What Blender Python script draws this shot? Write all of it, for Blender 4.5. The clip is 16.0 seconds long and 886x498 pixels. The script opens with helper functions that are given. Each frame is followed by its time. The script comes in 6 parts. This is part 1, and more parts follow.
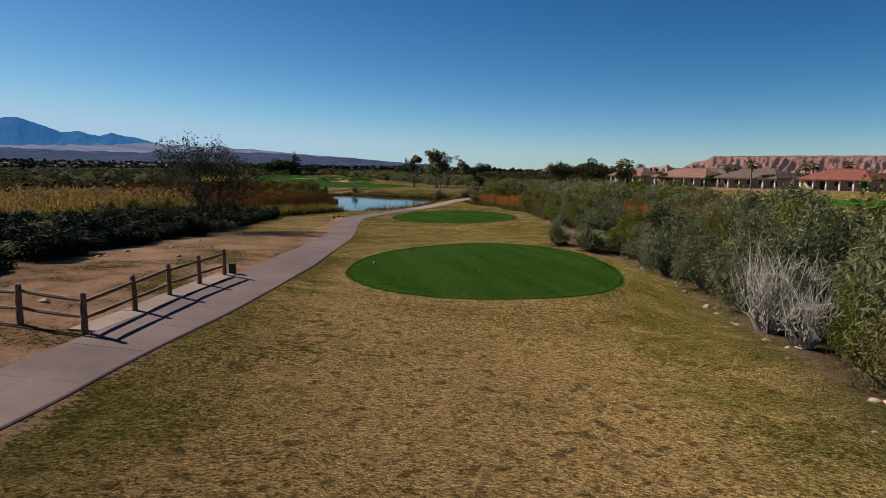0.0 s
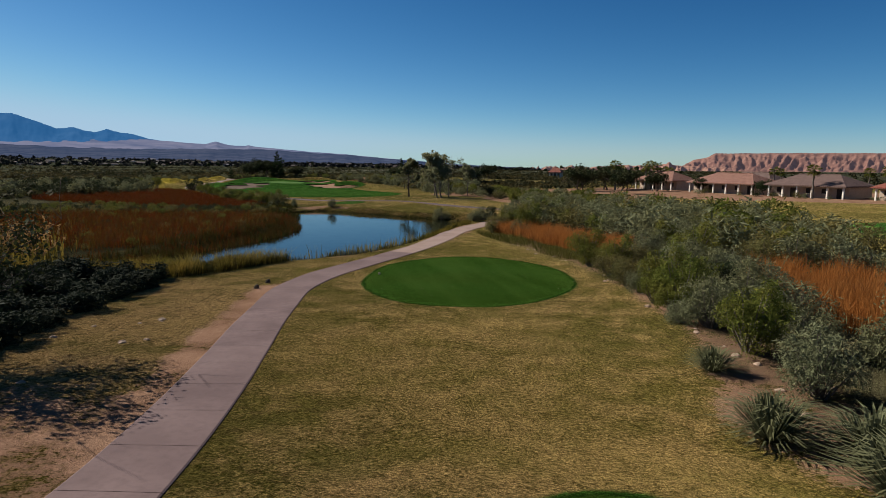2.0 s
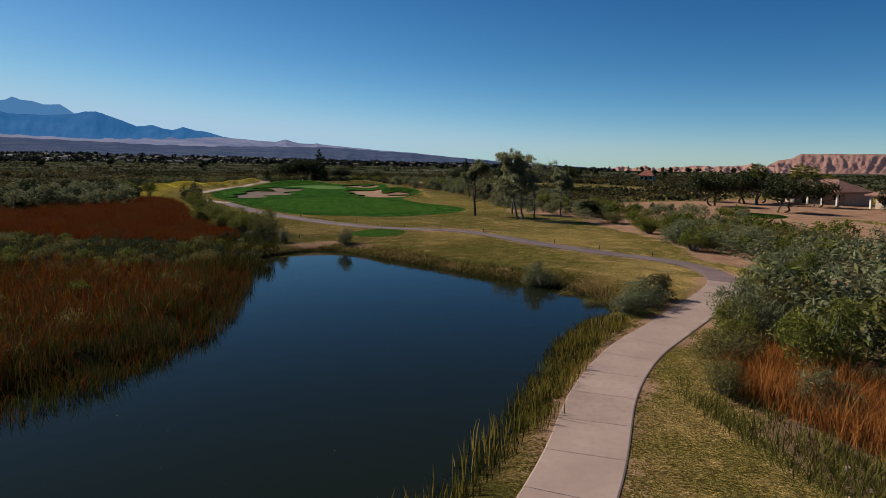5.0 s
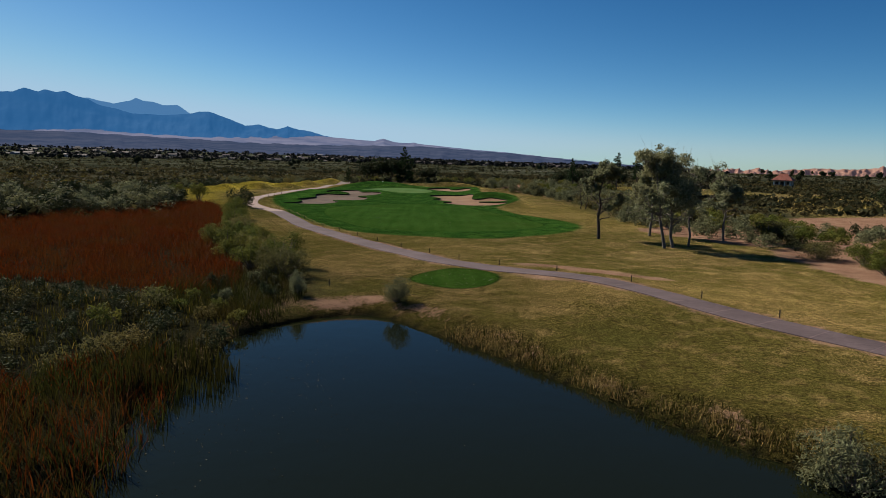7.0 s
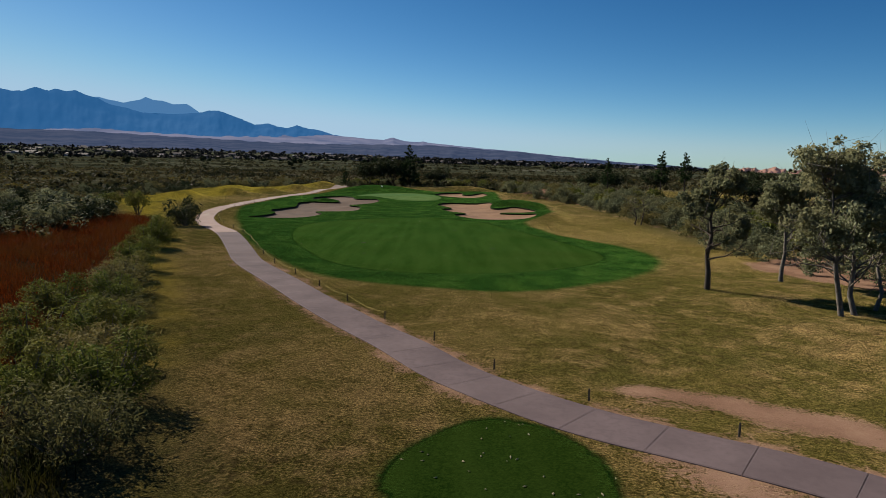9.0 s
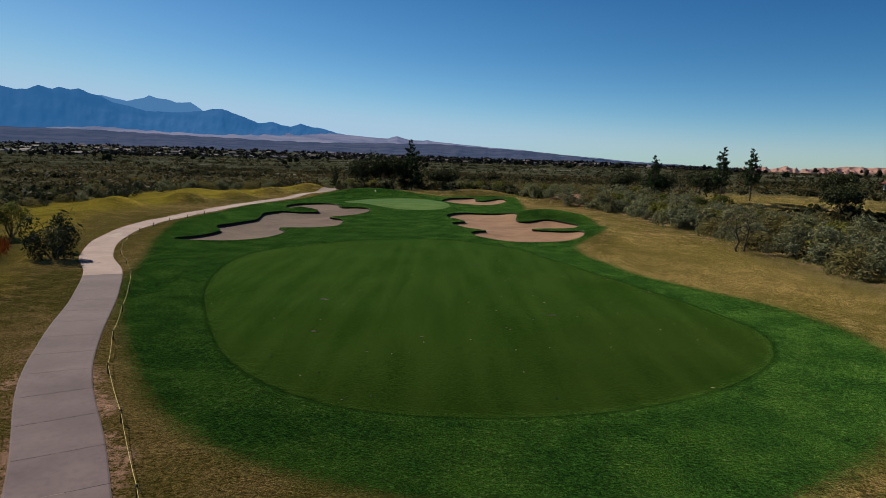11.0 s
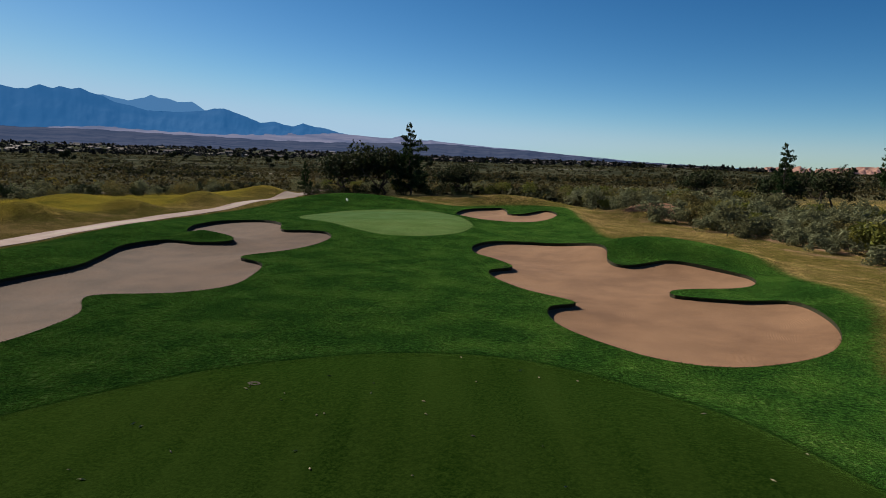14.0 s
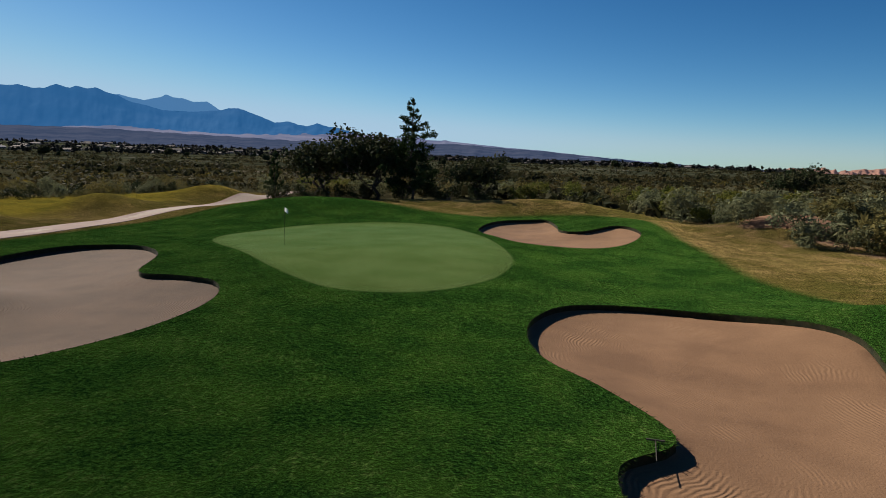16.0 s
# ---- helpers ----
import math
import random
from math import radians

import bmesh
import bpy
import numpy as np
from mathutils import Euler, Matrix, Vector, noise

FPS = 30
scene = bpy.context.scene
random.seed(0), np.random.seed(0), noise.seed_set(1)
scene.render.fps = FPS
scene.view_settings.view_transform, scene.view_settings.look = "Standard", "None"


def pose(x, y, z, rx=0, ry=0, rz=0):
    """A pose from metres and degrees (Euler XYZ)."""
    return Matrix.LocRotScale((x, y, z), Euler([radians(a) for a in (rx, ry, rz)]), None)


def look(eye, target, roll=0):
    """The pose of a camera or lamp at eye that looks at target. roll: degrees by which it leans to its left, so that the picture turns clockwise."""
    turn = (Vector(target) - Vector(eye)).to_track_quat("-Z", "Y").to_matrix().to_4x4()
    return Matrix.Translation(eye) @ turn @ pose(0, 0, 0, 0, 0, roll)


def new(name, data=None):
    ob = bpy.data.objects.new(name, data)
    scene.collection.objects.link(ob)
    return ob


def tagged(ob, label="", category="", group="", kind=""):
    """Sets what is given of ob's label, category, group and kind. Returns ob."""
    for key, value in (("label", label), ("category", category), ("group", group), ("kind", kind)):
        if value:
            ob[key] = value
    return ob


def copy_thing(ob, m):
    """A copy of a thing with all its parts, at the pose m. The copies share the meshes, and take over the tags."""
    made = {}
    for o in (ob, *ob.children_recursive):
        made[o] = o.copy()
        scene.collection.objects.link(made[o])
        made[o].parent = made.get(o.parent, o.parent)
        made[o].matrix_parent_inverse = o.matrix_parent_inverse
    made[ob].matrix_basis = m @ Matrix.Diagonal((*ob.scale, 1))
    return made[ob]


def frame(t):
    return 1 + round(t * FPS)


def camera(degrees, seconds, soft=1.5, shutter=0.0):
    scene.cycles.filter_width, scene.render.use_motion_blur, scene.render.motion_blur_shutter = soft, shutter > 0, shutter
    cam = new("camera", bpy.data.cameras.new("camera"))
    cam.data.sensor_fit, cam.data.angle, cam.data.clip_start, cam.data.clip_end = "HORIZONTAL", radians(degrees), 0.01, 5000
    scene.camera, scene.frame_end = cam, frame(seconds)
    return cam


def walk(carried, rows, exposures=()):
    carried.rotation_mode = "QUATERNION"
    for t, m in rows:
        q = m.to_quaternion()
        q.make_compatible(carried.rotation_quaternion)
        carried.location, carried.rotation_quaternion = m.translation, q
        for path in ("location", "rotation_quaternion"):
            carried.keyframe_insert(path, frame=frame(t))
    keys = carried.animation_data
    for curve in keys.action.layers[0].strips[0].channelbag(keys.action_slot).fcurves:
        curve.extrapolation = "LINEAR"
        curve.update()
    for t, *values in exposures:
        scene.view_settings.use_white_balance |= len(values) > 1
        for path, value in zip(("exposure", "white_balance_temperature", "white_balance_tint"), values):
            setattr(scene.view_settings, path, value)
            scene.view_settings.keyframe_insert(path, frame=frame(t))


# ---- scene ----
cam = camera(68.1, 16.0, soft=0.6)
METRES, EYE, TILT, LEAN, TURN = 213.0, 5.1, 0.0, 0.0, 0.0
ROWS = [
    (0.0, 0.0, 0.0, 0.0, 0.04, -7.17, -0.34),
    (0.5, -0.0008, 0.0337, 0.0027, -0.0, -7.3, -0.33),
    (1.0, -0.0009, 0.067, 0.0039, -0.05, -7.34, -0.36),
    (1.5, -0.0015, 0.0996, 0.0057, -0.06, -7.41, -0.46),
    (2.0, -0.0026, 0.1327, 0.0083, -0.11, -7.45, -0.41),
    (2.5, -0.0032, 0.1678, 0.0104, -0.12, -7.51, -0.37),
    (3.0, -0.0045, 0.2037, 0.0118, 0.02, -7.54, -0.36),
    (5.5, -0.0165, 0.3628, 0.0117, 8.26, -7.68, -0.97),
    (6.0, -0.0202, 0.3933, 0.0119, 11.22, -7.74, -1.12),
    (6.5, -0.026, 0.4222, 0.0117, 13.3, -7.79, -1.21),
    (7.0, -0.0329, 0.4508, 0.0119, 13.82, -7.79, -1.26),
    (7.5, -0.0399, 0.4795, 0.0122, 14.16, -7.84, -1.25),
    (8.0, -0.0471, 0.5079, 0.0125, 14.41, -7.87, -1.23),
    (8.5, -0.0547, 0.5365, 0.0126, 14.55, -7.87, -1.31),
    (9.0, -0.0627, 0.5653, 0.0129, 14.65, -7.9, -1.24),
    (11.5, -0.1064, 0.7122, 0.0113, 15.08, -8.02, -1.32),
    (12.0, -0.1162, 0.7429, 0.0112, 15.12, -8.02, -1.32),
    (12.5, -0.1251, 0.7729, 0.0106, 15.19, -8.02, -1.32),
    (13.0, -0.1336, 0.8028, 0.0087, 15.26, -8.0, -1.31),
    (13.5, -0.1419, 0.8312, 0.007, 15.31, -7.99, -1.31),
    (14.0, -0.1503, 0.8588, 0.0056, 15.31, -8.0, -1.32),
    (14.5, -0.1585, 0.8877, 0.0051, 15.32, -8.01, -1.24),
    (15.0, -0.1667, 0.9179, 0.0039, 15.33, -8.01, -1.27),
    (15.5, -0.1749, 0.9475, 0.0023, 15.59, -7.99, -1.4),
    (16.0, -0.1827, 0.9761, 0.0003, 16.53, -7.99, -1.47),
]
walk(cam, [(t, pose(0, 0, EYE, TILT, LEAN, TURN) @ pose(METRES * x, METRES * y, METRES * z, 90 + pitch, roll, yaw)) for t, x, y, z, yaw, pitch, roll in ROWS])

# ---- daylight ----
SUN_AZ, SUN_EL = radians(-63), radians(36)     # azimuth from +y, negative to the left of the hole
sun_way = Vector((math.sin(SUN_AZ) * math.cos(SUN_EL), math.cos(SUN_AZ) * math.cos(SUN_EL), math.sin(SUN_EL)))
sun = new("sun", bpy.data.lights.new("sun", "SUN"))
sun.data.energy, sun.data.angle, sun.data.color = 4.9, radians(0.5), (1.0, 0.91, 0.78)
sun.matrix_world = look((0, 0, 0), -sun_way)
world = bpy.data.worlds.new("sky")
scene.world = world
world.use_nodes = True
wn, wl = world.node_tree.nodes, world.node_tree.links
sky = wn.new("ShaderNodeTexSky")
sky.sky_type, sky.sun_disc = "NISHITA", False
sky.sun_elevation, sky.sun_rotation = SUN_EL, SUN_AZ
sky.altitude, sky.air_density, sky.dust_density, sky.ozone_density = 1500, 0.7, 0.45, 2.0
scale = wn.new("ShaderNodeMix")
scale.data_type, scale.blend_type = "RGBA", "MULTIPLY"
scale.inputs[0].default_value, scale.inputs[7].default_value = 1.0, (0.100, 0.118, 0.145, 1)
deepen = wn.new("ShaderNodeHueSaturation")
deepen.inputs["Saturation"].default_value = 1.0
gam = wn.new("ShaderNodeGamma")
gam.inputs[1].default_value = 1.3
wl.new(sky.outputs[0], scale.inputs[6])
wl.new(scale.outputs[2], deepen.inputs["Color"])
wl.new(deepen.outputs[0], gam.inputs[0])
parts = wn.new("ShaderNodeSeparateColor")
wl.new(gam.outputs[0], parts.inputs[0])
whole = wn.new("ShaderNodeCombineColor")
for i, (power, gain, most) in enumerate(((1.55, 15.6, 3.9), (1.08, 8.2, 5.7), (0.88, 5.9, 7.4))):     # clear dry air: little red overhead
    p, q = wn.new("ShaderNodeMath"), wn.new("ShaderNodeMath")
    p.operation, q.operation = "POWER", "MULTIPLY"
    p.inputs[1].default_value, q.inputs[1].default_value = power, gain
    wl.new(parts.outputs[i], p.inputs[0])
    wl.new(p.outputs[0], q.inputs[0])
    cap = wn.new("ShaderNodeMath")
    cap.operation = "SMOOTH_MIN"
    cap.inputs[1].default_value, cap.inputs[2].default_value = most, 2.5
    wl.new(q.outputs[0], cap.inputs[0])
    wl.new(cap.outputs[0], whole.inputs[i])
wl.new(whole.outputs[0], wn["Background"].inputs[0])
wn["Background"].inputs[1].default_value = 0.053
scene.view_settings.exposure = 0.9

# ---- materials ----
class Mat:
    """A small builder for node materials."""
    def __init__(self, name, rough=0.9, metal=0.0):
        self.m = bpy.data.materials.new(name)
        self.m.use_nodes = True
        self.n, self.l = self.m.node_tree.nodes, self.m.node_tree.links
        self.b = self.n["Principled BSDF"]
        self.b.inputs["Roughness"].default_value = rough
        self.b.inputs["Metallic"].default_value = metal
        self.b.inputs["Specular IOR Level"].default_value = 0.2
        self.pos = self.n.new("ShaderNodeNewGeometry").outputs["Position"]

    def noise(self, scale, detail=3, vec=None, rough=0.55, stretch=None, turn=0.0):
        k = self.n.new("ShaderNodeTexNoise")
        k.inputs["Scale"].default_value, k.inputs["Detail"].default_value, k.inputs["Roughness"].default_value = scale, detail, rough
        v = vec or self.pos
        if stretch:
            mp = self.n.new("ShaderNodeMapping")
            mp.vector_type = "TEXTURE"
            mp.inputs["Scale"].default_value = tuple(1 / q for q in stretch)
            mp.inputs["Rotation"].default_value = (0, 0, turn)
            self.l.new(v, mp.inputs[0])
            v = mp.outputs[0]
        self.l.new(v, k.inputs["Vector"])
        return k.outputs[0]

    def ramp(self, fac, lo, hi, a=0.0, b=1.0):
        k = self.n.new("ShaderNodeMapRange")
        k.inputs[1].default_value, k.inputs[2].default_value, k.inputs[3].default_value, k.inputs[4].default_value = lo, hi, a, b
        self.l.new(fac, k.inputs[0])
        return k.outputs[0]

    def math(self, op, a, b):
        k = self.n.new("ShaderNodeMath")
        k.operation = op
        for i, v in enumerate((a, b)):
            if isinstance(v, (int, float)):
                k.inputs[i].default_value = v
            else:
                self.l.new(v, k.inputs[i])
        return k.outputs[0]

    def mix(self, fac, a, b, how="MIX"):
        k = self.n.new("ShaderNodeMix")
        k.data_type, k.blend_type = "RGBA", how
        for s, v in ((k.inputs[0], fac), (k.inputs[6], a), (k.inputs[7], b)):
            if isinstance(v, (int, float)):
                s.default_value = v
            elif isinstance(v, tuple):
                s.default_value = (*v, 1)
            else:
                self.l.new(v, s)
        return k.outputs[2]

    def attr(self, name):
        k = self.n.new("ShaderNodeAttribute")
        k.attribute_name = name
        return k.outputs["Fac"]

    def color(self, c):
        if isinstance(c, tuple):
            self.b.inputs["Base Color"].default_value = (*c, 1)
        else:
            self.l.new(c, self.b.inputs["Base Color"])
        return self

    def bump(self, h, dist, strength=1.0):
        k = self.n.new("ShaderNodeBump")
        k.inputs["Strength"].default_value, k.inputs["Distance"].default_value = strength, dist
        self.l.new(h, k.inputs["Height"])
        self.l.new(k.outputs[0], self.b.inputs["Normal"])
        return self

    def island(self):
        return self.n.new("ShaderNodeNewGeometry").outputs["Random Per Island"]

    def each(self):
        return self.n.new("ShaderNodeObjectInfo").outputs["Random"]


def plain(name, c1, c2, scale=4.0, rough=0.85, bump=0.004, metal=0.0):
    k = Mat(name, rough, metal)
    a, b = k.noise(scale), k.noise(scale * 9)
    k.color(k.mix(k.ramp(k.math("ADD", k.math("MULTIPLY", a, 0.7), k.math("MULTIPLY", b, 0.3)), 0.35, 0.65), c1, c2))
    if bump:
        k.bump(b, bump)
    return k.m


def leafy(name, c1, c2, c3, glow=0.3):
    """Leaves: three hues by leaf and by plant, part of the light passing through."""
    k = Mat(name, 0.85)
    k.b.inputs["Specular IOR Level"].default_value = 0.05
    c1, c2, c3 = (tuple(0.74 * q for q in c) for c in (c1, c2, c3))
    col = k.mix(k.island(), c1, c2)
    col = k.mix(k.ramp(k.noise(0.35, 2), 0.4, 0.65), col, c3)
    col = k.mix(k.math("MULTIPLY", k.each(), 0.35), col, c1)
    k.color(col)
    tr = k.n.new("ShaderNodeBsdfTranslucent")
    k.l.new(col, tr.inputs[0])
    mx = k.n.new("ShaderNodeMixShader")
    mx.inputs[0].default_value = glow
    k.l.new(k.b.outputs[0], mx.inputs[1])
    k.l.new(tr.outputs[0], mx.inputs[2])
    k.l.new(mx.outputs[0], k.n["Material Output"].inputs[0])
    return k.m


def ground_material():
    k = Mat("turf_and_desert", 0.95)
    k.b.inputs["Specular IOR Level"].default_value = 0.0
    k.b.inputs["Sheen Weight"].default_value, k.b.inputs["Sheen Roughness"].default_value = 1.0, 0.28
    big, mid, fine, grain = k.noise(0.07, 4), k.noise(0.45, 4), k.noise(6.0, 5, rough=0.7), k.noise(26.0, 4, rough=0.75)
    clump = k.math("ADD", k.math("MULTIPLY", fine, 0.6), k.math("MULTIPLY", grain, 0.4))
    # dormant lawn: straw over olive, in soft patches with dark gaps between the tufts
    tuft = k.noise(12.0, 4, rough=0.75)
    clump = k.math("ADD", k.math("MULTIPLY", clump, 0.5), k.math("MULTIPLY", tuft, 0.5))
    straw = k.mix(k.ramp(clump, 0.40, 0.61), (0.070, 0.047, 0.018), (0.345, 0.240, 0.112))
    olive = k.mix(k.ramp(clump, 0.40, 0.61), (0.020, 0.022, 0.005), (0.122, 0.104, 0.030))
    dryness = k.math("ADD", k.math("MULTIPLY", big, 0.6), k.math("MULTIPLY", mid, 0.4))
    dry = k.math("ADD", dryness, k.math("MULTIPLY", k.attr("straw"), 0.24))
    lawn = k.mix(k.ramp(k.math("ADD", dry, k.math("MULTIPLY", k.math("SUBTRACT", tuft, 0.5), 0.45)), 0.48, 0.64), olive, straw)
    patch = k.noise(0.035, 3)
    # darker spots and fallen bits between the tufts
    speck = k.noise(2.7, 3, rough=0.6)
    lawn = k.mix(k.ramp(speck, 0.55, 0.63, 0, 0.72), lawn, (0.034, 0.027, 0.011))
    lawn = k.mix(k.ramp(k.noise(0.9, 3, rough=0.6), 0.53, 0.66, 0, 0.40), lawn, k.mix(k.ramp(clump, 0.36, 0.64), (0.11, 0.075, 0.028), (0.33, 0.235, 0.105)))
    lawn = k.mix(k.ramp(k.noise(0.22, 4, rough=0.65), 0.52, 0.64, 0, 0.55), lawn, k.mix(k.ramp(clump, 0.36, 0.64), (0.022, 0.024, 0.006), (0.095, 0.092, 0.024)))
    lawn = k.mix(k.ramp(patch, 0.44, 0.62, 0, 0.55), lawn, k.mix(k.ramp(clump, 0.38, 0.62), (0.036, 0.033, 0.007), (0.190, 0.150, 0.042)))
    lawn = k.mix(1.0, lawn, (0.85, 0.82, 0.81), "MULTIPLY")
    # golden mounds beyond the path
    gold = k.mix(k.ramp(clump, 0.36, 0.64), (0.085, 0.066, 0.008), (0.27, 0.205, 0.032))
    gold = k.mix(k.ramp(k.noise(0.3, 4, rough=0.65), 0.46, 0.62, 0, 0.7), gold, k.mix(k.ramp(clump, 0.36, 0.64), (0.030, 0.032, 0.006), (0.115, 0.105, 0.020)))
    lawn = k.mix(k.ramp(k.math("ADD", k.attr("gold"), k.math("MULTIPLY", k.math("SUBTRACT", mid, 0.5), 0.7)), 0.35, 0.75), lawn, gold)
    # bare soil
    soil = k.mix(k.ramp(k.math("ADD", k.math("MULTIPLY", mid, 0.5), k.math("MULTIPLY", grain, 0.5)), 0.38, 0.60), (0.27, 0.150, 0.100), (0.50, 0.32, 0.225))
    dirt = k.math("ADD", k.attr("dirt"), k.math("MULTIPLY", k.math("SUBTRACT", k.math("ADD", k.math("MULTIPLY", mid, 0.5), k.math("MULTIPLY", fine, 0.5)), 0.5), 1.5))
    out = k.mix(k.ramp(dirt, 0.45, 0.62), lawn, soil)
    # watered turf: tees, surround and fairway
    deep = k.mix(k.ramp(clump, 0.42, 0.60), (0.0025, 0.011, 0.0025), (0.020, 0.054, 0.009))
    deep = k.mix(k.ramp(mid, 0.42, 0.72, 0, 0.5), deep, (0.032, 0.070, 0.010))
    # paler streaks: highlights on the blades painted into the turf colour
    blade_glint = k.noise(8.0, 4, rough=0.7, stretch=(1.0, 0.55, 1.0))
    deep = k.mix(k.math("MULTIPLY", k.ramp(blade_glint, 0.54, 0.74, 0, 0.65), k.ramp(mid, 0.38, 0.58)), deep, (0.090, 0.130, 0.036))
    turf = k.math("ADD", k.attr("turf"), k.math("MULTIPLY", k.math("SUBTRACT", fine, 0.5), 0.5))
    out = k.mix(k.ramp(turf, 0.40, 0.60), out, deep)
    stripe = k.noise(0.9, 1, stretch=(1.0, 0.10, 1.0), turn=radians(15))
    mown = k.mix(k.ramp(clump, 0.41, 0.60), (0.008, 0.023, 0.003), (0.025, 0.051, 0.008))
    mown = k.mix(k.ramp(stripe, 0.35, 0.65, 0, 0.45), mown, (0.031, 0.058, 0.010))
    mown = k.mix(k.ramp(big, 0.52, 0.70, 0, 0.25), mown, (0.034, 0.046, 0.009))
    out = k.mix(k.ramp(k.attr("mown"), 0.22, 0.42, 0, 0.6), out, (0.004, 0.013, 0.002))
    out = k.mix(k.ramp(k.attr("mown"), 0.45, 0.55), out, mown)
    putt = k.mix(k.ramp(k.noise(0.5, 2), 0.35, 0.65), (0.046, 0.074, 0.018), (0.066, 0.096, 0.028))
    putt = k.mix(k.ramp(grain, 0.3, 0.7, 0, 0.3), putt, (0.099, 0.132, 0.046))
    out = k.mix(k.ramp(k.attr("putt"), 0.42, 0.58), out, putt)
    # desert scrub floor far off, wet mud under the water, painted shade under reeds
    scrub = k.mix(k.ramp(k.noise(0.02, 6), 0.4, 0.6), (0.022, 0.023, 0.013), (0.054, 0.049, 0.027))
    # pale sandbars and tracks drawn out across the flats
    bar = k.noise(0.016, 3, stretch=(0.3, 1.6, 1.0))
    scrub = k.mix(k.ramp(bar, 0.66, 0.70, 0, 0.8), scrub, (0.20, 0.165, 0.13))
    out = k.mix(k.attr("scrub"), out, scrub)
    out = k.mix(k.attr("wet_and_shade"), out, (0.012, 0.013, 0.008))
    k.color(k.mix(1.0, out, (0.43, 0.415, 0.40), "MULTIPLY"))
    # blades catch light along their edges at a low angle: a sheen in the turf's own hue
    bright = k.mix(1.0, out, (5.0, 5.0, 4.8), "MULTIPLY")
    k.l.new(bright, k.b.inputs["Sheen Tint"])
    k.l.new(k.math("MULTIPLY", k.ramp(dirt, 0.42, 0.62, 1.0, 0.05), k.ramp(k.attr("turf"), 0.2, 0.8, 0.72, 1.0)), k.b.inputs["Sheen Weight"])
    rough_amt = k.math("SUBTRACT", 1.0, k.math("MULTIPLY", k.math("ADD", k.attr("mown"), k.attr("putt")), 0.85))
    k.bump(k.math("MULTIPLY", clump, rough_amt), 0.10)
    return k.m


MAT_GROUND = ground_material()


def sand_material(name, c1, c2, c3, c4):
    k = Mat(name, 0.95)
    mid, grain = k.noise(0.6, 4), k.noise(22, 4)
    wander = k.math("ADD", k.attr("edge"), k.math("MULTIPLY", k.noise(0.8, 2), 0.5))
    rake = k.math("SINE", k.math("MULTIPLY", wander, 58.0), 0.0)
    broad = k.noise(0.14, 3)
    col = k.mix(k.ramp(mid, 0.35, 0.65), c1, c2)
    col = k.mix(k.ramp(broad, 0.42, 0.66, 0, 0.5), col, c3)
    k.color(k.mix(k.ramp(grain, 0.3, 0.7, 0, 0.3), col, c4))
    k.bump(k.math("ADD", k.math("MULTIPLY", rake, k.math("MULTIPLY", k.ramp(mid, 0.50, 0.62, 0.0, 0.22), k.ramp(k.attr("edge"), 1.2, 3.2, 1.0, 0.2))), k.math("MULTIPLY", grain, 0.5)), 0.025)
    return k.m


MAT_SAND = sand_material("bunker_sand", (0.098, 0.051, 0.026), (0.150, 0.082, 0.043), (0.190, 0.110, 0.060), (0.21, 0.125, 0.070))
# darker copy for the left bunker: its shade is put into the sand colour
MAT_SAND_SHADE = sand_material("shaded_bunker_sand", (0.030, 0.017, 0.010), (0.053, 0.030, 0.0185), (0.084, 0.049, 0.030), (0.088, 0.053, 0.033))


def concrete_material(name, c1, c2, c3, c4):
    k = Mat(name, 0.9)
    k.b.inputs["Specular IOR Level"].default_value = 0.1
    a, b, c = k.noise(0.5, 4), k.noise(5, 4), k.noise(40, 3)
    col = k.mix(k.ramp(a, 0.35, 0.65), c1, c2)
    col = k.mix(k.ramp(b, 0.45, 0.75, 0, 0.5), col, c3)
    col = k.mix(k.math("MULTIPLY", k.each(), 0.35), col, c4)
    k.color(col)
    k.bump(c, 0.004)
    return k.m


MAT_PATH = concrete_material("path_concrete", (0.082, 0.056, 0.058), (0.126, 0.089, 0.090), (0.058, 0.041, 0.043), (0.145, 0.104, 0.102))
MAT_PATH_GREY = concrete_material("grey_worn_concrete", (0.062, 0.046, 0.049), (0.094, 0.071, 0.074), (0.045, 0.034, 0.037), (0.105, 0.080, 0.081))
MAT_PATH_PALE = concrete_material("pale_and_backlit_concrete", (0.165, 0.118, 0.104), (0.22, 0.162, 0.142), (0.12, 0.09, 0.084), (0.24, 0.18, 0.16))
MAT_JOINT = plain("joint_filler", (0.158, 0.119, 0.099), (0.224, 0.178, 0.145), 6)
# soil taken near black: shadow below the turf lip is in the colour
MAT_LIP = plain("lip_soil_and_shadow", (0.010, 0.012, 0.004), (0.030, 0.027, 0.010), 5, 0.95, 0.02)
MAT_BARK = plain("grey_bark", (0.066, 0.056, 0.046), (0.145, 0.125, 0.106), 5, 0.9, 0.01)
MAT_BARK_PALE = plain("pale_dead_wood", (0.224, 0.198, 0.172), (0.363, 0.33, 0.297), 5, 0.9, 0.006)
MAT_BARK_DARK = plain("dark_bark", (0.03, 0.023, 0.018), (0.073, 0.056, 0.043), 6, 0.9, 0.01)
MAT_FENCE = plain("weathered_rail_wood", (0.099, 0.056, 0.033), (0.198, 0.119, 0.073), 6, 0.85, 0.006)
MAT_POST = plain("dark_stake", (0.023, 0.02, 0.017), (0.053, 0.046, 0.04), 10)
MAT_ROPE = plain("yellow_rope", (0.251, 0.198, 0.046), (0.363, 0.29, 0.079), 20)
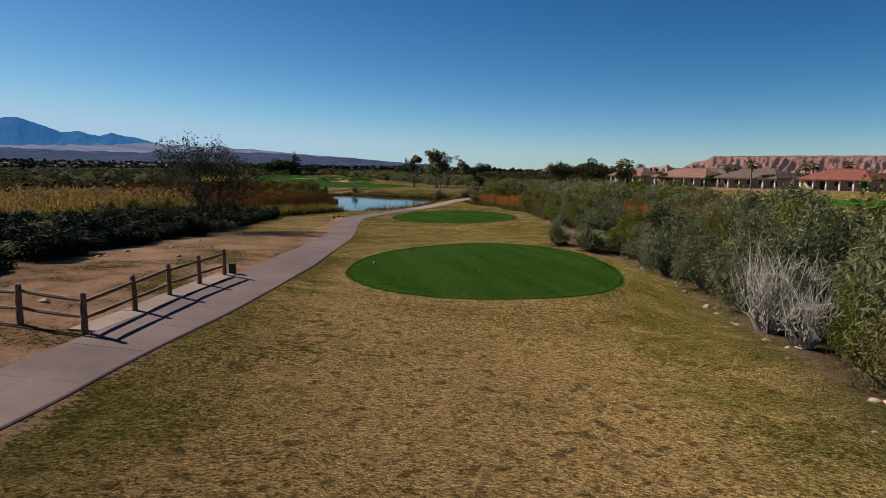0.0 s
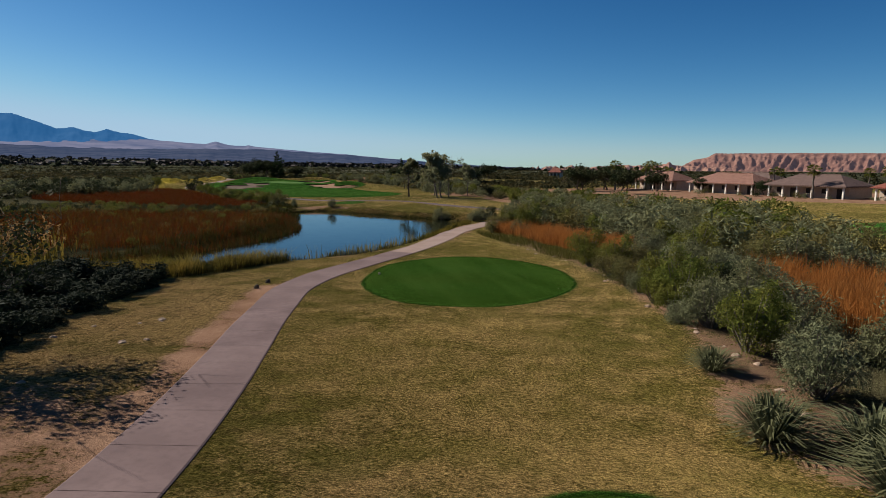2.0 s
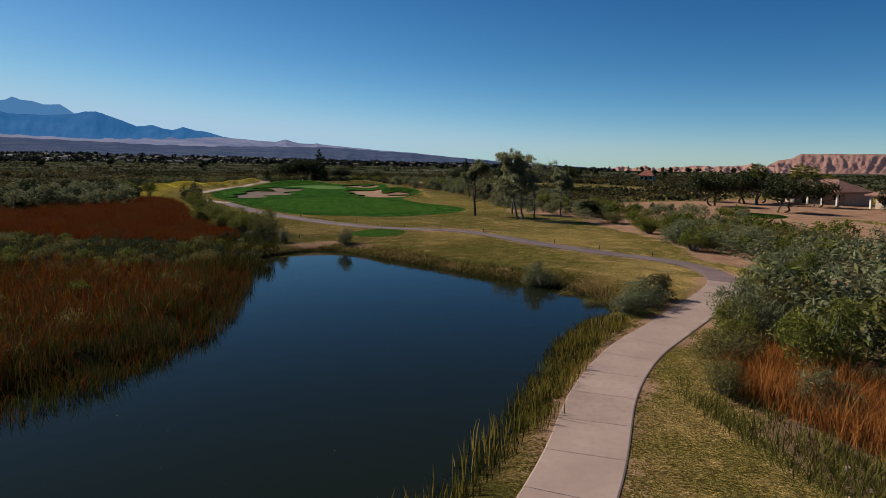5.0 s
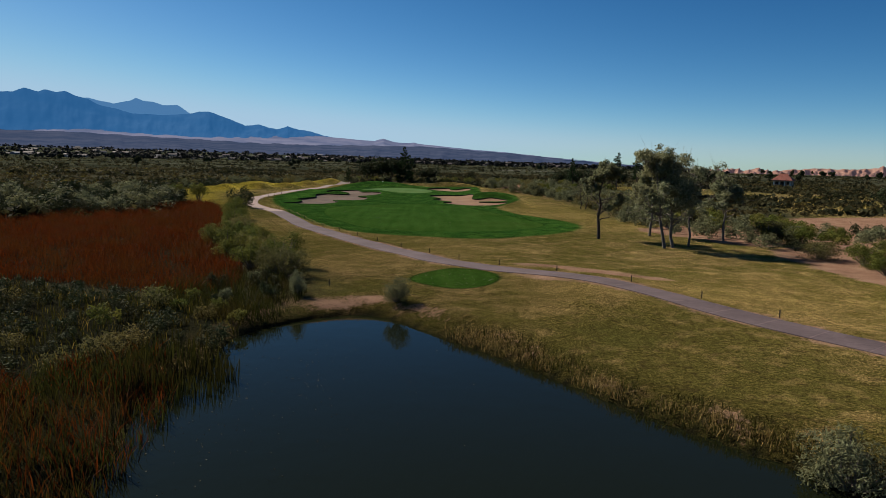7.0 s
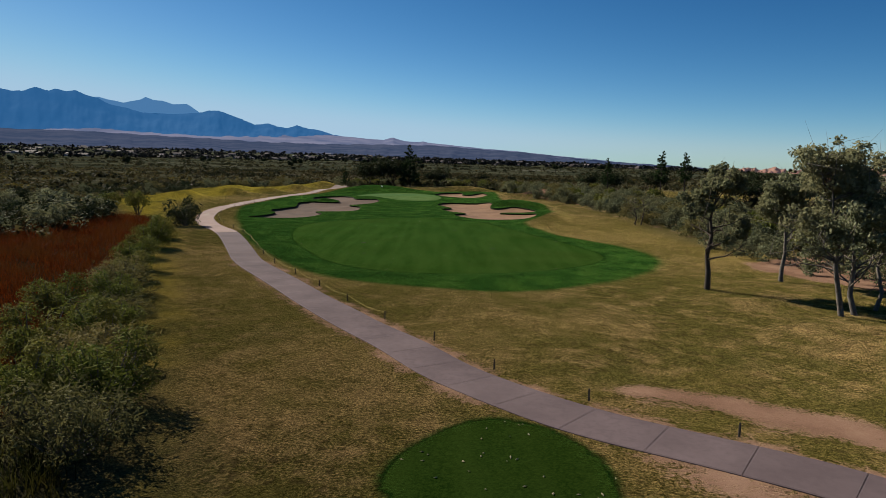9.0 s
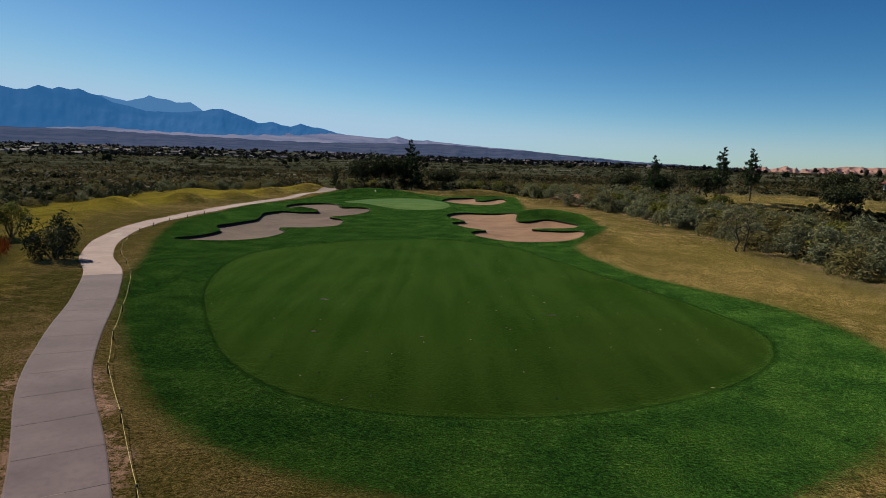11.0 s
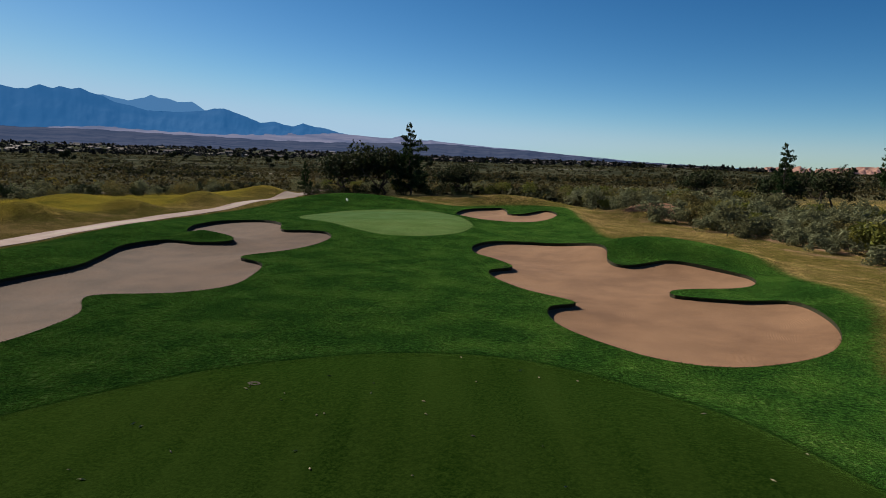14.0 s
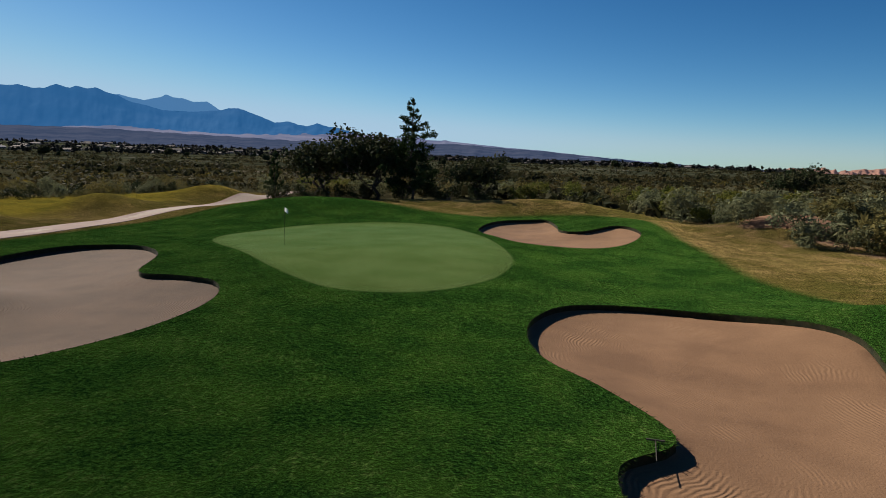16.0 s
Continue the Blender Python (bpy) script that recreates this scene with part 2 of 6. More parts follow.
MAT_ROCK = plain("desert_rock", (0.211, 0.145, 0.106), (0.343, 0.264, 0.205), 3, 0.9, 0.03)
MAT_STUCCO = plain("tan_stucco", (0.317, 0.244, 0.185), (0.383, 0.304, 0.238), 1.5)
MAT_WHITE = plain("white_paint", (0.58, 0.53, 0.47), (0.68, 0.63, 0.56), 3)
MAT_TOWN_PALE = plain("far_pale_wall", (0.12, 0.115, 0.12), (0.22, 0.21, 0.22), 0.05)
MAT_TOWN_TAN = plain("far_tan_wall", (0.075, 0.062, 0.056), (0.12, 0.10, 0.09), 0.05)
MAT_TOWN_ROOF = plain("far_brown_roof", (0.055, 0.045, 0.045), (0.10, 0.08, 0.078), 0.05)
MAT_DARK = plain("dark_opening", (0.02, 0.018, 0.017), (0.04, 0.036, 0.033), 3)
MAT_FLAG = leafy("white_flag_cloth", (1.0, 1.0, 0.98), (1.0, 1.0, 1.0), (1.0, 1.0, 0.98), 0.5)
MAT_LEAF_SAGE = leafy("saltbush_leaf", (0.095, 0.108, 0.055), (0.25, 0.262, 0.15), (0.155, 0.152, 0.072))
MAT_LEAF_GREEN = leafy("green_shrub_leaf", (0.050, 0.072, 0.012), (0.165, 0.185, 0.036), (0.175, 0.160, 0.034))
MAT_LEAF_DARK = leafy("dark_shrub_leaf", (0.020, 0.034, 0.014), (0.062, 0.080, 0.034), (0.055, 0.054, 0.022), 0.14)
MAT_LEAF_OLIVE = leafy("olive_shrub_leaf", (0.085, 0.085, 0.028), (0.185, 0.170, 0.066), (0.190, 0.150, 0.050))
MAT_LEAF_PINE = leafy("pine_needle", (0.018, 0.036, 0.012), (0.055, 0.085, 0.030), (0.03, 0.05, 0.016), 0.25)
MAT_LEAF_TREE = leafy("cottonwood_leaf", (0.10, 0.115, 0.055), (0.33, 0.34, 0.20), (0.25, 0.24, 0.125), 0.42)
MAT_REED_RUST = leafy("rust_reed", (0.050, 0.010, 0.002), (0.205, 0.044, 0.008), (0.110, 0.044, 0.010), 0.3)
MAT_REED_GOLD = leafy("golden_reed", (0.13, 0.095, 0.014), (0.34, 0.24, 0.055), (0.13, 0.12, 0.022), 0.35)
MAT_REED_GREEN = leafy("green_reed", (0.012, 0.017, 0.003), (0.060, 0.062, 0.014), (0.050, 0.038, 0.009), 0.3)
MAT_REED_ORANGE = leafy("orange_reed", (0.22, 0.075, 0.018), (0.55, 0.22, 0.055), (0.36, 0.16, 0.05), 0.45)
MAT_LEAF_FAR = leafy("far_scrub_leaf", (0.020, 0.026, 0.012), (0.052, 0.054, 0.024), (0.060, 0.052, 0.022))
MAT_LEAF_LOW = leafy("low_scrub_leaf", (0.046, 0.042, 0.016), (0.105, 0.092, 0.036), (0.090, 0.068, 0.026))
MAT_LEAF_YELLOW = leafy("yellowing_scrub_leaf", (0.095, 0.078, 0.016), (0.21, 0.165, 0.036), (0.12, 0.10, 0.030))
# leaves shifted toward blue: distance haze put into their colour
MAT_LEAF_TOWN = leafy("hazed_town_tree_leaf", (0.010, 0.014, 0.014), (0.024, 0.028, 0.026), (0.020, 0.022, 0.020), 0.1)
MAT_TUFT_STRAW = leafy("straw_tuft", (0.172, 0.112, 0.036), (0.409, 0.297, 0.125), (0.264, 0.185, 0.066), 0.2)
MAT_TUFT_OLIVE = leafy("olive_tuft", (0.046, 0.053, 0.009), (0.172, 0.152, 0.036), (0.106, 0.099, 0.02), 0.2)
MAT_FRINGE = leafy("turf_blade", (0.008, 0.022, 0.002), (0.040, 0.075, 0.010), (0.024, 0.048, 0.007), 0.3)
MAT_PLUME_TAN = leafy("tan_plume", (0.26, 0.15, 0.06), (0.42, 0.27, 0.13), (0.32, 0.18, 0.07), 0.35)
MAT_PLUME = leafy("cream_plume", (0.33, 0.277, 0.185), (0.436, 0.376, 0.264), (0.363, 0.304, 0.211), 0.3)


def tile_roof(name, c1, c2):
    k = Mat(name, 0.8)
    k.color(k.mix(k.ramp(k.noise(1.2, 4), 0.35, 0.65), c1, c2))
    w = k.n.new("ShaderNodeTexWave")
    w.inputs["Scale"].default_value = 1.6
    k.l.new(k.pos, w.inputs["Vector"])
    k.bump(w.outputs[1], 0.05)
    return k.m


MAT_ROOF_A = tile_roof("pink_tile", (0.150, 0.074, 0.056), (0.195, 0.104, 0.080))
MAT_ROOF_B = tile_roof("brown_tile", (0.080, 0.051, 0.045), (0.112, 0.074, 0.065))
MAT_ROOF_C = tile_roof("red_tile", (0.145, 0.041, 0.029), (0.19, 0.064, 0.045))


def water_material():
    k = Mat("pond_water", 0.04)
    k.color((0.0052, 0.0068, 0.0030))
    k.b.inputs["Specular IOR Level"].default_value = 0.5
    k.b.inputs["IOR"].default_value = 1.17
    k.bump(k.math("ADD", k.noise(1.2, 3), k.math("MULTIPLY", k.noise(5, 2), 0.3)), 0.02, 0.35)
    return k.m


MAT_WATER = water_material()

# ---- plan of the hole: outlines in metres ----
def spline(pts, closed=True, step=0.4):
    """A smooth line (Catmull-Rom) through plan points, as an even row of points."""
    p = np.array(pts, float)
    n = len(p)
    out = []
    for i in range(n if closed else n - 1):
        if closed:
            a, b, c, d = p[(i - 1) % n], p[i], p[(i + 1) % n], p[(i + 2) % n]
        else:
            a, b, c, d = p[max(i - 1, 0)], p[i], p[i + 1], p[min(i + 2, n - 1)]
        k = max(2, int(np.linalg.norm(c - b) / step))
        t = np.linspace(0, 1, k, endpoint=False)[:, None]
        out.append(0.5 * (2 * b + (c - a) * t + (2 * a - 5 * b + 4 * c - d) * t ** 2 + (3 * b - a - 3 * c + d) * t ** 3))
    if not closed:
        out.append(p[-1:])
    return np.vstack(out)


def dist_line(x, y, line, closed):
    """Distance from points to a polyline, and the nearest point on it."""
    a = line
    b = np.roll(line, -1, 0) if closed else line[1:]
    a = a if closed else line[:-1]
    best = np.full(x.shape, 1e9)
    nx, ny = np.zeros_like(x), np.zeros_like(y)
    for (ax, ay), (bx, by) in zip(a, b):
        dx, dy = bx - ax, by - ay
        t = np.clip(((x - ax) * dx + (y - ay) * dy) / (dx * dx + dy * dy + 1e-12), 0, 1)
        px, py = ax + t * dx, ay + t * dy
        d = np.hypot(x - px, y - py)
        m = d < best
        best, nx, ny = np.where(m, d, best), np.where(m, px, nx), np.where(m, py, ny)
    return best, nx, ny


def inside(x, y, line):
    r = np.zeros(x.shape, bool)
    for (ax, ay), (bx, by) in zip(line, np.roll(line, -1, 0)):
        if ay != by:
            r ^= ((ay > y) != (by > y)) & (x < (bx - ax) * (y - ay) / (by - ay) + ax)
    return r


def signed(x, y, line, reach=8.0, nearest=False):
    """Signed distance to a closed outline (negative within), exact out to reach."""
    x, y = np.asarray(x, float), np.asarray(y, float)
    s = np.full(x.shape, reach)
    nx, ny = x.copy(), y.copy()
    lo, hi = line.min(0) - reach, line.max(0) + reach
    m = (x > lo[0]) & (x < hi[0]) & (y > lo[1]) & (y < hi[1])
    if m.any():
        d, px, py = dist_line(x[m], y[m], line, True)
        s[m] = np.where(inside(x[m], y[m], line), -d, np.minimum(d, reach))
        nx[m], ny[m] = px, py
    return (s, nx, ny) if nearest else s


def smooth(lo, hi, v):
    t = np.clip((np.asarray(v, float) - lo) / (hi - lo), 0, 1)
    return t * t * (3 - 2 * t)


TEE_1 = spline([(-4.4, 29.5), (-3.0, 36.2), (2.3, 40.6), (6.8, 37.6), (8.1, 30.0), (6.2, 24.4), (1.3, 22.8), (-2.6, 24.8)])
TEE_2 = spline([(-5.2, 66.4), (-4.4, 72.0), (-1.9, 75.2), (1.2, 76.3), (5.0, 74.3), (7.1, 70.4), (7.3, 65.4), (5.3, 61.5), (2.8, 59.6), (0.0, 59.3), (-2.6, 60.2), (-4.4, 62.8)])
TEE_3 = spline([(-18.4, 134.0), (-18.1, 136.5), (-16.6, 138.4), (-14.5, 137.9), (-12.9, 135.6), (-13.0, 132.9), (-14.4, 131.5), (-16.4, 132.0)])
POND = spline([(3.3, 105.6), (2.8, 108.8), (1.4, 112.4), (-1.8, 114.6), (-5.4, 117.2), (-9.1, 120.5), (-13.8, 124.2), (-18.4, 127.2), (-21.4, 124.8), (-22.6, 121.4),
               (-21.4, 117.4), (-21.6, 113.8), (-19.2, 109.8), (-18.4, 104.0), (-17.0, 99.6), (-17.2, 95.2), (-19.6, 90.2), (-21.4, 83.5), (-24.5, 76.6), (-26.5, 70.0),
               (-22.0, 68.2), (-17.5, 70.8), (-13.4, 73.6), (-9.2, 76.9), (-6.6, 80.0), (-3.9, 86.0), (-1.4, 93.5), (0.4, 101.6), (1.4, 104.4)])
FAIRWAY = spline([(-29.7, 163.2), (-34.4, 166.1), (-39.0, 171.5), (-42.5, 176.5), (-45.5, 182.5), (-47.0, 187.5), (-46.8, 192.0), (-45.0, 196.5), (-42.5, 199.8), (-38.8, 202.2), (-34.3, 202.7),
                  (-29.5, 200.2), (-26.0, 195.5), (-22.5, 190.2), (-17.4, 183.0), (-14.2, 177.5), (-14.5, 172.5), (-17.2, 168.0), (-21.0, 164.6), (-25.5, 163.0)])
SURROUND = spline([(-25.5, 158.2), (-32.0, 160.0), (-38.5, 165.6), (-46.5, 174.6), (-54.5, 186.4), (-60.2, 195.0), (-66.2, 207.0), (-69.6, 220.0), (-71.6, 233.0), (-72.0, 246.0), (-69.5, 254.0),
                   (-63.0, 258.0), (-54.0, 257.0), (-47.0, 262.0), (-39.5, 262.0), (-35.2, 250.0), (-32.6, 238.0), (-24.4, 227.0), (-21.6, 215.0), (-23.9, 202.8),
                   (-19.2, 190.6), (-11.8, 183.0), (-9.4, 175.0), (-12.4, 166.0), (-18.6, 159.0)])
PUTTING = spline([(-61.2, 238.8), (-61.8, 244), (-60, 248.6), (-56, 251.8), (-51.6, 252), (-48.4, 248), (-46.4, 244), (-44.4, 238.6), (-44.2, 234.2), (-45.2, 230.8), (-47, 229), (-49.4, 228.8), (-52.7, 230.9), (-56.6, 234.4)])
BUNKER_1 = spline([(-57.6, 193.6), (-57.4, 197), (-57.8, 200.8), (-59.9, 203.5), (-60.1, 207.5), (-60.3, 211.4), (-61.6, 214.6), (-63.3, 218.6), (-62.8, 221.5), (-60, 221.4), (-58, 222.3), (-58.6, 223.6), (-61, 224),
                   (-64, 226), (-66.4, 230.5), (-66.4, 234.5), (-63.5, 235.4), (-60, 233), (-57.6, 229), (-55.6, 228.6), (-53.4, 228), (-52, 226), (-51.7, 223), (-52.4, 220), (-53.8, 217.2),
                   (-51.6, 215.8), (-50.3, 213), (-49.8, 210), (-51.2, 207.8), (-54.2, 206), (-52, 203), (-51.4, 199), (-52.4, 195.4), (-55, 193.8)], step=0.3)
BUNKER_2 = spline([(-41.6, 225.8), (-41.8, 228), (-41, 230.2), (-39, 231.2), (-36.8, 231), (-34.6, 229.8), (-32.9, 227.8), (-32.6, 225), (-31.6, 223.8), (-29.3, 224.9), (-26.9, 223.7), (-25, 221.9), (-25, 219.8),
                   (-26.2, 218.4), (-29, 217.2), (-29.3, 215.6), (-26.9, 215.2), (-24.3, 215.2), (-23.7, 211), (-24.8, 207.2), (-27.8, 204.4), (-30.4, 204.2), (-32.6, 205.8), (-34.3, 208.1),
                   (-34.7, 210.5), (-33.7, 211.9), (-36.2, 213.8), (-38.4, 216.8), (-38.9, 218.8), (-37.9, 220.3), (-39.4, 222.6), (-40.8, 224)], step=0.3)
BUNKER_3 = spline([(-49.2, 251.5), (-48.9, 257.5), (-46, 260.5), (-44.6, 257.5), (-43.9, 253.8), (-42.4, 252.9), (-40.2, 255.2), (-38.5, 253), (-39.3, 248.6), (-41.6, 245.4), (-44.6, 244.8), (-47, 247.2)], step=0.3)
BUNKERS = (BUNKER_1, BUNKER_2, BUNKER_3)
PATH = spline([(-9.2, -40.0), (-9.0, 0.0), (-8.3, 12), (-8.0, 15), (-7.4, 20), (-7.05, 26), (-7.0, 33), (-7.1, 42), (-7.5, 48), (-8.15, 54), (-8.6, 60), (-8.6, 64), (-7.7, 68.6), (-5.8, 73.4), (-3.1, 79.9),
               (-1.0, 86.0), (0.5, 92.0), (2.2, 96.4), (4.2, 99.8), (6.3, 103.3), (8.5, 107.0), (10.4, 111.0), (11.2, 114.8), (10.7, 118.7), (8.4, 122.0), (4.9, 125.0), (1.6, 127.6), (-1.6, 130.5), (-3.9, 133.2), (-6.7, 135.8), (-10.0, 137.2), (-14.2, 139.0), (-18.2, 142.0),
               (-22.2, 146.2), (-27.8, 151.6), (-33.5, 157.5), (-39.3, 163.3), (-46.5, 172.8), (-51.2, 178.5), (-56.2, 183.4), (-62.2, 191.4), (-66.8, 201.2), (-69.9, 213.5),
               (-72.5, 228.4), (-74.4, 245.5), (-76.9, 266.5), (-83.0, 290.0)], closed=False, step=1.0)
PATH_HALF = 1.07
WATER_Z = -0.45


WAVES = {}


def lumps(x, y, size, seed):
    """Cheap rolling noise, about -1 to 1."""
    if seed not in WAVES:
        r = np.random.RandomState(seed)
        WAVES[seed] = [(r.uniform(0, 6.28), r.uniform(0.7, 1.6), r.uniform(0, 6.28)) for _ in range(5)]
    v = 0
    for a, f, p in WAVES[seed]:
        f = f / size
        v = v + np.sin((x * np.cos(a) + y * np.sin(a)) * f * 6.28 + p + 1.7 * np.sin((y * np.cos(a) - x * np.sin(a)) * f * 2.1 + p))
    return v / 3.2


# mounds: x, y, radius across, radius along, turn in degrees, height
MOUNDS = [(-52, 238, 11, 14, 0, 0.65), (-66, 256, 8, 6, 20, 1.5), (-57, 258, 7, 4, 0, 0.8), (-46, 266, 7, 4, 10, 0.9), (-39, 258, 4, 7, 0, 0.8), (-63.6, 208, 2.2, 8, 14, 0.8), (-67.5, 225, 2.2, 6, 14, 0.7),
          (-61, 224, 2.5, 1.8, 0, 0.5), (-30, 230, 5, 3.6, 0, 1.1), (-26, 226.5, 4, 2.5, -20, 0.9), (-21.5, 213, 2.2, 8, 5, 0.7), (-84, 226, 8, 16, 15, 0.5), (-92, 245, 8, 12, 10, 0.6), (-84, 262, 6, 10, 0, 0.9),
          (-78, 205, 4, 9, 20, 0.7), (-62, 282, 16, 9, 0, 0.9), (-28, 260, 5, 4.5, 0, 1.7), (2, 270, 20, 12, 0, 1.7), (6, 112, 9, 14, 0, 0.6), (-7, 134, 14, 9, -35, 0.65),
          (-80.5, 213, 2.8, 3.6, 10, 1.3), (-80.5, 226.5, 3.0, 3.8, 0, 1.35), (-79.8, 238, 2.6, 3.2, 0, 1.15), (-80.5, 251, 2.8, 3.8, 0, 1.3), (-80.5, 266, 3, 4.2, 0, 1.2), (-88, 220, 3.5, 4, 0, 0.8), (-89, 240, 4, 5, 0, 0.8),
          (-58, 267.5, 11, 4.5, 0, 0.9), (-45, 269, 6, 4, 0, 0.5)]


def height(x, y):
    x, y = np.asarray(x, float), np.asarray(y, float)
    r = np.hypot(x, y - 110)
    h = smooth(60, 22, y) * smooth(-60, -20, x) * smooth(60, 25, x) * (0.28 - 0.062 * np.clip(x, -12, 12))
    core = smooth(420, 260, r)
    h = h + 0.10 * lumps(x, y, 40, 3) * core + 0.03 * lumps(x, y, 9, 5) * core
    for mx, my, ra, rb, turn, up in MOUNDS:
        c, s = math.cos(radians(turn)), math.sin(radians(turn))
        u, v = ((x - mx) * c + (y - my) * s) / ra, (-(x - mx) * s + (y - my) * c) / rb
        h = h + up * np.exp(-(u * u + v * v))
    e = np.hypot((x - 2.0) / 6.3, (y - 31.5) / 8.8)          # the back tee's level pad
    w = smooth(1.5, 1.0, e)
    h = h * (1 - w) + 0.42 * w
    # far valley: falls gently ahead, climbs to the mountains at the left
    b = np.degrees(np.arctan2(x, y))
    far = np.clip(np.hypot(x, y) - 650, 0, 1000)
    up = np.interp(b, [-180, -70, -48, -37, -24, -12, 0, 8, 60, 180], [0.0, 0.040, 0.040, 0.034, 0.024, 0.009, -0.004, -0.010, -0.004, 0.0])
    beyond = np.maximum(np.hypot(x, y) - 650, 0)
    h = h + np.where(up > 0, far * up * 0.62 * smooth(0, 1700, far), beyond * up * 0.9) + smooth(200, 900, r) * 1.0 * lumps(x, y, 260, 8) * smooth(2500, 900, r)
    return h


def pond_cut(x, y, h):
    s = signed(x, y, POND, 4.0)
    return np.where(s < 1.6, np.minimum(h, WATER_Z + 0.06 + 0.42 * (s * 0.9) - np.where(s < 0, 0.25, 0)), h), s


def ground_at(x, y):
    """Height of the finished ground at one place or many."""
    return pond_cut(x, y, height(x, y))[0]


def steps(stops):
    out = [stops[0][0]]
    for (a, _), (b, d) in zip(stops, stops[1:]):
        n = max(1, round((b - a) / d))
        out += list(a + (b - a) * (np.arange(1, n + 1) / n))
    return np.array(out)


def outer(a, sign, limit=4700.0, grow=1.14, d=1.2):
    out = []
    while abs(a) < limit:
        a += sign * d
        d *= grow
        out.append(a)
    return out


def link_mesh(name, verts, faces, mat, parent=None, label="", smooth_on=False):
    me = bpy.data.meshes.new(name)
    if isinstance(faces, np.ndarray):
        verts, n = np.asarray(verts, np.float32), len(faces)
        me.vertices.add(len(verts))
        me.vertices.foreach_set("co", verts.ravel())
        me.loops.add(faces.size)
        me.loops.foreach_set("vertex_index", faces.ravel().astype(np.int32))
        me.polygons.add(n)
        me.polygons.foreach_set("loop_start", np.arange(0, faces.size, faces.shape[1], dtype=np.int32))
        me.update(calc_edges=True)
    else:
        me.from_pydata(np.asarray(verts).tolist(), [], faces)
    for m in (mat if isinstance(mat, (list, tuple)) else [mat]):
        me.materials.append(m)
    if smooth_on:
        me.shade_smooth()
    ob = new(name, me)
    if parent:
        ob.parent = parent
    if label:
        ob["label"] = label
    return ob


def build_ground():
    gx = steps([(-106, 1), (-73, 0.8), (-20, 0.32), (16, 0.5), (60, 1.0)])
    gy = steps([(-14, 1), (190, 0.55), (263, 0.32), (320, 0.9)])
    gx = np.concatenate([outer(gx[0], -1)[::-1], gx, outer(gx[-1], 1)])
    gy = np.concatenate([outer(gy[0], -1)[::-1], gy, outer(gy[-1], 1)])
    X, Y = np.meshgrid(gx, gy)
    ny, nx = X.shape
    x, y = X.ravel().copy(), Y.ravel().copy()
    sand = np.full(x.shape, 9.0)
    for line in BUNKERS:
        sand = np.minimum(sand, signed(x, y, line, 3.0))
    sand[np.abs(sand) < 0.004] = 0.004
    idx = np.arange(nx * ny).reshape(ny, nx)
    quads = np.stack([idx[:-1, :-1], idx[:-1, 1:], idx[1:, 1:], idx[1:, :-1]], -1).reshape(-1, 4)
    qs = sand[quads]
    all_in, all_out = (qs < 0).all(1), (qs > 0).all(1)
    turf_faces, sand_faces = quads[all_out].tolist(), quads[all_in].tolist()
    ex, ey, cut, rim = [], [], {}, []

    def crossing(a, b):
        """The vertex where the bunkers' edge crosses a grid edge."""
        key = (min(a, b), max(a, b))
        if key not in cut:
            t = sand[a] / (sand[a] - sand[b])
            cut[key] = nx * ny + len(ex)
            ex.append(x[a] + (x[b] - x[a]) * t)
            ey.append(y[a] + (y[b] - y[a]) * t)
        return cut[key]

    for q in quads[~(all_in | all_out)].tolist():
        out, inn, marks = [], [], []
        for i in range(4):
            a, b = q[i], q[(i + 1) % 4]
            (out if sand[a] > 0 else inn).append(a)
            if (sand[a] > 0) != (sand[b] > 0):
                k = crossing(a, b)
                out.append(k)
                inn.append(k)
                marks.append(k)
        if len(out) > 2:
            turf_faces.append(out)
        if len(inn) > 2:
            sand_faces.append(inn)
        if len(marks) == 2:
            rim.append(marks)
    x, y = np.concatenate([x, ex]), np.concatenate([y, ey])
    sand = np.concatenate([sand, np.zeros(len(ex))])
    h, pond = pond_cut(x, y, height(x, y))
    lip = h + 0.05 * np.exp(-(np.maximum(sand, 0) / 0.5) ** 2) * (sand < 3)
    verts = np.stack([x, y, lip], 1)
    ground = link_mesh("ground", verts, turf_faces, MAT_GROUND, smooth_on=True)
    tagged(ground, "dormant tan and watered green golf turf running out to desert scrub", "ground", kind="structure")

    # where each kind of surface lies
    def put(name, v):
        a = ground.data.attributes.new(name, "FLOAT", "POINT")
        a.data.foreach_set("value", np.clip(v, 0, 1).astype(np.float32))

    def band(line, soft=0.5):
        return np.clip(0.5 - signed(x, y, line, 4.0) / (2 * soft), 0, 1)

    putt = band(PUTTING, 0.45)
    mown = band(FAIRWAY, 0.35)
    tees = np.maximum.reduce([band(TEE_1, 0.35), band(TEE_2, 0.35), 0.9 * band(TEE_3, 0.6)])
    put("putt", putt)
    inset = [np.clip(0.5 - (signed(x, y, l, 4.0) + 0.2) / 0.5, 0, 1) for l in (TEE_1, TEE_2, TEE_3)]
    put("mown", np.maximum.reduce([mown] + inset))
    put("turf", np.maximum.reduce([tees * 1.0, band(SURROUND, 2.0), band(OTHER_TEE, 0.8), band(OTHER_TEE_2, 0.8)]))
    put("gold", np.maximum.reduce([band(GOLD, 5.0), 0.8 * band(GOLD_2, 4.0)]))
    put("straw", smooth(50, 30, y) * smooth(-7.0, -1.5, x) * smooth(7.5, 1.5, x) * 1.0 + 0.15 * band(STRAW, 6.0) + 0.6 * smooth(-8.2, -10, x) * smooth(-19, -16.5, x) * smooth(30, 40, y) * smooth(70, 64, y))
    near = np.full(x.shape, 30.0)
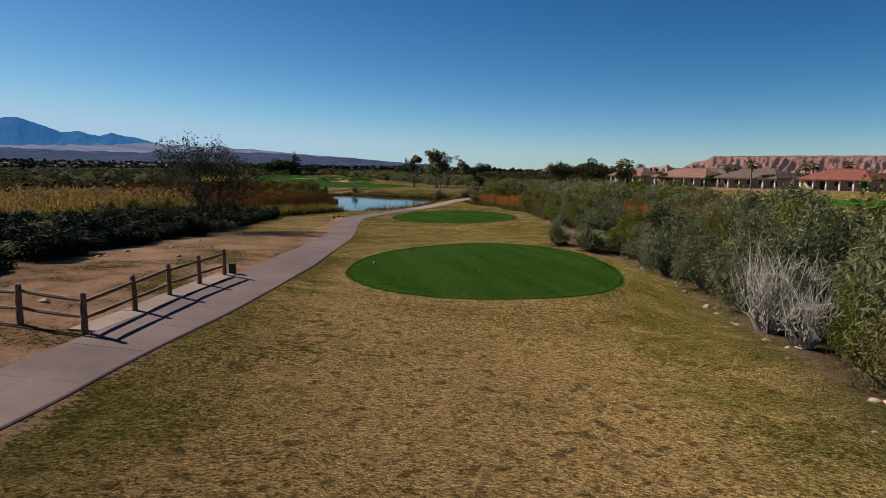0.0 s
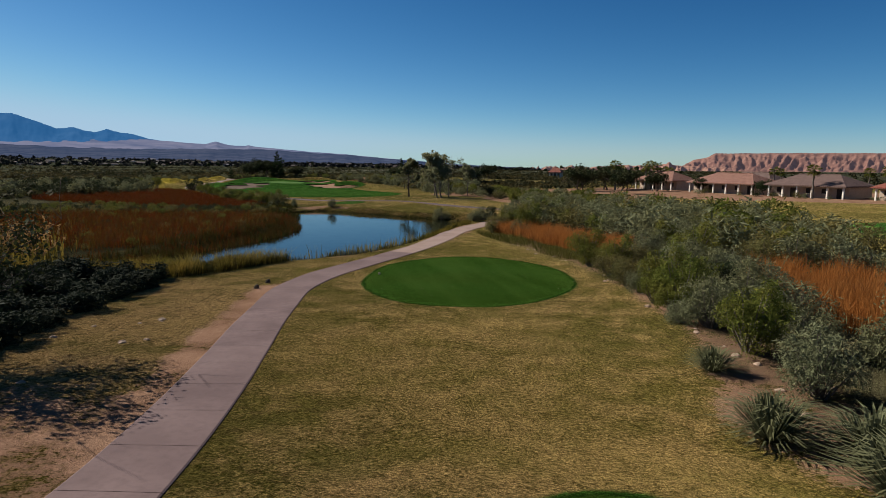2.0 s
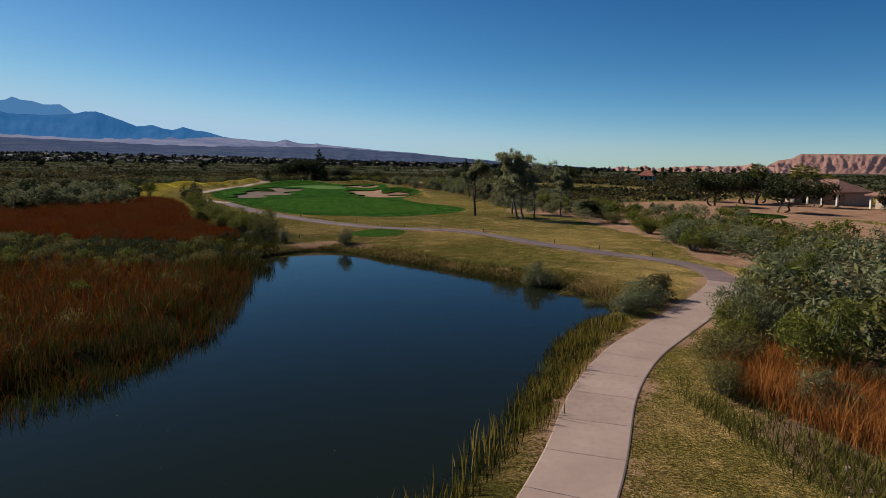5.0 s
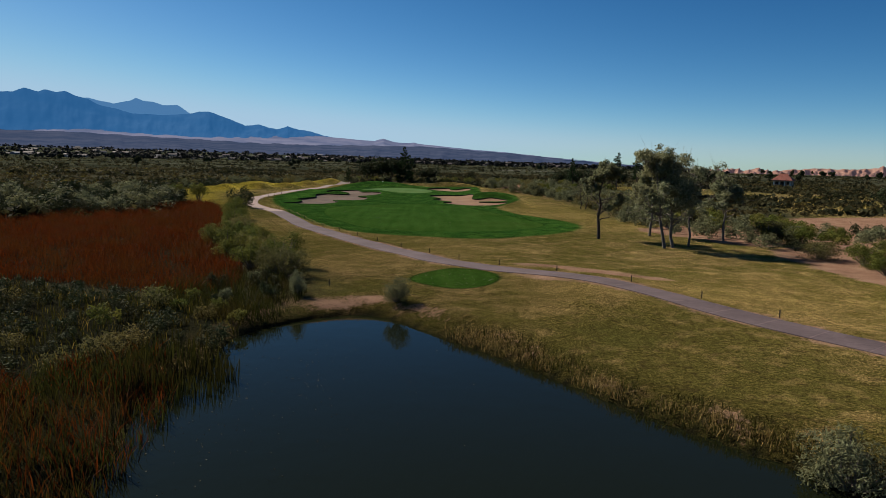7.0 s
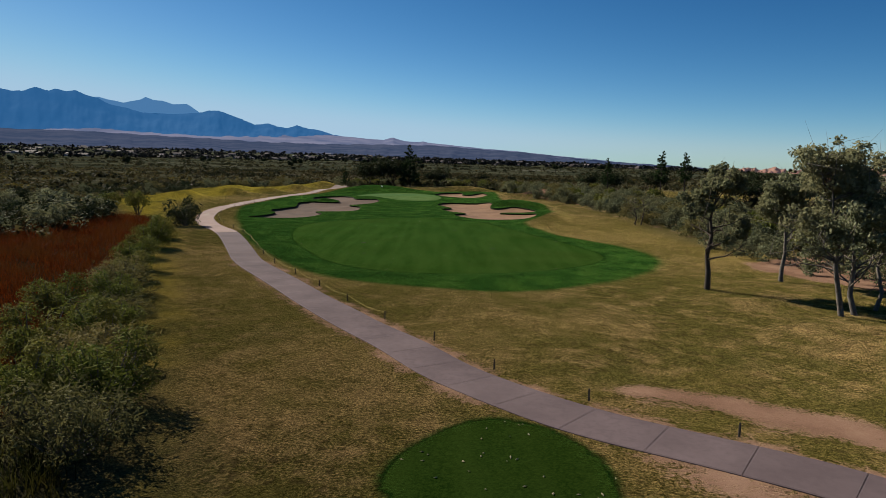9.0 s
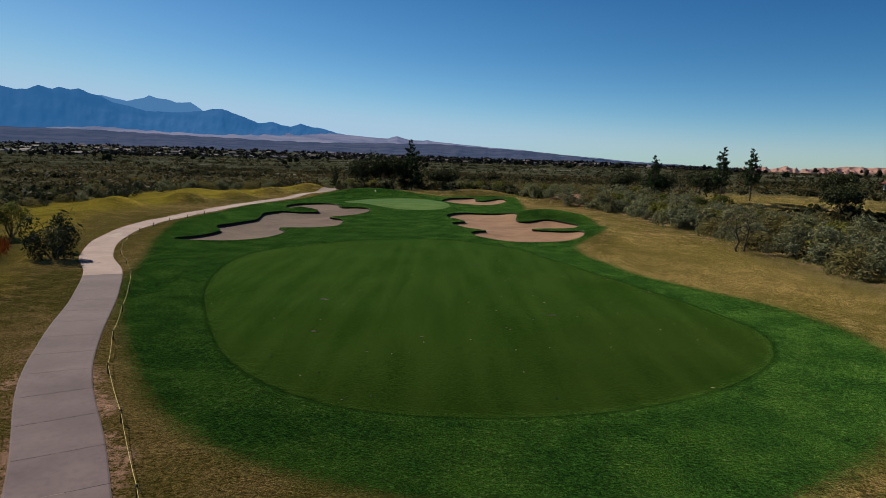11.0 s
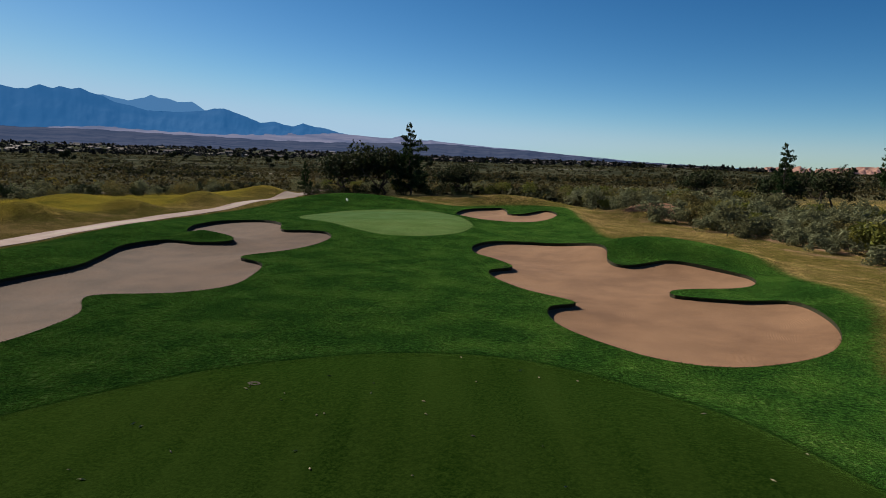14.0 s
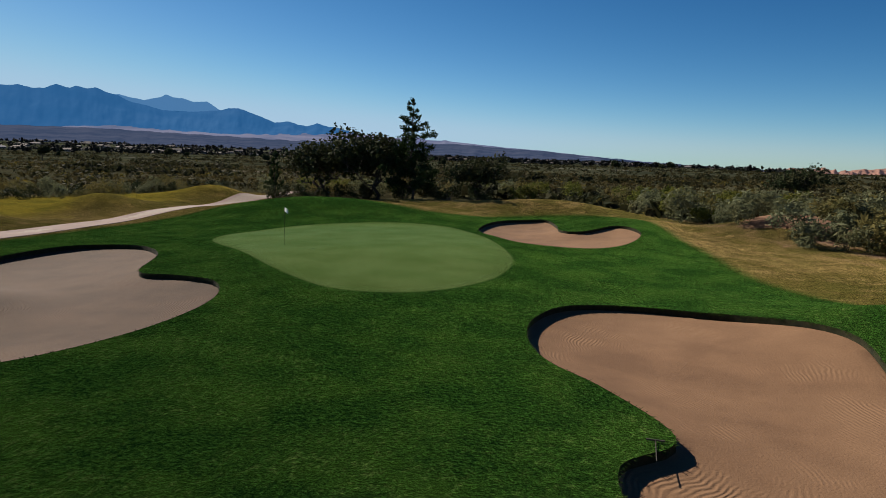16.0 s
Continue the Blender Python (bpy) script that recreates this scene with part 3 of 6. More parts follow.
    m = (np.abs(x) < 130) & (y > -60) & (y < 330)
    near[m] = dist_line(x[m], y[m], PATH, False)[0]
    left_dirt = smooth(-5.5, -7.5, x) * smooth(-20.0, -17, x) * smooth(52, 44, y) * smooth(-40, -20, y) * 0.56
    strip = smooth(3.4, 1.6, near) * (x < np.interp(y, [40, 56, 66, 74], [-8.0, -8.4, -8.0, -4.0])) * smooth(70, 62, y) * smooth(36, 44, y) * 0.64
    left_dirt = np.maximum(left_dirt, strip)
    verge = smooth(2.6, 1.2, near) * 0.54 * smooth(200, 150, y) * smooth(78, 90, y)
    dirt = np.maximum.reduce([left_dirt, verge, band(SAND_WASH, 2.0), band(WASH_2, 2.0), band(HOUSE_YARD, 3.0), band(BARE_1, 1.6) * 0.75, band(BARE_2, 1.6) * 0.8, band(BARE_3, 2.0), band(DUNE, 1.5), band(HEDGE_EDGE, 0.9) * 0.56,
                              smooth(2.2, 0.4, np.abs(pond - 0.9)) * 0.35])
    bush_line = spline([(-42, 276), (-34, 261), (-25.6, 247.4), (-18.6, 235.6), (-13.6, 221.8), (-8.6, 205.8), (-3.6, 191.8), (1, 184)], False, 2)
    m = (np.abs(x + 20) < 40) & (y > 175) & (y < 285)
    edge = np.zeros(x.shape)
    edge[m] = smooth(2.0, 0.4, dist_line(x[m], y[m], bush_line, False)[0]) * 0.42
    dirt = np.maximum.reduce([dirt, edge, band(BUSH_STRIP, 1.5) * 0.46, band(BANK_DIRT, 0.5) * 0.5]) * (1 - tees)
    put("dirt", dirt)
    r = np.hypot(x - 0, y - 120)
    wild = np.maximum.reduce([smooth(170, 230, r), smooth(-92, -104, x), band(BRUSH_LEFT, 2.5), band(BRUSH_RIGHT, 2.0), band(BRUSH_BACK, 3.0)])
    keep = np.maximum.reduce([band(BUSH_STRIP, 2.0), band(BARE_3, 2.0), band(DUNE, 1.5), band(NEXT_LAWN, 3.0), band(SAND_WASH, 2.0), band(WASH_2, 2.0), band(HOUSE_YARD, 3.0), band(GOLD, 3.0), band(OTHER_LAWN, 3.0), band(SURROUND, 1.0)])
    put("scrub", wild * (1 - keep))
    # reed-bed ground is darkened as well, for the shade between the stems
    put("wet_and_shade", np.maximum(smooth(0.5, 0.05, pond), 0.8 * np.maximum.reduce([band(l, 1.5) for l in MARSH])))

    # the bunkers' sand, with a wall of soil under the turf's edge
    cxs, cys = np.array([x[q].mean() for q in sand_faces]), np.array([y[q].mean() for q in sand_faces])
    for line in BUNKERS:
        near_it = (cxs > line[:, 0].min() - 0.5) & (cxs < line[:, 0].max() + 0.5) & (cys > line[:, 1].min() - 0.5) & (cys < line[:, 1].max() + 0.5)
        near_it &= signed(cxs, cys, line, 1.0) < 0.1
        mine = [q for q, ok in zip(sand_faces, near_it) if ok]
        used = np.unique(np.concatenate([np.array(q) for q in mine]))
        to = {int(k): i for i, k in enumerate(used)}
        s, ex_, ey_ = signed(x[used], y[used], line, 14.0, True)
        s = np.abs(s)
        sunside = np.clip((x[used] - ex_) / np.maximum(s, 0.05), 0, 1) * (s > 0.02)      # edges toward the sun are cut deeper
        sunside = np.where(s < 0.02, 0.35, sunside)
        lift = (y[used] - line[:, 1].min()) / np.ptp(line[:, 1])
        wob = 0.5 + 0.5 * lumps(x[used], y[used], 9, 17)
        z = h[used] - 0.03 - 0.34 * (1 - np.exp(-s / 1.6)) - (0.03 + 0.11 * (0.4 + 0.6 * wob) * lift ** 1.2 + 0.08 * sunside) * np.exp(-s / 2.0)
        bunker = link_mesh("sand_bunker", np.stack([x[used], y[used], z], 1), [[to[k] for k in q] for q in mine], MAT_SAND_SHADE if line is BUNKER_1 else MAT_SAND, smooth_on=True)
        bunker.data.attributes.new("edge", "FLOAT", "POINT").data.foreach_set("value", s.astype(np.float32))
        tagged(bunker, "raked tan sand bunker with curling turf fingers", "bunker", kind="structure")
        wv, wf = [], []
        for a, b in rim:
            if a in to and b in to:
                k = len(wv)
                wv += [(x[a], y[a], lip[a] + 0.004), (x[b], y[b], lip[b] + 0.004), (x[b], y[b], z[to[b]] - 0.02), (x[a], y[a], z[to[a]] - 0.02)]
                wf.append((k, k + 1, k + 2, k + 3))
        link_mesh("lip", wv, wf, MAT_LIP, bunker, "cut turf and soil face with shadow in its colour")
        # turf hanging over the edge
        rg = np.random.RandomState(len(wv))
        ends = np.array(wv).reshape(-1, 4, 3)
        a, b, toe = ends[:, 0], ends[:, 1], ends[:, 3]
        gv = []
        for _ in range(9):
            t = rg.rand(len(a), 1)
            p = a + (b - a) * t
            along = (b - a) / (np.linalg.norm(b - a, axis=1)[:, None] + 1e-9)
            out = np.stack([-along[:, 1], along[:, 0], np.zeros(len(a))], 1) * rg.uniform(-0.12, 0.12, (len(a), 1))
            w = along * 0.02
            gv.append(np.stack([p - w - [0, 0, 0.02], p + w - [0, 0, 0.02], p + out + [0, 0, 1] * rg.uniform(-0.09, 0.045, (len(a), 1)) + along * rg.uniform(-0.05, 0.05, (len(a), 1))], 1))
        gv = np.concatenate(gv).reshape(-1, 3)
        link_mesh("turf_fringe", gv, np.arange(len(gv)).reshape(-1, 3), MAT_FRINGE, bunker, "ragged grass along the lip")
    return ground


GOLD = spline([(-76, 200), (-79, 225), (-80, 250), (-82, 275), (-95, 275), (-102, 250), (-98, 222), (-90, 205)], step=2)
GOLD_2 = spline([(-22, 131), (-34, 148), (-50, 170), (-64, 188), (-76, 204), (-82, 200), (-66, 178), (-50, 158), (-36, 142)], step=2)
STRAW = spline([(-8, 84), (0, 84), (8, 90), (6, 76), (10, 60), (8, 45), (-6, 45), (-6, 60)], step=2)
OTHER_TEE = spline([(38, 92), (60, 90), (72, 100), (70, 110), (50, 108)], step=2)
OTHER_TEE_2 = spline([(30, 172), (37, 170), (40, 178), (33, 182)], step=2)
OTHER_LAWN = spline([(34, 70), (36, 100), (40, 130), (52, 150), (74, 150), (96, 140), (110, 110), (90, 70), (60, 50)], step=3)
SAND_WASH = spline([(8, 160), (9, 150), (12, 141), (13, 132), (12.5, 124), (16, 118), (20, 112), (30, 118), (38, 140), (46, 160), (44, 180), (36, 172), (28, 152), (20, 156), (14, 166)], step=2)
WASH_2 = spline([(13, 168), (22, 160), (38, 168), (58, 186), (62, 204), (50, 216), (34, 212), (20, 204), (11, 186)], step=2)
HOUSE_YARD = spline([(52, 158), (64, 156), (84, 148), (110, 132), (130, 130), (130, 190), (90, 200), (60, 220), (46, 224), (44, 196)], step=3)
BARE_1 = spline([(-13.6, 141.7), (-11.2, 143.5), (-8.6, 143.0), (-5.5, 142.0), (-2.2, 139.8), (-2.4, 138.3), (-7.0, 138.9), (-11.0, 140.4)], step=1)
BARE_2 = spline([(-12.4, 136.2), (-10.4, 136.0), (-7.4, 134.8), (-8.4, 134.2), (-11.4, 135.2)], step=1)
HEDGE_EDGE = spline([(9.2, 10), (9.8, 20), (10.6, 28), (9.7, 36), (8.4, 40), (6.9, 45), (8.2, 50), (9.3, 56), (9.2, 63), (8.8, 69), (6.9, 78), (3.9, 89), (6, 92), (12, 80), (13, 60), (12.5, 40), (13, 20), (12, 8)], step=1)
BRUSH_LEFT = spline([(-17.5, 5), (-17.5, 30), (-18, 60), (-24, 68), (-27, 72), (-23, 80), (-19, 92), (-19, 104), (-23, 112), (-24, 122), (-23, 131), (-32, 142), (-44, 156), (-58, 176), (-70, 188),
                     (-90, 196), (-130, 190), (-150, 120), (-130, 20), (-60, -20)], step=3)
BRUSH_RIGHT = spline([(10.6, 5), (10.8, 22), (11.4, 34), (10.8, 50), (11.4, 62), (9.6, 72), (7.4, 80), (5.8, 90), (9, 100), (14, 108), (18, 112), (34, 112), (38, 90), (34, 60), (32, 30), (30, 0)], step=2)
BRUSH_BACK = spline([(-82, 276), (-66, 270), (-52, 276), (-41, 280), (-31, 258), (-20, 248), (-14, 230), (-9, 208), (-4, 190), (6, 182), (20, 190), (24, 230), (10, 300), (-60, 330), (-110, 300)], step=3)
RUST_1 = spline([(-27.4, 128.4), (-29.4, 133.4), (-34, 140), (-46, 157), (-60, 179), (-72, 187), (-80, 168), (-74, 146), (-62, 137), (-46, 127), (-38, 127.2), (-31, 126.6)], step=2)
RUST_2 = spline([(-20.5, 92), (-19, 99), (-20, 106), (-24, 112), (-34, 114), (-50, 112), (-58, 98), (-48, 82), (-30, 78), (-24, 82)], step=2)
GREEN_1 = spline([(-18.6, 84), (-16.2, 94), (-16.0, 100), (-17.6, 106), (-19, 111), (-21, 115), (-24, 117), (-25.5, 112), (-21.5, 106), (-20.5, 98), (-22, 90), (-24, 80), (-27, 74), (-24, 73.5)], step=2)
GREEN_2 = spline([(-22.6, 116), (-22.8, 122), (-25, 127), (-31, 125.6), (-38, 126), (-47, 126), (-62, 128), (-60, 112), (-48, 110), (-36, 111)], step=2)
MARSH = (RUST_1, RUST_2, GREEN_1, GREEN_2)
BUSH_STRIP = spline([(-39, 277), (-33.5, 262), (-25, 248), (-18, 236), (-13, 222), (-8, 206), (-3, 192), (3, 186), (8, 200), (4, 224), (-2, 246), (-10, 257), (-16, 270), (-28, 284)], step=2)
BANK_DIRT = spline([(-13.5, 126.4), (-18.4, 129.8), (-22.8, 127.8), (-24.2, 124.4), (-22.4, 124.2), (-18.3, 127.8), (-13.9, 124.8)], step=1)
BARE_3 = spline([(-3, 176), (2, 168), (7, 163), (11, 168), (11, 186), (4, 184)], step=1)
DUNE = spline([(-32, 258), (-29, 263), (-25, 262), (-24, 258), (-27, 256)], step=1)
NEXT_LAWN = spline([(-13, 264), (-4, 257), (12, 256), (30, 262), (40, 290), (20, 320), (-6, 300)], step=2)

ground = build_ground()

# water: one sheet that reaches under the banks
wl_pts = POND + 0
cen = wl_pts.mean(0)
bm = bmesh.new()
vs = [bm.verts.new((px + (px - cen[0]) * 0.03, py + (py - cen[1]) * 0.03, WATER_Z)) for px, py in wl_pts[::3]]
f = bm.faces.new(vs)
bmesh.ops.triangulate(bm, faces=[f])
me = bpy.data.meshes.new("pond")
bm.to_mesh(me)
bm.free()
me.materials.append(MAT_WATER)
pond = tagged(new("pond", me), "still dark pond reflecting blue sky", "water", kind="structure")


def build_path():
    path = new("cart_path")
    tagged(path, "winding pinkish concrete cart path with cross joints", "path", kind="structure")
    seg = np.hypot(*np.diff(PATH, axis=0).T)
    s = np.concatenate([[0], np.cumsum(seg)])
    total, slab = s[-1], 2.3
    pos, k = 0.0, 0
    while pos < total - slab:
        cut = np.linspace(pos + 0.009, pos + slab - 0.009, 5)
        cx, cy = np.interp(cut, s, PATH[:, 0]), np.interp(cut, s, PATH[:, 1])
        tx, ty = np.interp(cut + 0.3, s, PATH[:, 0]) - np.interp(cut - 0.3, s, PATH[:, 0]), np.interp(cut + 0.3, s, PATH[:, 1]) - np.interp(cut - 0.3, s, PATH[:, 1])
        ln = np.hypot(tx, ty)
        nx, ny = -ty / ln, tx / ln
        f = []
        cols = (-1, -0.96, 0, 0.96, 1)
        span = [(i, c, 0.04 if abs(c) < 1 else 0.02) for i in range(5) for c in cols] + [(i, c, -0.15) for i in range(5) for c in (-1, 1)]
        px = np.array([cx[i] + nx[i] * c * PATH_HALF for i, c, _ in span])
        py = np.array([cy[i] + ny[i] * c * PATH_HALF for i, c, _ in span])
        v = np.stack([px, py, height(px, py) + np.array([up for _, _, up in span])], 1)
        for i in range(4):
            for c in range(4):
                a = i * 5 + c
                f.append((a, a + 1, a + 6, a + 5))
            a, d = i * 5, 25 + i * 2
            f.append((a, a + 5, d + 2, d))
            f.append((a + 4, d + 1, d + 3, a + 9))
        # slabs past y 178 are pale: backlight on the path put in colour
        link_mesh("slab", v, f, MAT_PATH_PALE if (78 < cy[2] < 113 and cx[2] > -12) or cy[2] > 178 else MAT_PATH_GREY if cy[2] > 118 else MAT_PATH, path)
        pos += slab
    # pale widening in front of the fence
    for i in range(4):
        y0, y1 = 16.4 + i * 2.3, 18.66 + i * 2.3
        v, f = [], []
        for yy in (y0, y1):
            k = int(np.argmin(np.abs(PATH[:, 1] - yy) + 99 * (PATH[:, 0] < -14)))
            for xx in (PATH[k, 0] - PATH_HALF - 0.75, PATH[k, 0] - PATH_HALF - 0.02):
                v += [(xx, yy, float(height(xx, yy)) + 0.045), (xx, yy, float(height(xx, yy)) - 0.15)]
        f = [(0, 2, 6, 4), (1, 0, 4, 5), (3, 1, 5, 7), (2, 3, 7, 6), (0, 1, 3, 2), (4, 6, 7, 5)]
        link_mesh("slab", v, f, MAT_PATH_PALE, path, "pale concrete widening beside the fence")
    # filler strip under all joints
    v, f = [], []
    for i, (px, py) in enumerate(PATH):
        a, b = PATH[max(i - 1, 0)], PATH[min(i + 1, len(PATH) - 1)]
        t = (b - a) / np.linalg.norm(b - a)
        for c in (1.02, -1.02):
            qx, qy = px - t[1] * c, py + t[0] * c
            v.append((qx, qy, float(height(qx, qy)) + 0.03))
        if i:
            f.append((2 * i - 2, 2 * i - 1, 2 * i + 1, 2 * i))
    link_mesh("joint_bed", v, f, MAT_JOINT, path, "pale sandy joint filler")


build_path()

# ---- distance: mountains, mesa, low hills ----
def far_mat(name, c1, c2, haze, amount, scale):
    """Distant land seen through air: its colour, and the air's faint blue light painted on as emission."""
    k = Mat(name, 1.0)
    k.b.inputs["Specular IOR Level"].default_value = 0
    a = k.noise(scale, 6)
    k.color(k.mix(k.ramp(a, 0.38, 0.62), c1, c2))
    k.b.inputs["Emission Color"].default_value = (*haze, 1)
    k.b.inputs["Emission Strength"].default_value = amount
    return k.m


# range, fan and plain carry the haze's blue in their base colour too
MAT_MOUNT = far_mat("haze_blue_mountain", (0.008, 0.020, 0.040), (0.018, 0.034, 0.058), (0.030, 0.15, 0.38), 0.36, 0.004)
MAT_MOUNT_2 = far_mat("haze_pale_mountain", (0.020, 0.040, 0.075), (0.035, 0.06, 0.10), (0.085, 0.23, 0.46), 0.43, 0.004)
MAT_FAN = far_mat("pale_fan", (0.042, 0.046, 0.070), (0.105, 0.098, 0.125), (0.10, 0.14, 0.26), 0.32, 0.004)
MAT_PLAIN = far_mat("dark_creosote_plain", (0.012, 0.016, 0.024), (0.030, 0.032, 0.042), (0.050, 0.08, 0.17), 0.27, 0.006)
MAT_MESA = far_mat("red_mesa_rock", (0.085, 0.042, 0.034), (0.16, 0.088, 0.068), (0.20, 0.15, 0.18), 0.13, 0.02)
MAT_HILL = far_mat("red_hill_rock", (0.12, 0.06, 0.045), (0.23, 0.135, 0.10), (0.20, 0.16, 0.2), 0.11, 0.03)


FAR_EYE = (-20.0, 120.0, 7.4)       # bearings and heights of the far land are as seen from here


def ridge(name, label, prof, dist, mat, base_drop, rough, depth, seed, rows=22, grow=1.0, folds=6.0, freq=0.55):
    """A range as a folded sheet: crest height by bearing, falling toward the viewer in spurs and gullies."""
    b0, b1 = prof[0][0], prof[-1][0]
    n = int((b1 - b0) * 12)
    bb = np.linspace(b0, b1, n)
    el = np.interp(bb, [p[0] for p in prof], [p[1] for p in prof])
    rnd = np.random.RandomState(seed)
    jag = sum(rnd.uniform(-1, 1, 1)[0] * np.sin(bb * f + rnd.uniform(0, 6)) / (k + 1) for k, f in enumerate((3.1, 5.3, 9.7, 17.3, 29.0)))
    crest = np.tan(np.radians(el)) * dist + FAR_EYE[2] + jag * rough
    foot = np.minimum(base_drop, crest - 4.0)
    v, f = [], []
    for j in range(rows):
        t = j / (rows - 1)
        for i in range(n):
            spur = noise.fractal(Vector((bb[i] * freq + 0.6 * t, t * 2.2, seed)), 0.9, 2.1, 5)
            d = dist - depth * t
            z = crest[i] * (1 - t) ** grow + foot[i] * t + spur * rough * folds * math.sin(math.pi * t) ** 0.7
            a = radians(bb[i])
            v.append((FAR_EYE[0] + d * math.sin(a), FAR_EYE[1] + d * math.cos(a), z))
    for j in range(rows - 1):
        for i in range(n - 1):
            a = j * n + i
            f.append((a, a + 1, a + n + 1, a + n))
    ob = link_mesh(name, v, f, mat, smooth_on=True)
    return tagged(ob, label, "mountain" if "mountain" in label else "hill", kind="structure")


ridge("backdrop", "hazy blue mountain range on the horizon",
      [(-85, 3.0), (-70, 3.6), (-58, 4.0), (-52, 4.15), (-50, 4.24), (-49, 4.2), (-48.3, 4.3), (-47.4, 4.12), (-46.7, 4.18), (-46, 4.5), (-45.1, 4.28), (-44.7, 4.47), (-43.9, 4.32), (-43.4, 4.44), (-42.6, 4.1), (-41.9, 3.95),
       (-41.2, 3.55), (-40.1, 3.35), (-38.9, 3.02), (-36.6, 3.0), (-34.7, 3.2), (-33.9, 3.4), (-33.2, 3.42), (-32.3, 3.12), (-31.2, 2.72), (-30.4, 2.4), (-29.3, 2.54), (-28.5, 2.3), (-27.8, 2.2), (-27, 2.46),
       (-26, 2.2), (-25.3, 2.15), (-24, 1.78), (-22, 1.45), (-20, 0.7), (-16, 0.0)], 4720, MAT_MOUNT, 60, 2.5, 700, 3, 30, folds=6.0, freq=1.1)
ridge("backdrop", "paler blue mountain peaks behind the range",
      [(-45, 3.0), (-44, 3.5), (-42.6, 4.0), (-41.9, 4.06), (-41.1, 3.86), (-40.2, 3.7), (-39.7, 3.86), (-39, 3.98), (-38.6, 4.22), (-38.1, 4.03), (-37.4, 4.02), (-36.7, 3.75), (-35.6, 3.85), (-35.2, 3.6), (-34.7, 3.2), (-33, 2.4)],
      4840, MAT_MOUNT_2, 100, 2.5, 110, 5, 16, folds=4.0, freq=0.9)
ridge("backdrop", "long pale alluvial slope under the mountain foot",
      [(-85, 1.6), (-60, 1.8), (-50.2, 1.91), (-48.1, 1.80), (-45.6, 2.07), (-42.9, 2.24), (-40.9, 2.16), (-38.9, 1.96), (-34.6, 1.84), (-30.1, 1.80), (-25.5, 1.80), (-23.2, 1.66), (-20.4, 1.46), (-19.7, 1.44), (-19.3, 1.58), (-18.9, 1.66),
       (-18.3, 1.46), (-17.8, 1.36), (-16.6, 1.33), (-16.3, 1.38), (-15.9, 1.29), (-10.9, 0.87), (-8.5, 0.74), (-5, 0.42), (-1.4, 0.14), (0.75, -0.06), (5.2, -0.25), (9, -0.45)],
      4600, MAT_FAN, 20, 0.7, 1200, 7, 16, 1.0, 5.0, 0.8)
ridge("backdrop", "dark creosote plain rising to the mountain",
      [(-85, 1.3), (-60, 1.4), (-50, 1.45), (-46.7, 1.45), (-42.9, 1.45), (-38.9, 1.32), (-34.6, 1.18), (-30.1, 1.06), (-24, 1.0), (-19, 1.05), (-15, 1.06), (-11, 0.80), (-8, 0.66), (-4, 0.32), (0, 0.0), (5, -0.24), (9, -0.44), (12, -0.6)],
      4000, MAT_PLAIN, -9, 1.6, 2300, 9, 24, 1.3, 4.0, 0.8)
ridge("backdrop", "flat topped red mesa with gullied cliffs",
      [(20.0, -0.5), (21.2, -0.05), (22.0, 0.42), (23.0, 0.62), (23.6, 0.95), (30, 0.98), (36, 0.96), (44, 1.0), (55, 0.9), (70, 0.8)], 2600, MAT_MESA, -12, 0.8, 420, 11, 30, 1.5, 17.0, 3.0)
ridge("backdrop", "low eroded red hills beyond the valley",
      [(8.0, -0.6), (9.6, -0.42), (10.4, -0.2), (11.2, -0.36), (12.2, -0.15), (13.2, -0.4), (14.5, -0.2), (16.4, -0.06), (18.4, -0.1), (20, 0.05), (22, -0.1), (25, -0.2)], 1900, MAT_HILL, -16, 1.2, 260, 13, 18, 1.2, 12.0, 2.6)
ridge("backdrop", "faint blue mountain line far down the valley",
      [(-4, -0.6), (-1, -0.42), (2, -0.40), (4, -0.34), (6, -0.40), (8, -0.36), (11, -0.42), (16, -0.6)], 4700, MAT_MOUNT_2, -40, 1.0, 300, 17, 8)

# ---- plants: builders ----
RNG = np.random.RandomState(42)


def quads_cloud(rng, centres, radii, count, size, aspect=1.6, shell=0.55, flat=1.0, droop=0.0):
    """Leaf-sized quads scattered over and within rounded clumps. Returns vertices and faces."""
    w = radii ** 2
    pick = rng.choice(len(centres), count, p=w / w.sum())
    d = rng.normal(size=(count, 3))
    d /= np.linalg.norm(d, axis=1)[:, None]
    rad = radii[pick] * (shell + (1 - shell) * rng.rand(count) ** 0.6) * rng.uniform(0.8, 1.15, count)
    p = centres[pick] + d * rad[:, None] * np.array([1, 1, flat])
    n = d + rng.normal(scale=0.7, size=(count, 3)) + np.array([0, 0, 0.35])
    n /= np.linalg.norm(n, axis=1)[:, None]
    u = np.cross(n, rng.normal(size=(count, 3)))
    u /= np.linalg.norm(u, axis=1)[:, None] + 1e-9
    v = np.cross(n, u)
    v[:, 2] -= droop
    s = size * rng.uniform(0.55, 1.35, count)[:, None]
    u, v = u * s * 0.5, v * s * 0.5 * aspect
    verts = np.stack([p - v, p + u * 0.9 - v * 0.1, p + v, p - u * 0.9 + v * 0.1], 1).reshape(-1, 3)
    return verts, np.arange(count * 4).reshape(-1, 4)


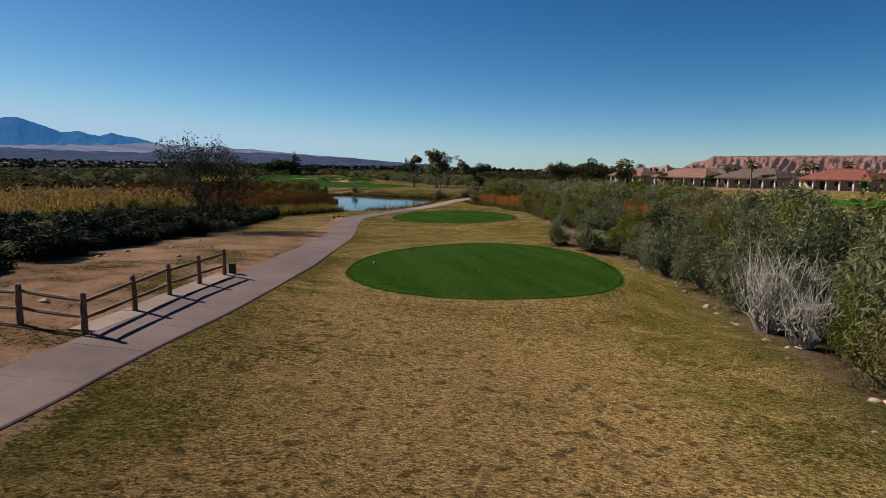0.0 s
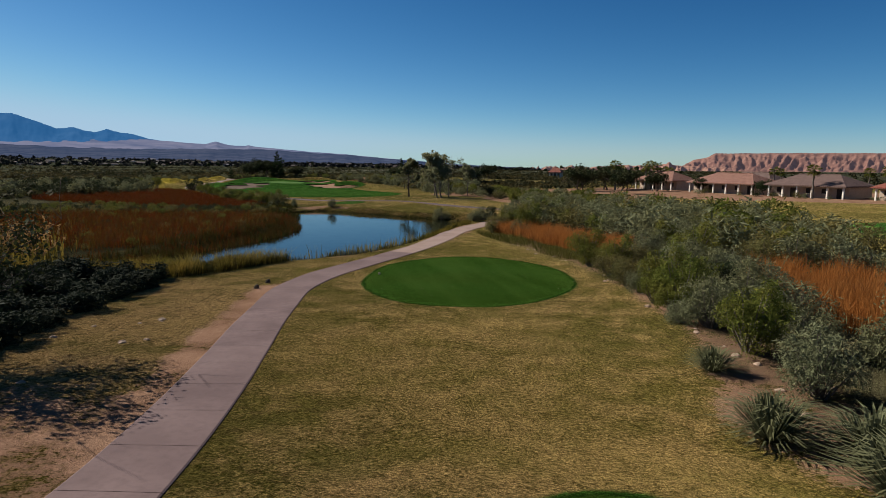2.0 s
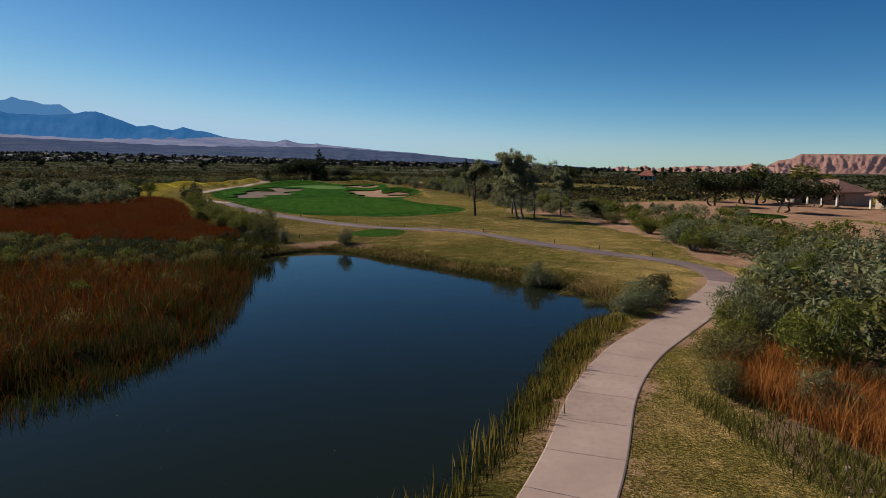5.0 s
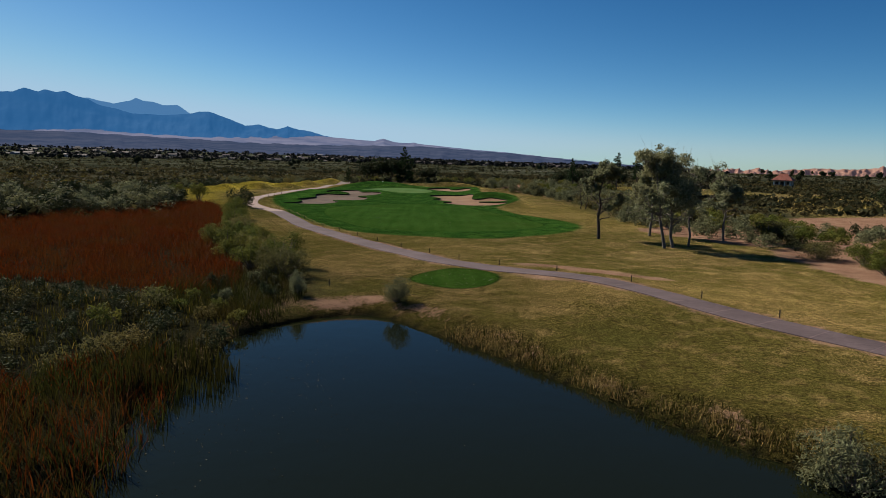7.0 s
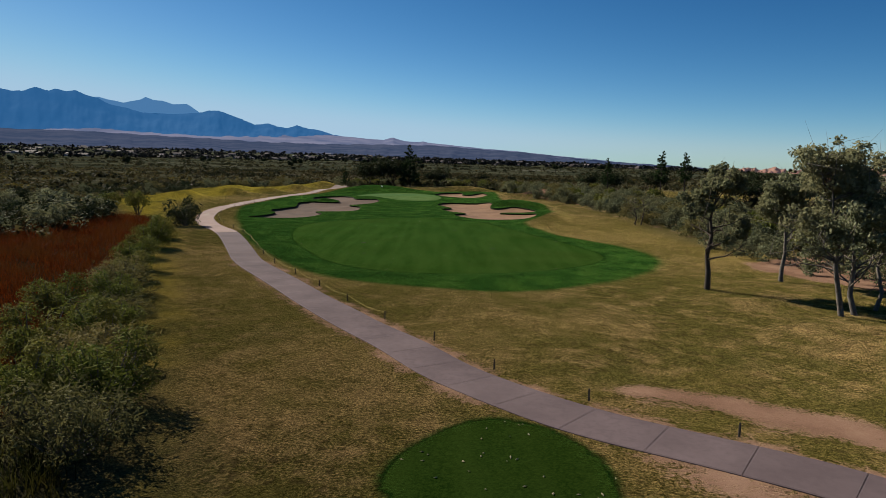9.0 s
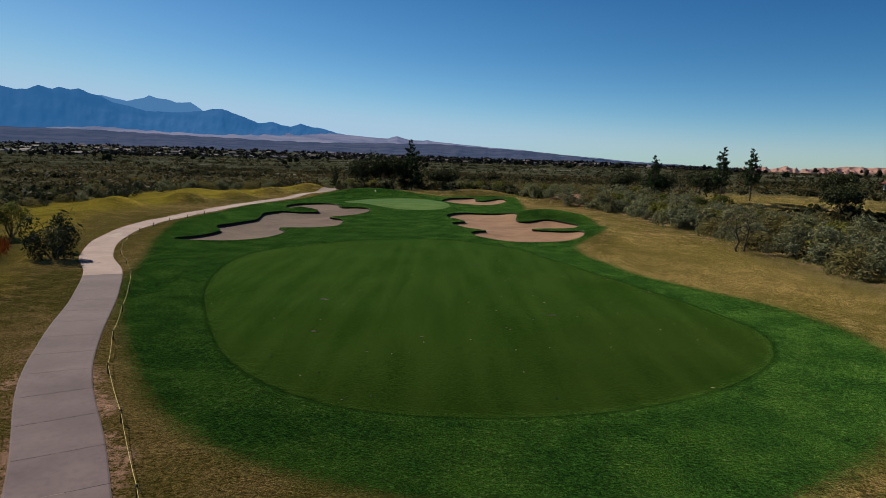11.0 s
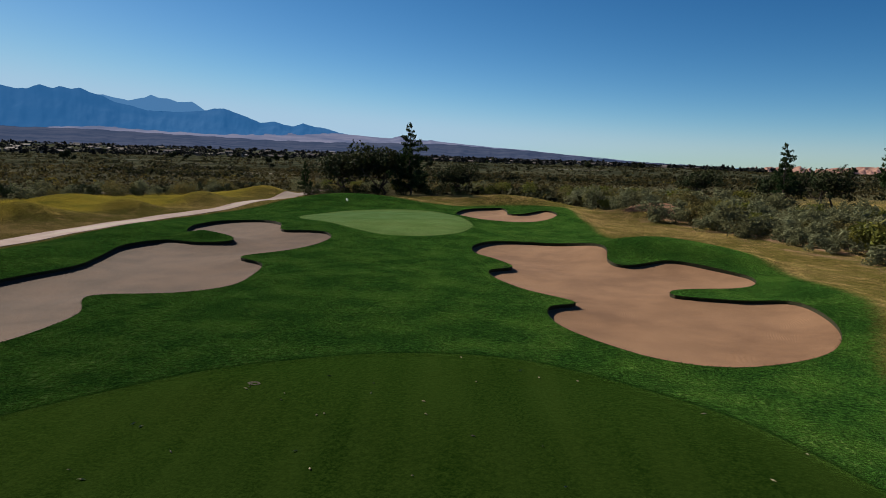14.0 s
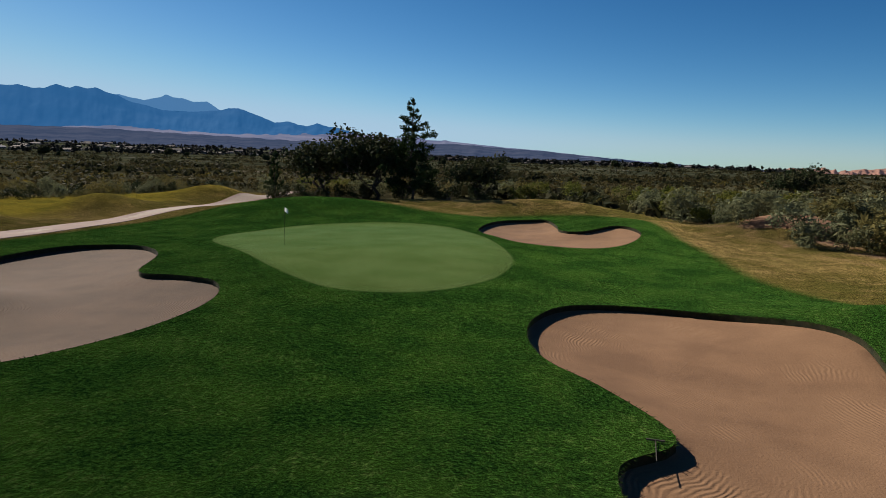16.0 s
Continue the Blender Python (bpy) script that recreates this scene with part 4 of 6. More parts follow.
def tube(points, radii, sides=5):
    p = np.array(points, float)
    n = len(p)
    verts, faces = [], []
    for i in range(n):
        t = p[min(i + 1, n - 1)] - p[max(i - 1, 0)]
        t /= np.linalg.norm(t) + 1e-9
        a = np.cross(t, [0.31, 0.87, 0.2] if abs(t[2]) > 0.6 else [0, 0, 1])
        a /= np.linalg.norm(a) + 1e-9
        b = np.cross(t, a)
        for k in range(sides):
            g = 2 * math.pi * k / sides
            verts.append(p[i] + (a * math.cos(g) + b * math.sin(g)) * radii[i])
    for i in range(n - 1):
        for k in range(sides):
            a, b = i * sides + k, i * sides + (k + 1) % sides
            faces.append((a, b, b + sides, a + sides))
    faces.append(tuple(range((n - 1) * sides, n * sides)))
    return verts, faces


class Pile:
    """Gathers pieces into one mesh."""
    def __init__(self):
        self.v, self.f = [], []

    def add(self, vf):
        k = len(self.v)
        self.v += [tuple(q) for q in vf[0]]
        self.f += [tuple(int(i) + k for i in q) for q in vf[1]]
        return self

    def mesh(self, name, mat, parent=None, label="", smooth_on=False):
        return link_mesh(name, self.v, self.f, mat, parent, label, smooth_on)


def bend(rng, a, b, n=4, wob=0.12):
    a, b = np.array(a, float), np.array(b, float)
    ln = np.linalg.norm(b - a)
    pts = [a + (b - a) * t for t in np.linspace(0, 1, n)]
    for i in range(1, n):
        pts[i] = pts[i] + rng.normal(scale=wob * ln * 0.25, size=3) * (1 if i < n - 1 else 0.3)
    return pts


def make_shrub(seed, wide, tall, leaves, size, mat, bark, label, name="shrub", aspect=2.3, base=0.15, lobes=16, group=""):
    rng = np.random.RandomState(seed)
    root = new(name)
    tagged(root, label, "shrub", group)
    ang = rng.uniform(0, 6.28, lobes)
    rr = wide * np.sqrt(rng.uniform(0.0, 1, lobes)) * 0.72
    zz = tall * (base + (0.86 - base) * rng.uniform(0, 1, lobes) * (1 - 0.55 * (rr / wide) ** 2))
    cen = np.stack([rr * np.cos(ang), rr * np.sin(ang), zz], 1)
    rad = rng.uniform(0.22, 0.40, lobes) * min(wide, tall) * 0.95
    stems = Pile()
    for c in cen:
        r0 = 0.012 + 0.012 * tall
        stems.add(tube(bend(rng, (c[0] * 0.08, c[1] * 0.08, -0.05), c + np.array([0, 0, rad.mean() * 0.6])), [r0, r0 * 0.8, r0 * 0.5, r0 * 0.2], 4))
    stems.mesh("trunk", bark, root, "grey woody stems")
    v, f = quads_cloud(rng, cen, rad, leaves, size, aspect)
    # stray sprigs that break the outline
    k = leaves // 9
    tip = cen[rng.randint(0, lobes, k)]
    v2, f2 = quads_cloud(rng, tip + np.stack([rng.normal(scale=0.12 * wide, size=k), rng.normal(scale=0.12 * wide, size=k), rng.uniform(0.2, 0.55, k) * rad.mean() * 2], 1), np.full(k, 0.10), k, size * 1.2, aspect * 1.8)
    v = np.vstack([v, v2])
    f = np.vstack([f, f2 + len(f) * 4])
    v[:, 2] = np.maximum(v[:, 2], 0.02)
    link_mesh("foliage", v, f, mat, root)
    return root


def spot(x, y, turn=0.0, s=1.0, sz=None, sink=0.04):
    z = float(ground_at(np.array([x]), np.array([y]))[0])
    return Matrix.Translation((x, y, z - sink)) @ Matrix.Rotation(turn, 4, "Z"), (s, s, sz or s)


def put_copy(src, x, y, turn, s, sz=None):
    m, sc = spot(x, y, turn, s, sz)
    ob = copy_thing(src, m)
    ob.scale = sc
    return ob


def scatter(rng, line, gap, tries=4000, most=999):
    """Uneven points in an outline, at least gap apart."""
    lo, hi = line.min(0), line.max(0)
    c = rng.uniform(lo, hi, (tries, 2))
    c = c[inside(c[:, 0], c[:, 1], line)]
    out = []
    for p in c:
        if len(out) >= most:
            break
        if all((p[0] - q[0]) ** 2 + (p[1] - q[1]) ** 2 > (gap * rng.uniform(0.75, 1.35)) ** 2 for q in out):
            out.append(p)
    return np.array(out)


def blades(rng, pts, tall, width, lean=0.25, per=1, spread=0.1):
    """Reed or grass blades: two-part tapering strips standing at pts."""
    p = np.repeat(pts, per, 0) + rng.normal(scale=spread, size=(len(pts) * per, 2))
    n = len(p)
    z = ground_at(p[:, 0], p[:, 1])
    z = np.maximum(z, WATER_Z - 0.1)
    h = tall * rng.uniform(0.55, 1.15, n)
    a, g = rng.uniform(0, 6.28, n), rng.uniform(0, 6.28, n)
    l = lean * h * rng.uniform(0.1, 1, n)
    base = np.stack([p[:, 0], p[:, 1], z - 0.03], 1)
    side = np.stack([np.cos(g), np.sin(g), np.zeros(n)], 1) * (width * rng.uniform(0.6, 1.3, n))[:, None]
    mid = base + np.stack([np.cos(a) * l * 0.35, np.sin(a) * l * 0.35, h * 0.6], 1)
    top = base + np.stack([np.cos(a) * l, np.sin(a) * l, h], 1)
    v = np.stack([base - side * 0.5, base + side * 0.5, mid - side * 0.45, mid + side * 0.45, top], 1).reshape(-1, 3)
    i = np.arange(n)[:, None] * 5
    f = (i + np.array([[0, 1, 3, 2]])).tolist() + (i + np.array([[2, 3, 4]])).tolist()
    return v, f, top


def reed_bed(name, label, line, dens, tall, width, mat, seed, lean=0.25, cat="reeds"):
    rng = np.random.RandomState(seed)
    lo, hi = line.min(0), line.max(0)
    n = int(dens * np.prod(hi - lo))
    c = rng.uniform(lo, hi, (n, 2))
    keep = inside(c[:, 0], c[:, 1], line) & (0.5 + 0.5 * lumps(c[:, 0], c[:, 1], 7, seed) > rng.uniform(-0.25, 0.55, n))
    c = c[keep]
    # tall and thin clumps, with gaps between them
    tuft = lumps(c[:, 0], c[:, 1], 2.2, seed + 5) + 0.6 * lumps(c[:, 0], c[:, 1], 5.5, seed + 9)
    c, tuft = c[tuft > -0.75], tuft[tuft > -0.75]
    v, f, top = blades(rng, c, tall * np.clip(0.85 + 0.3 * tuft, 0.5, 1.25), width, lean)
    return tagged(link_mesh(name, v, f, mat), label, cat, kind="stuff"), top


def limb_tree(seed, tall, crown_r, trunk_r, leaves, size, mat, bark, label, name, bare=0.0, sway=0.16, crown_base=0.3, stems=1, cat="tree", flat=0.85, aspect=1.5, clump=0.17, forks=9):
    rng = np.random.RandomState(seed)
    root = new(name)
    tagged(root, label, cat)
    wood, tips = Pile(), []
    for s in range(stems):
        a0 = 6.28 * s / max(stems, 1) + rng.uniform(0, 1)
        off = np.array([math.cos(a0), math.sin(a0), 0]) * (0.45 * (stems > 1))
        top = np.array([math.cos(a0) * crown_r * 0.3 * (stems > 1), math.sin(a0) * crown_r * 0.3 * (stems > 1), tall * rng.uniform(0.74, 0.82)])
        pts = bend(rng, off + np.array([0, 0, -0.1]), top, 7, sway)
        wood.add(tube(pts, [trunk_r * (1 - 0.88 * t) for t in np.linspace(0, 1, 7)], 7))
        for k in range(forks):
            t = rng.uniform(crown_base, 0.95)
            i = min(int(t * 6), 5)
            p = pts[i] + (pts[i + 1] - pts[i]) * (t * 6 - i)
            a = a0 + k * 2.4 + rng.uniform(-0.4, 0.4)
            reach = crown_r * rng.uniform(0.6, 1.05) * (1 - 0.55 * max(0, (t - 0.45) / 0.55))
            q = p + np.array([math.cos(a) * reach, math.sin(a) * reach, reach * rng.uniform(0.3, 0.95)])
            q[2] = min(q[2], tall * 0.93)
            lp = bend(rng, p, q, 5, 0.22)
            r = trunk_r * 0.42 * (1 - 0.5 * t)
            wood.add(tube(lp, [r, r * 0.75, r * 0.5, r * 0.32, r * 0.15], 5))
            for j in (2, 3, 4):
                for _ in range(2):
                    e = lp[j] + rng.normal(size=3) * crown_r * 0.22 + np.array([0, 0, crown_r * 0.12])
                    wood.add(tube(bend(rng, lp[j], e, 3), [r * 0.3, r * 0.2, r * 0.08], 4))
                    tips.append(e)
            tips.append(q)
        for k in range(7):
            a = k * 0.9 + a0
            e = top + np.array([math.cos(a), math.sin(a), rng.uniform(-0.6, 0.5)]) * crown_r * rng.uniform(0.15, 0.42)
            wood.add(tube(bend(rng, pts[5], e, 3), [trunk_r * 0.16, trunk_r * 0.1, trunk_r * 0.04], 4))
            tips.append(e)
        tips.append(top)
    wood.mesh("trunk", bark, root, "bare branching trunk and limbs", True)
    tips = np.array(tips)
    keep = rng.rand(len(tips)) >= bare
    # no lone clumps out on bare tips
    apart = np.linalg.norm(tips[:, None] - tips[None], axis=2)
    keep &= (apart < 0.36 * crown_r).sum(1) > 6
    tips = tips[keep]
    if leaves:
        rad = rng.uniform(0.6, 1.3, len(tips)) * crown_r * clump
        link_mesh("crown", *quads_cloud(rng, tips, rad, leaves, size, aspect, 0.35, flat), mat, root, "loose ragged foliage")
    return root


def pine_tree(seed, tall, wide, leaves, label, name="pine_tree", low=0.12):
    rng = np.random.RandomState(seed)
    root = new(name)
    tagged(root, label, "tree")
    wood, cen, rad = Pile(), [], []
    wood.add(tube(bend(rng, (0, 0, -0.1), (0, 0, tall), 6, 0.05), [0.16, 0.13, 0.11, 0.08, 0.05, 0.02], 7))
    lev = 13
    for i in range(lev):
        t = low + (0.98 - low) * i / (lev - 1)
        for k in range(5 if i < lev - 2 else 3):
            a = k * 1.257 + i * 0.7 + rng.uniform(-0.5, 0.5)
            reach = wide * (1.06 - t) ** 0.8 * rng.uniform(0.35, 1.2) + 0.15
            p = np.array([0, 0, tall * min(t + rng.uniform(-0.035, 0.035), 0.99)])
            q = p + np.array([math.cos(a) * reach, math.sin(a) * reach, reach * rng.uniform(0.1, 0.45)])
            wood.add(tube(bend(rng, p, q, 3), [0.045, 0.03, 0.012], 4))
            for u in (0.5, 0.75, 1.0):
                cen.append(p + (q - p) * u)
                rad.append((0.16 + 0.13 * wide * (1.1 - t)) * rng.uniform(0.6, 1.3))
    wood.mesh("trunk", MAT_BARK_DARK, root, "dark straight trunk")
    link_mesh("crown", *quads_cloud(rng, np.array(cen), np.array(rad), leaves, 0.15, 2.6, 0.2, 0.95), MAT_LEAF_PINE, root, "dark needle tufts in tiers")
    return root


def fan_palm(seed, tall, name="palm_tree"):
    rng = np.random.RandomState(seed)
    root = new(name)
    tagged(root, "fan palm with a bare trunk and ragged green crown", "palm", "palms by the houses")
    Pile().add(tube(bend(rng, (0, 0, -0.1), (0.1, 0, tall), 6, 0.03), [0.30, 0.22, 0.19, 0.18, 0.2, 0.26], 8)).mesh("trunk", MAT_BARK, root, "ringed brown trunk")
    v, f = [], []
    for i in range(46):
        a, e = i * 2.4, math.asin(rng.uniform(-0.85, 0.95))
        d = np.array([math.cos(a) * math.cos(e), math.sin(a) * math.cos(e), math.sin(e)])
        s = np.array([-math.sin(a), math.cos(a), 0])
        o = np.array([0.1, 0, tall])
        hub = o + d * rng.uniform(0.6, 0.9)
        ln = rng.uniform(0.8, 1.15)
        for k in range(-4, 5):
            tip = hub + (d * math.cos(k * 0.28) + s * math.sin(k * 0.28)) * ln + np.array([0, 0, -0.22 * ln])
            w = s * 0.05 + np.array([0, 0, 0.03])
            q = len(v)
            m = hub * 0.45 + tip * 0.55 + np.array([0, 0, 0.05])
            v += [hub, m - w, tip, m + w]
            f.append((q, q + 1, q + 2, q + 3))
        q = len(v)
        v += [o - s * 0.03, o + s * 0.03, hub + s * 0.02, hub - s * 0.02]
        f.append((q, q + 1, q + 2, q + 3))
    link_mesh("crown", v, f, MAT_LEAF_GREEN, root, "stiff green fan leaves")
    return root


# ---- brush along the hole ----
SAGE_KINDS = [
    (1.7, 2.4, 2400, MAT_LEAF_SAGE, "grey-green saltbush with loose upright sprays"),
    (1.9, 2.0, 2400, MAT_LEAF_OLIVE, "olive desert shrub with yellowing tips"),
    (1.5, 2.7, 2400, MAT_LEAF_GREEN, "dense green desert willow shrub"),
    (1.4, 1.5, 1700, MAT_LEAF_SAGE, "low rounded grey-green saltbush"),
    (1.6, 2.2, 2200, MAT_LEAF_DARK, "dark green thicket shrub")]
# one set with fine leaves for the hedge beside the tees, one lighter set for the brush farther off
SAGE = [make_shrub(100 + i, w, h, int(n * 2.1), 0.042, m, MAT_BARK, lab, group="brush beside the tees", lobes=30, aspect=3.2) for i, (w, h, n, m, lab) in enumerate(SAGE_KINDS)]
SAGE_LOW = [make_shrub(140 + i, w, h, int(n * 0.75), 0.076, m, MAT_BARK, lab, group="brush beside the tees", lobes=12) for i, (w, h, n, m, lab) in enumerate(SAGE_KINDS)]
for i in range(5):
    SAGE[i].matrix_basis = spot(12.2 + 0.3 * i, 24 + 9.3 * i, i, 1.0)[0]
    SAGE_LOW[i].matrix_basis = spot(27 + i, 24 + 9 * i, i, 1.0)[0]


def leaves_of(root):
    return [c for c in root.children if c.name.startswith("foliage")][0].data


rng = np.random.RandomState(7)


def shrub_row(pts, kinds, lo, hi, zlo=0.9, zhi=1.2, fine=False):
    for x, y in pts:
        s = rng.uniform(lo, hi)
        src = SAGE if fine and x < 21 else SAGE_LOW
        put_copy(src[kinds[rng.randint(len(kinds))]], float(x), float(y), rng.uniform(0, 6.28), s, s * rng.uniform(zlo, zhi))


def shrub_stuff(name, label, pts, kinds, lo, hi, seed, part_kept=0.33):
    """Many shrubs joined: the same foliage thinned out, one mesh for each kind of leaf."""
    rg = np.random.RandomState(seed)
    by = {}
    for x, y in pts:
        k = kinds[rg.randint(len(kinds))]
        src = leaves_of(SAGE_LOW[k])
        co = np.empty(len(src.vertices) * 3)
        src.vertices.foreach_get("co", co)
        v = co.reshape(-1, 4, 3)
        v = v[rg.rand(len(v)) < 0.55 * part_kept]
        c = v.mean(1, keepdims=True)
        v = (c + (v - c) * 1.5).reshape(-1, 3)
        s, a = rg.uniform(lo, hi), rg.uniform(0, 6.28)
        ca, sa = math.cos(a) * s, math.sin(a) * s
        g = float(ground_at(np.array([x]), np.array([y]))[0])
        by.setdefault(k, []).append(np.stack([v[:, 0] * ca - v[:, 1] * sa + x, v[:, 0] * sa + v[:, 1] * ca + y, v[:, 2] * s * rg.uniform(0.7, 1.0) + g - 0.04], 1))
    for k, vs in sorted(by.items()):
        v = np.vstack(vs)
        tagged(link_mesh(name, v, np.arange(len(v)).reshape(-1, 4), leaves_of(SAGE_LOW[k]).materials[0]), label, "shrub", kind="stuff")


def near(pts, lo, hi):
    return [p for p in pts if lo <= p[1] < hi]


front = [(10.9, 12), (11.4, 15.5), (12.4, 18.6), (12.2, 26), (12.1, 29.5), (11.7, 33), (11.3, 36.5), (11.0, 39.5), (11.0, 47.4), (10.9, 52), (11.0, 55.5), (10.9, 59), (11.0, 62), (10.9, 70.5), (9.8, 75)]
shrub_row(front, (0, 1, 2, 2, 0), 0.85, 1.2, fine=True)
fill = [(10.0, 56.4), (10.3, 58.2), (10.1, 60.4), (10.2, 63.0), (10.0, 65.0), (9.9, 68.4), (9.4, 71.6), (12.0, 57.2), (12.4, 60.6), (12.2, 64.0), (12.0, 67.2), (11.6, 70.0), (11.2, 72.8), (12.8, 54.2)]
shrub_row(fill, (1, 3, 0, 1, 2), 0.55, 0.9, fine=True)
ORANGE_BED = spline([(16.5, 54), (24, 50), (29, 58), (24, 68), (19, 70), (16.5, 62)], step=1)
deep_r = scatter(np.random.RandomState(3), spline([(13.4, 6), (14, 30), (13, 40), (13, 60), (12, 73), (16, 80), (24, 82), (31, 70), (31, 30), (30, 4)], step=2), 2.5, 4000, 125)
deep_r = deep_r[~inside(deep_r[:, 0], deep_r[:, 1], ORANGE_BED)]
shrub_row(near(deep_r, 0, 42), (0, 1, 2, 4, 0), 1.2, 1.75, fine=True)
shrub_row(near(deep_r, 42, 99), (0, 1, 2, 0, 3), 0.95, 1.4, 0.85, 1.1, fine=True)
mid_r = scatter(np.random.RandomState(4), spline([(18, 80), (14, 94), (8, 99), (12, 106), (16, 112), (26, 116), (36, 108), (34, 84), (26, 76)], step=2), 2.0, 5000, 150)
shrub_stuff("brush", "grey-green and olive brush between the path and the next hole", mid_r, (0, 1, 0, 2, 0), 1.0, 1.6, 61)
wash_2 = scatter(np.random.RandomState(14), spline([(8, 160), (10, 172), (22, 182), (32, 176), (30, 164), (18, 168), (13, 160)], step=2), 3.2, 1500, 30)
shrub_stuff("brush", "dark green brush round the sandy wash", wash_2, (0, 3, 2, 4), 0.7, 1.1, 68, 0.7)
wash = scatter(np.random.RandomState(5), spline([(14, 129), (13, 138), (15, 146), (22, 150), (30, 140), (34, 126), (26, 116), (18, 121)], step=2), 1.8, 4000, 110)
shrub_stuff("brush", "rounded green brush on the sandy wash beside the path", wash, (0, 3, 2, 1, 0), 0.85, 1.25, 70, 0.45)
# leaves darkened so that the bank's shade sits in their colour
MAT_LEAF_SHADE = leafy("shaded_bank_leaf", (0.010, 0.018, 0.011), (0.036, 0.050, 0.032), (0.022, 0.028, 0.014), 0.1)
# left bank: close-set thicket that shades its foot; shade also in leaf colour
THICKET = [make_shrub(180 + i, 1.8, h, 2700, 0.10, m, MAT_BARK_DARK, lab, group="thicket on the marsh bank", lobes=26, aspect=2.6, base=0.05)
           for i, (h, m, lab) in enumerate(((2.0, MAT_LEAF_SHADE, "dense green thicket shrub on the bank, leaves toned as shaded"), (2.2, MAT_LEAF_SHADE, "tall thicket shrub shading the bank, leaves toned as shaded"), (1.7, MAT_LEAF_SAGE, "dense blue-green saltbush on the shaded bank")))]
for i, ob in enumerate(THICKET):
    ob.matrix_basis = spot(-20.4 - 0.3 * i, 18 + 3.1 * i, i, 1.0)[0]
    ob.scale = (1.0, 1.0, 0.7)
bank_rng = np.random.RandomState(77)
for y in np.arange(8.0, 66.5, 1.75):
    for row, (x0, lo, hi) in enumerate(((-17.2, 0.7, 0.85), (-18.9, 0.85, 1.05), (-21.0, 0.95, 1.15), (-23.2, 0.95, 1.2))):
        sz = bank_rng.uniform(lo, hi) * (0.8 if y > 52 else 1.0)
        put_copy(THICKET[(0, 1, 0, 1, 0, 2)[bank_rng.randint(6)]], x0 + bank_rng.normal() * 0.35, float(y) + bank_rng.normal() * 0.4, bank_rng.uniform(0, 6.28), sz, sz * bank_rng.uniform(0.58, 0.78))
left = scatter(np.random.RandomState(6), spline([(-25, 2), (-25, 30), (-25, 58), (-26, 66), (-30, 66), (-31, 40), (-31, 2)], step=2), 2.2, 3000, 45)
shrub_row(left, (0, 4, 4, 2, 0), 0.62, 0.92)
hedge = [(-26.5, 133.5), (-28.2, 136.6), (-30.6, 138.8), (-32.8, 141.8), (-34.9, 144.6), (-37.2, 147.4), (-39.6, 150.6), (-41.8, 154.0), (-44.2, 157.2), (-46.6, 161.0), (-49.4, 165.6), (-29.8, 135.2), (-33.6, 139.2), (-38.8, 145.4), (-52.5, 170.5)]
shrub_row(hedge, (2, 2, 1, 2), 0.95, 1.25, 0.75, 0.95, fine=True)
shrub_row([(-70, 189), (-74, 188), (-57.5, 181)], (4, 4, 2), 1.0, 1.5)
bank = scatter(np.random.RandomState(8), spline([(-22.6, 123), (-25.5, 126.6), (-31, 125.6), (-38, 126), (-47, 126), (-62, 126), (-60, 113), (-42, 111), (-30, 112), (-25.5, 113.5), (-22.8, 117)], step=2), 1.45, 6000, 210)
shrub_stuff("brush", "pale sage brush between the reed beds", bank, (4, 4, 2, 4, 1), 0.32, 0.6, 62, 0.5)
shrub_row([(-24.2, 127.6), (-25.6, 129.8), (-27.4, 131.4), (-26.2, 126.4), (-28.6, 129.2)], (4, 0, 3, 4), 0.4, 0.6)
far_l = scatter(np.random.RandomState(9), spline([(-66, 168), (-72, 186), (-86, 192), (-100, 182), (-96, 150), (-80, 150)], step=2), 2.8, 2500, 75)
shrub_stuff("brush", "tall dark thickets past the reeds", far_l, (4, 4, 4, 0), 1.1, 1.9, 63, 0.7)
tufts = scatter(np.random.RandomState(19), RUST_2, 2.6, 2000, 70)
shrub_stuff("brush", "pale sage and straw clumps among the reeds", tufts, (4, 2, 1, 4), 0.3, 0.5, 71)
behind = scatter(np.random.RandomState(23), spline([(-95, 196), (-93, 225), (-92, 250), (-89, 277), (-100, 288), (-107, 250), (-106, 205)], step=2), 2.0, 4000, 130)
shrub_stuff("brush", "dark brush with pale seed heads behind the golden mounds", behind, (4, 4, 0, 1), 0.55, 1.0, 72, 0.8)
WASH_BUSHES = ((9.4, 166.5, 4, 1.5), (12.2, 169, 2, 1.3), (10.8, 156, 1, 1.1), (13.2, 153, 2, 1.3), (16.5, 151, 0, 1.3), (12.8, 144, 2, 1.1), (15, 140, 0, 1.2), (13, 148.6, 2, 1.1),
               (17.2, 146, 2, 1.2), (13.6, 134.5, 0, 1.3), (15.8, 132, 2, 1.3), (13.4, 129.2, 2, 1.2), (17.5, 136, 1, 1.3), (18.5, 129, 0, 1.4))
for x, y, k, sc in WASH_BUSHES:
    put_copy(SAGE[k], x, y, x + y, sc, sc * 0.72)
# single bushes
shrub_row([(-75, 269), (-72, 270), (-69.5, 271), (-67, 272.5), (-63, 274.5), (-58, 274), (-54, 273), (-50, 273.5)], (4, 4, 2), 1.0, 1.3, 0.7, 0.9)
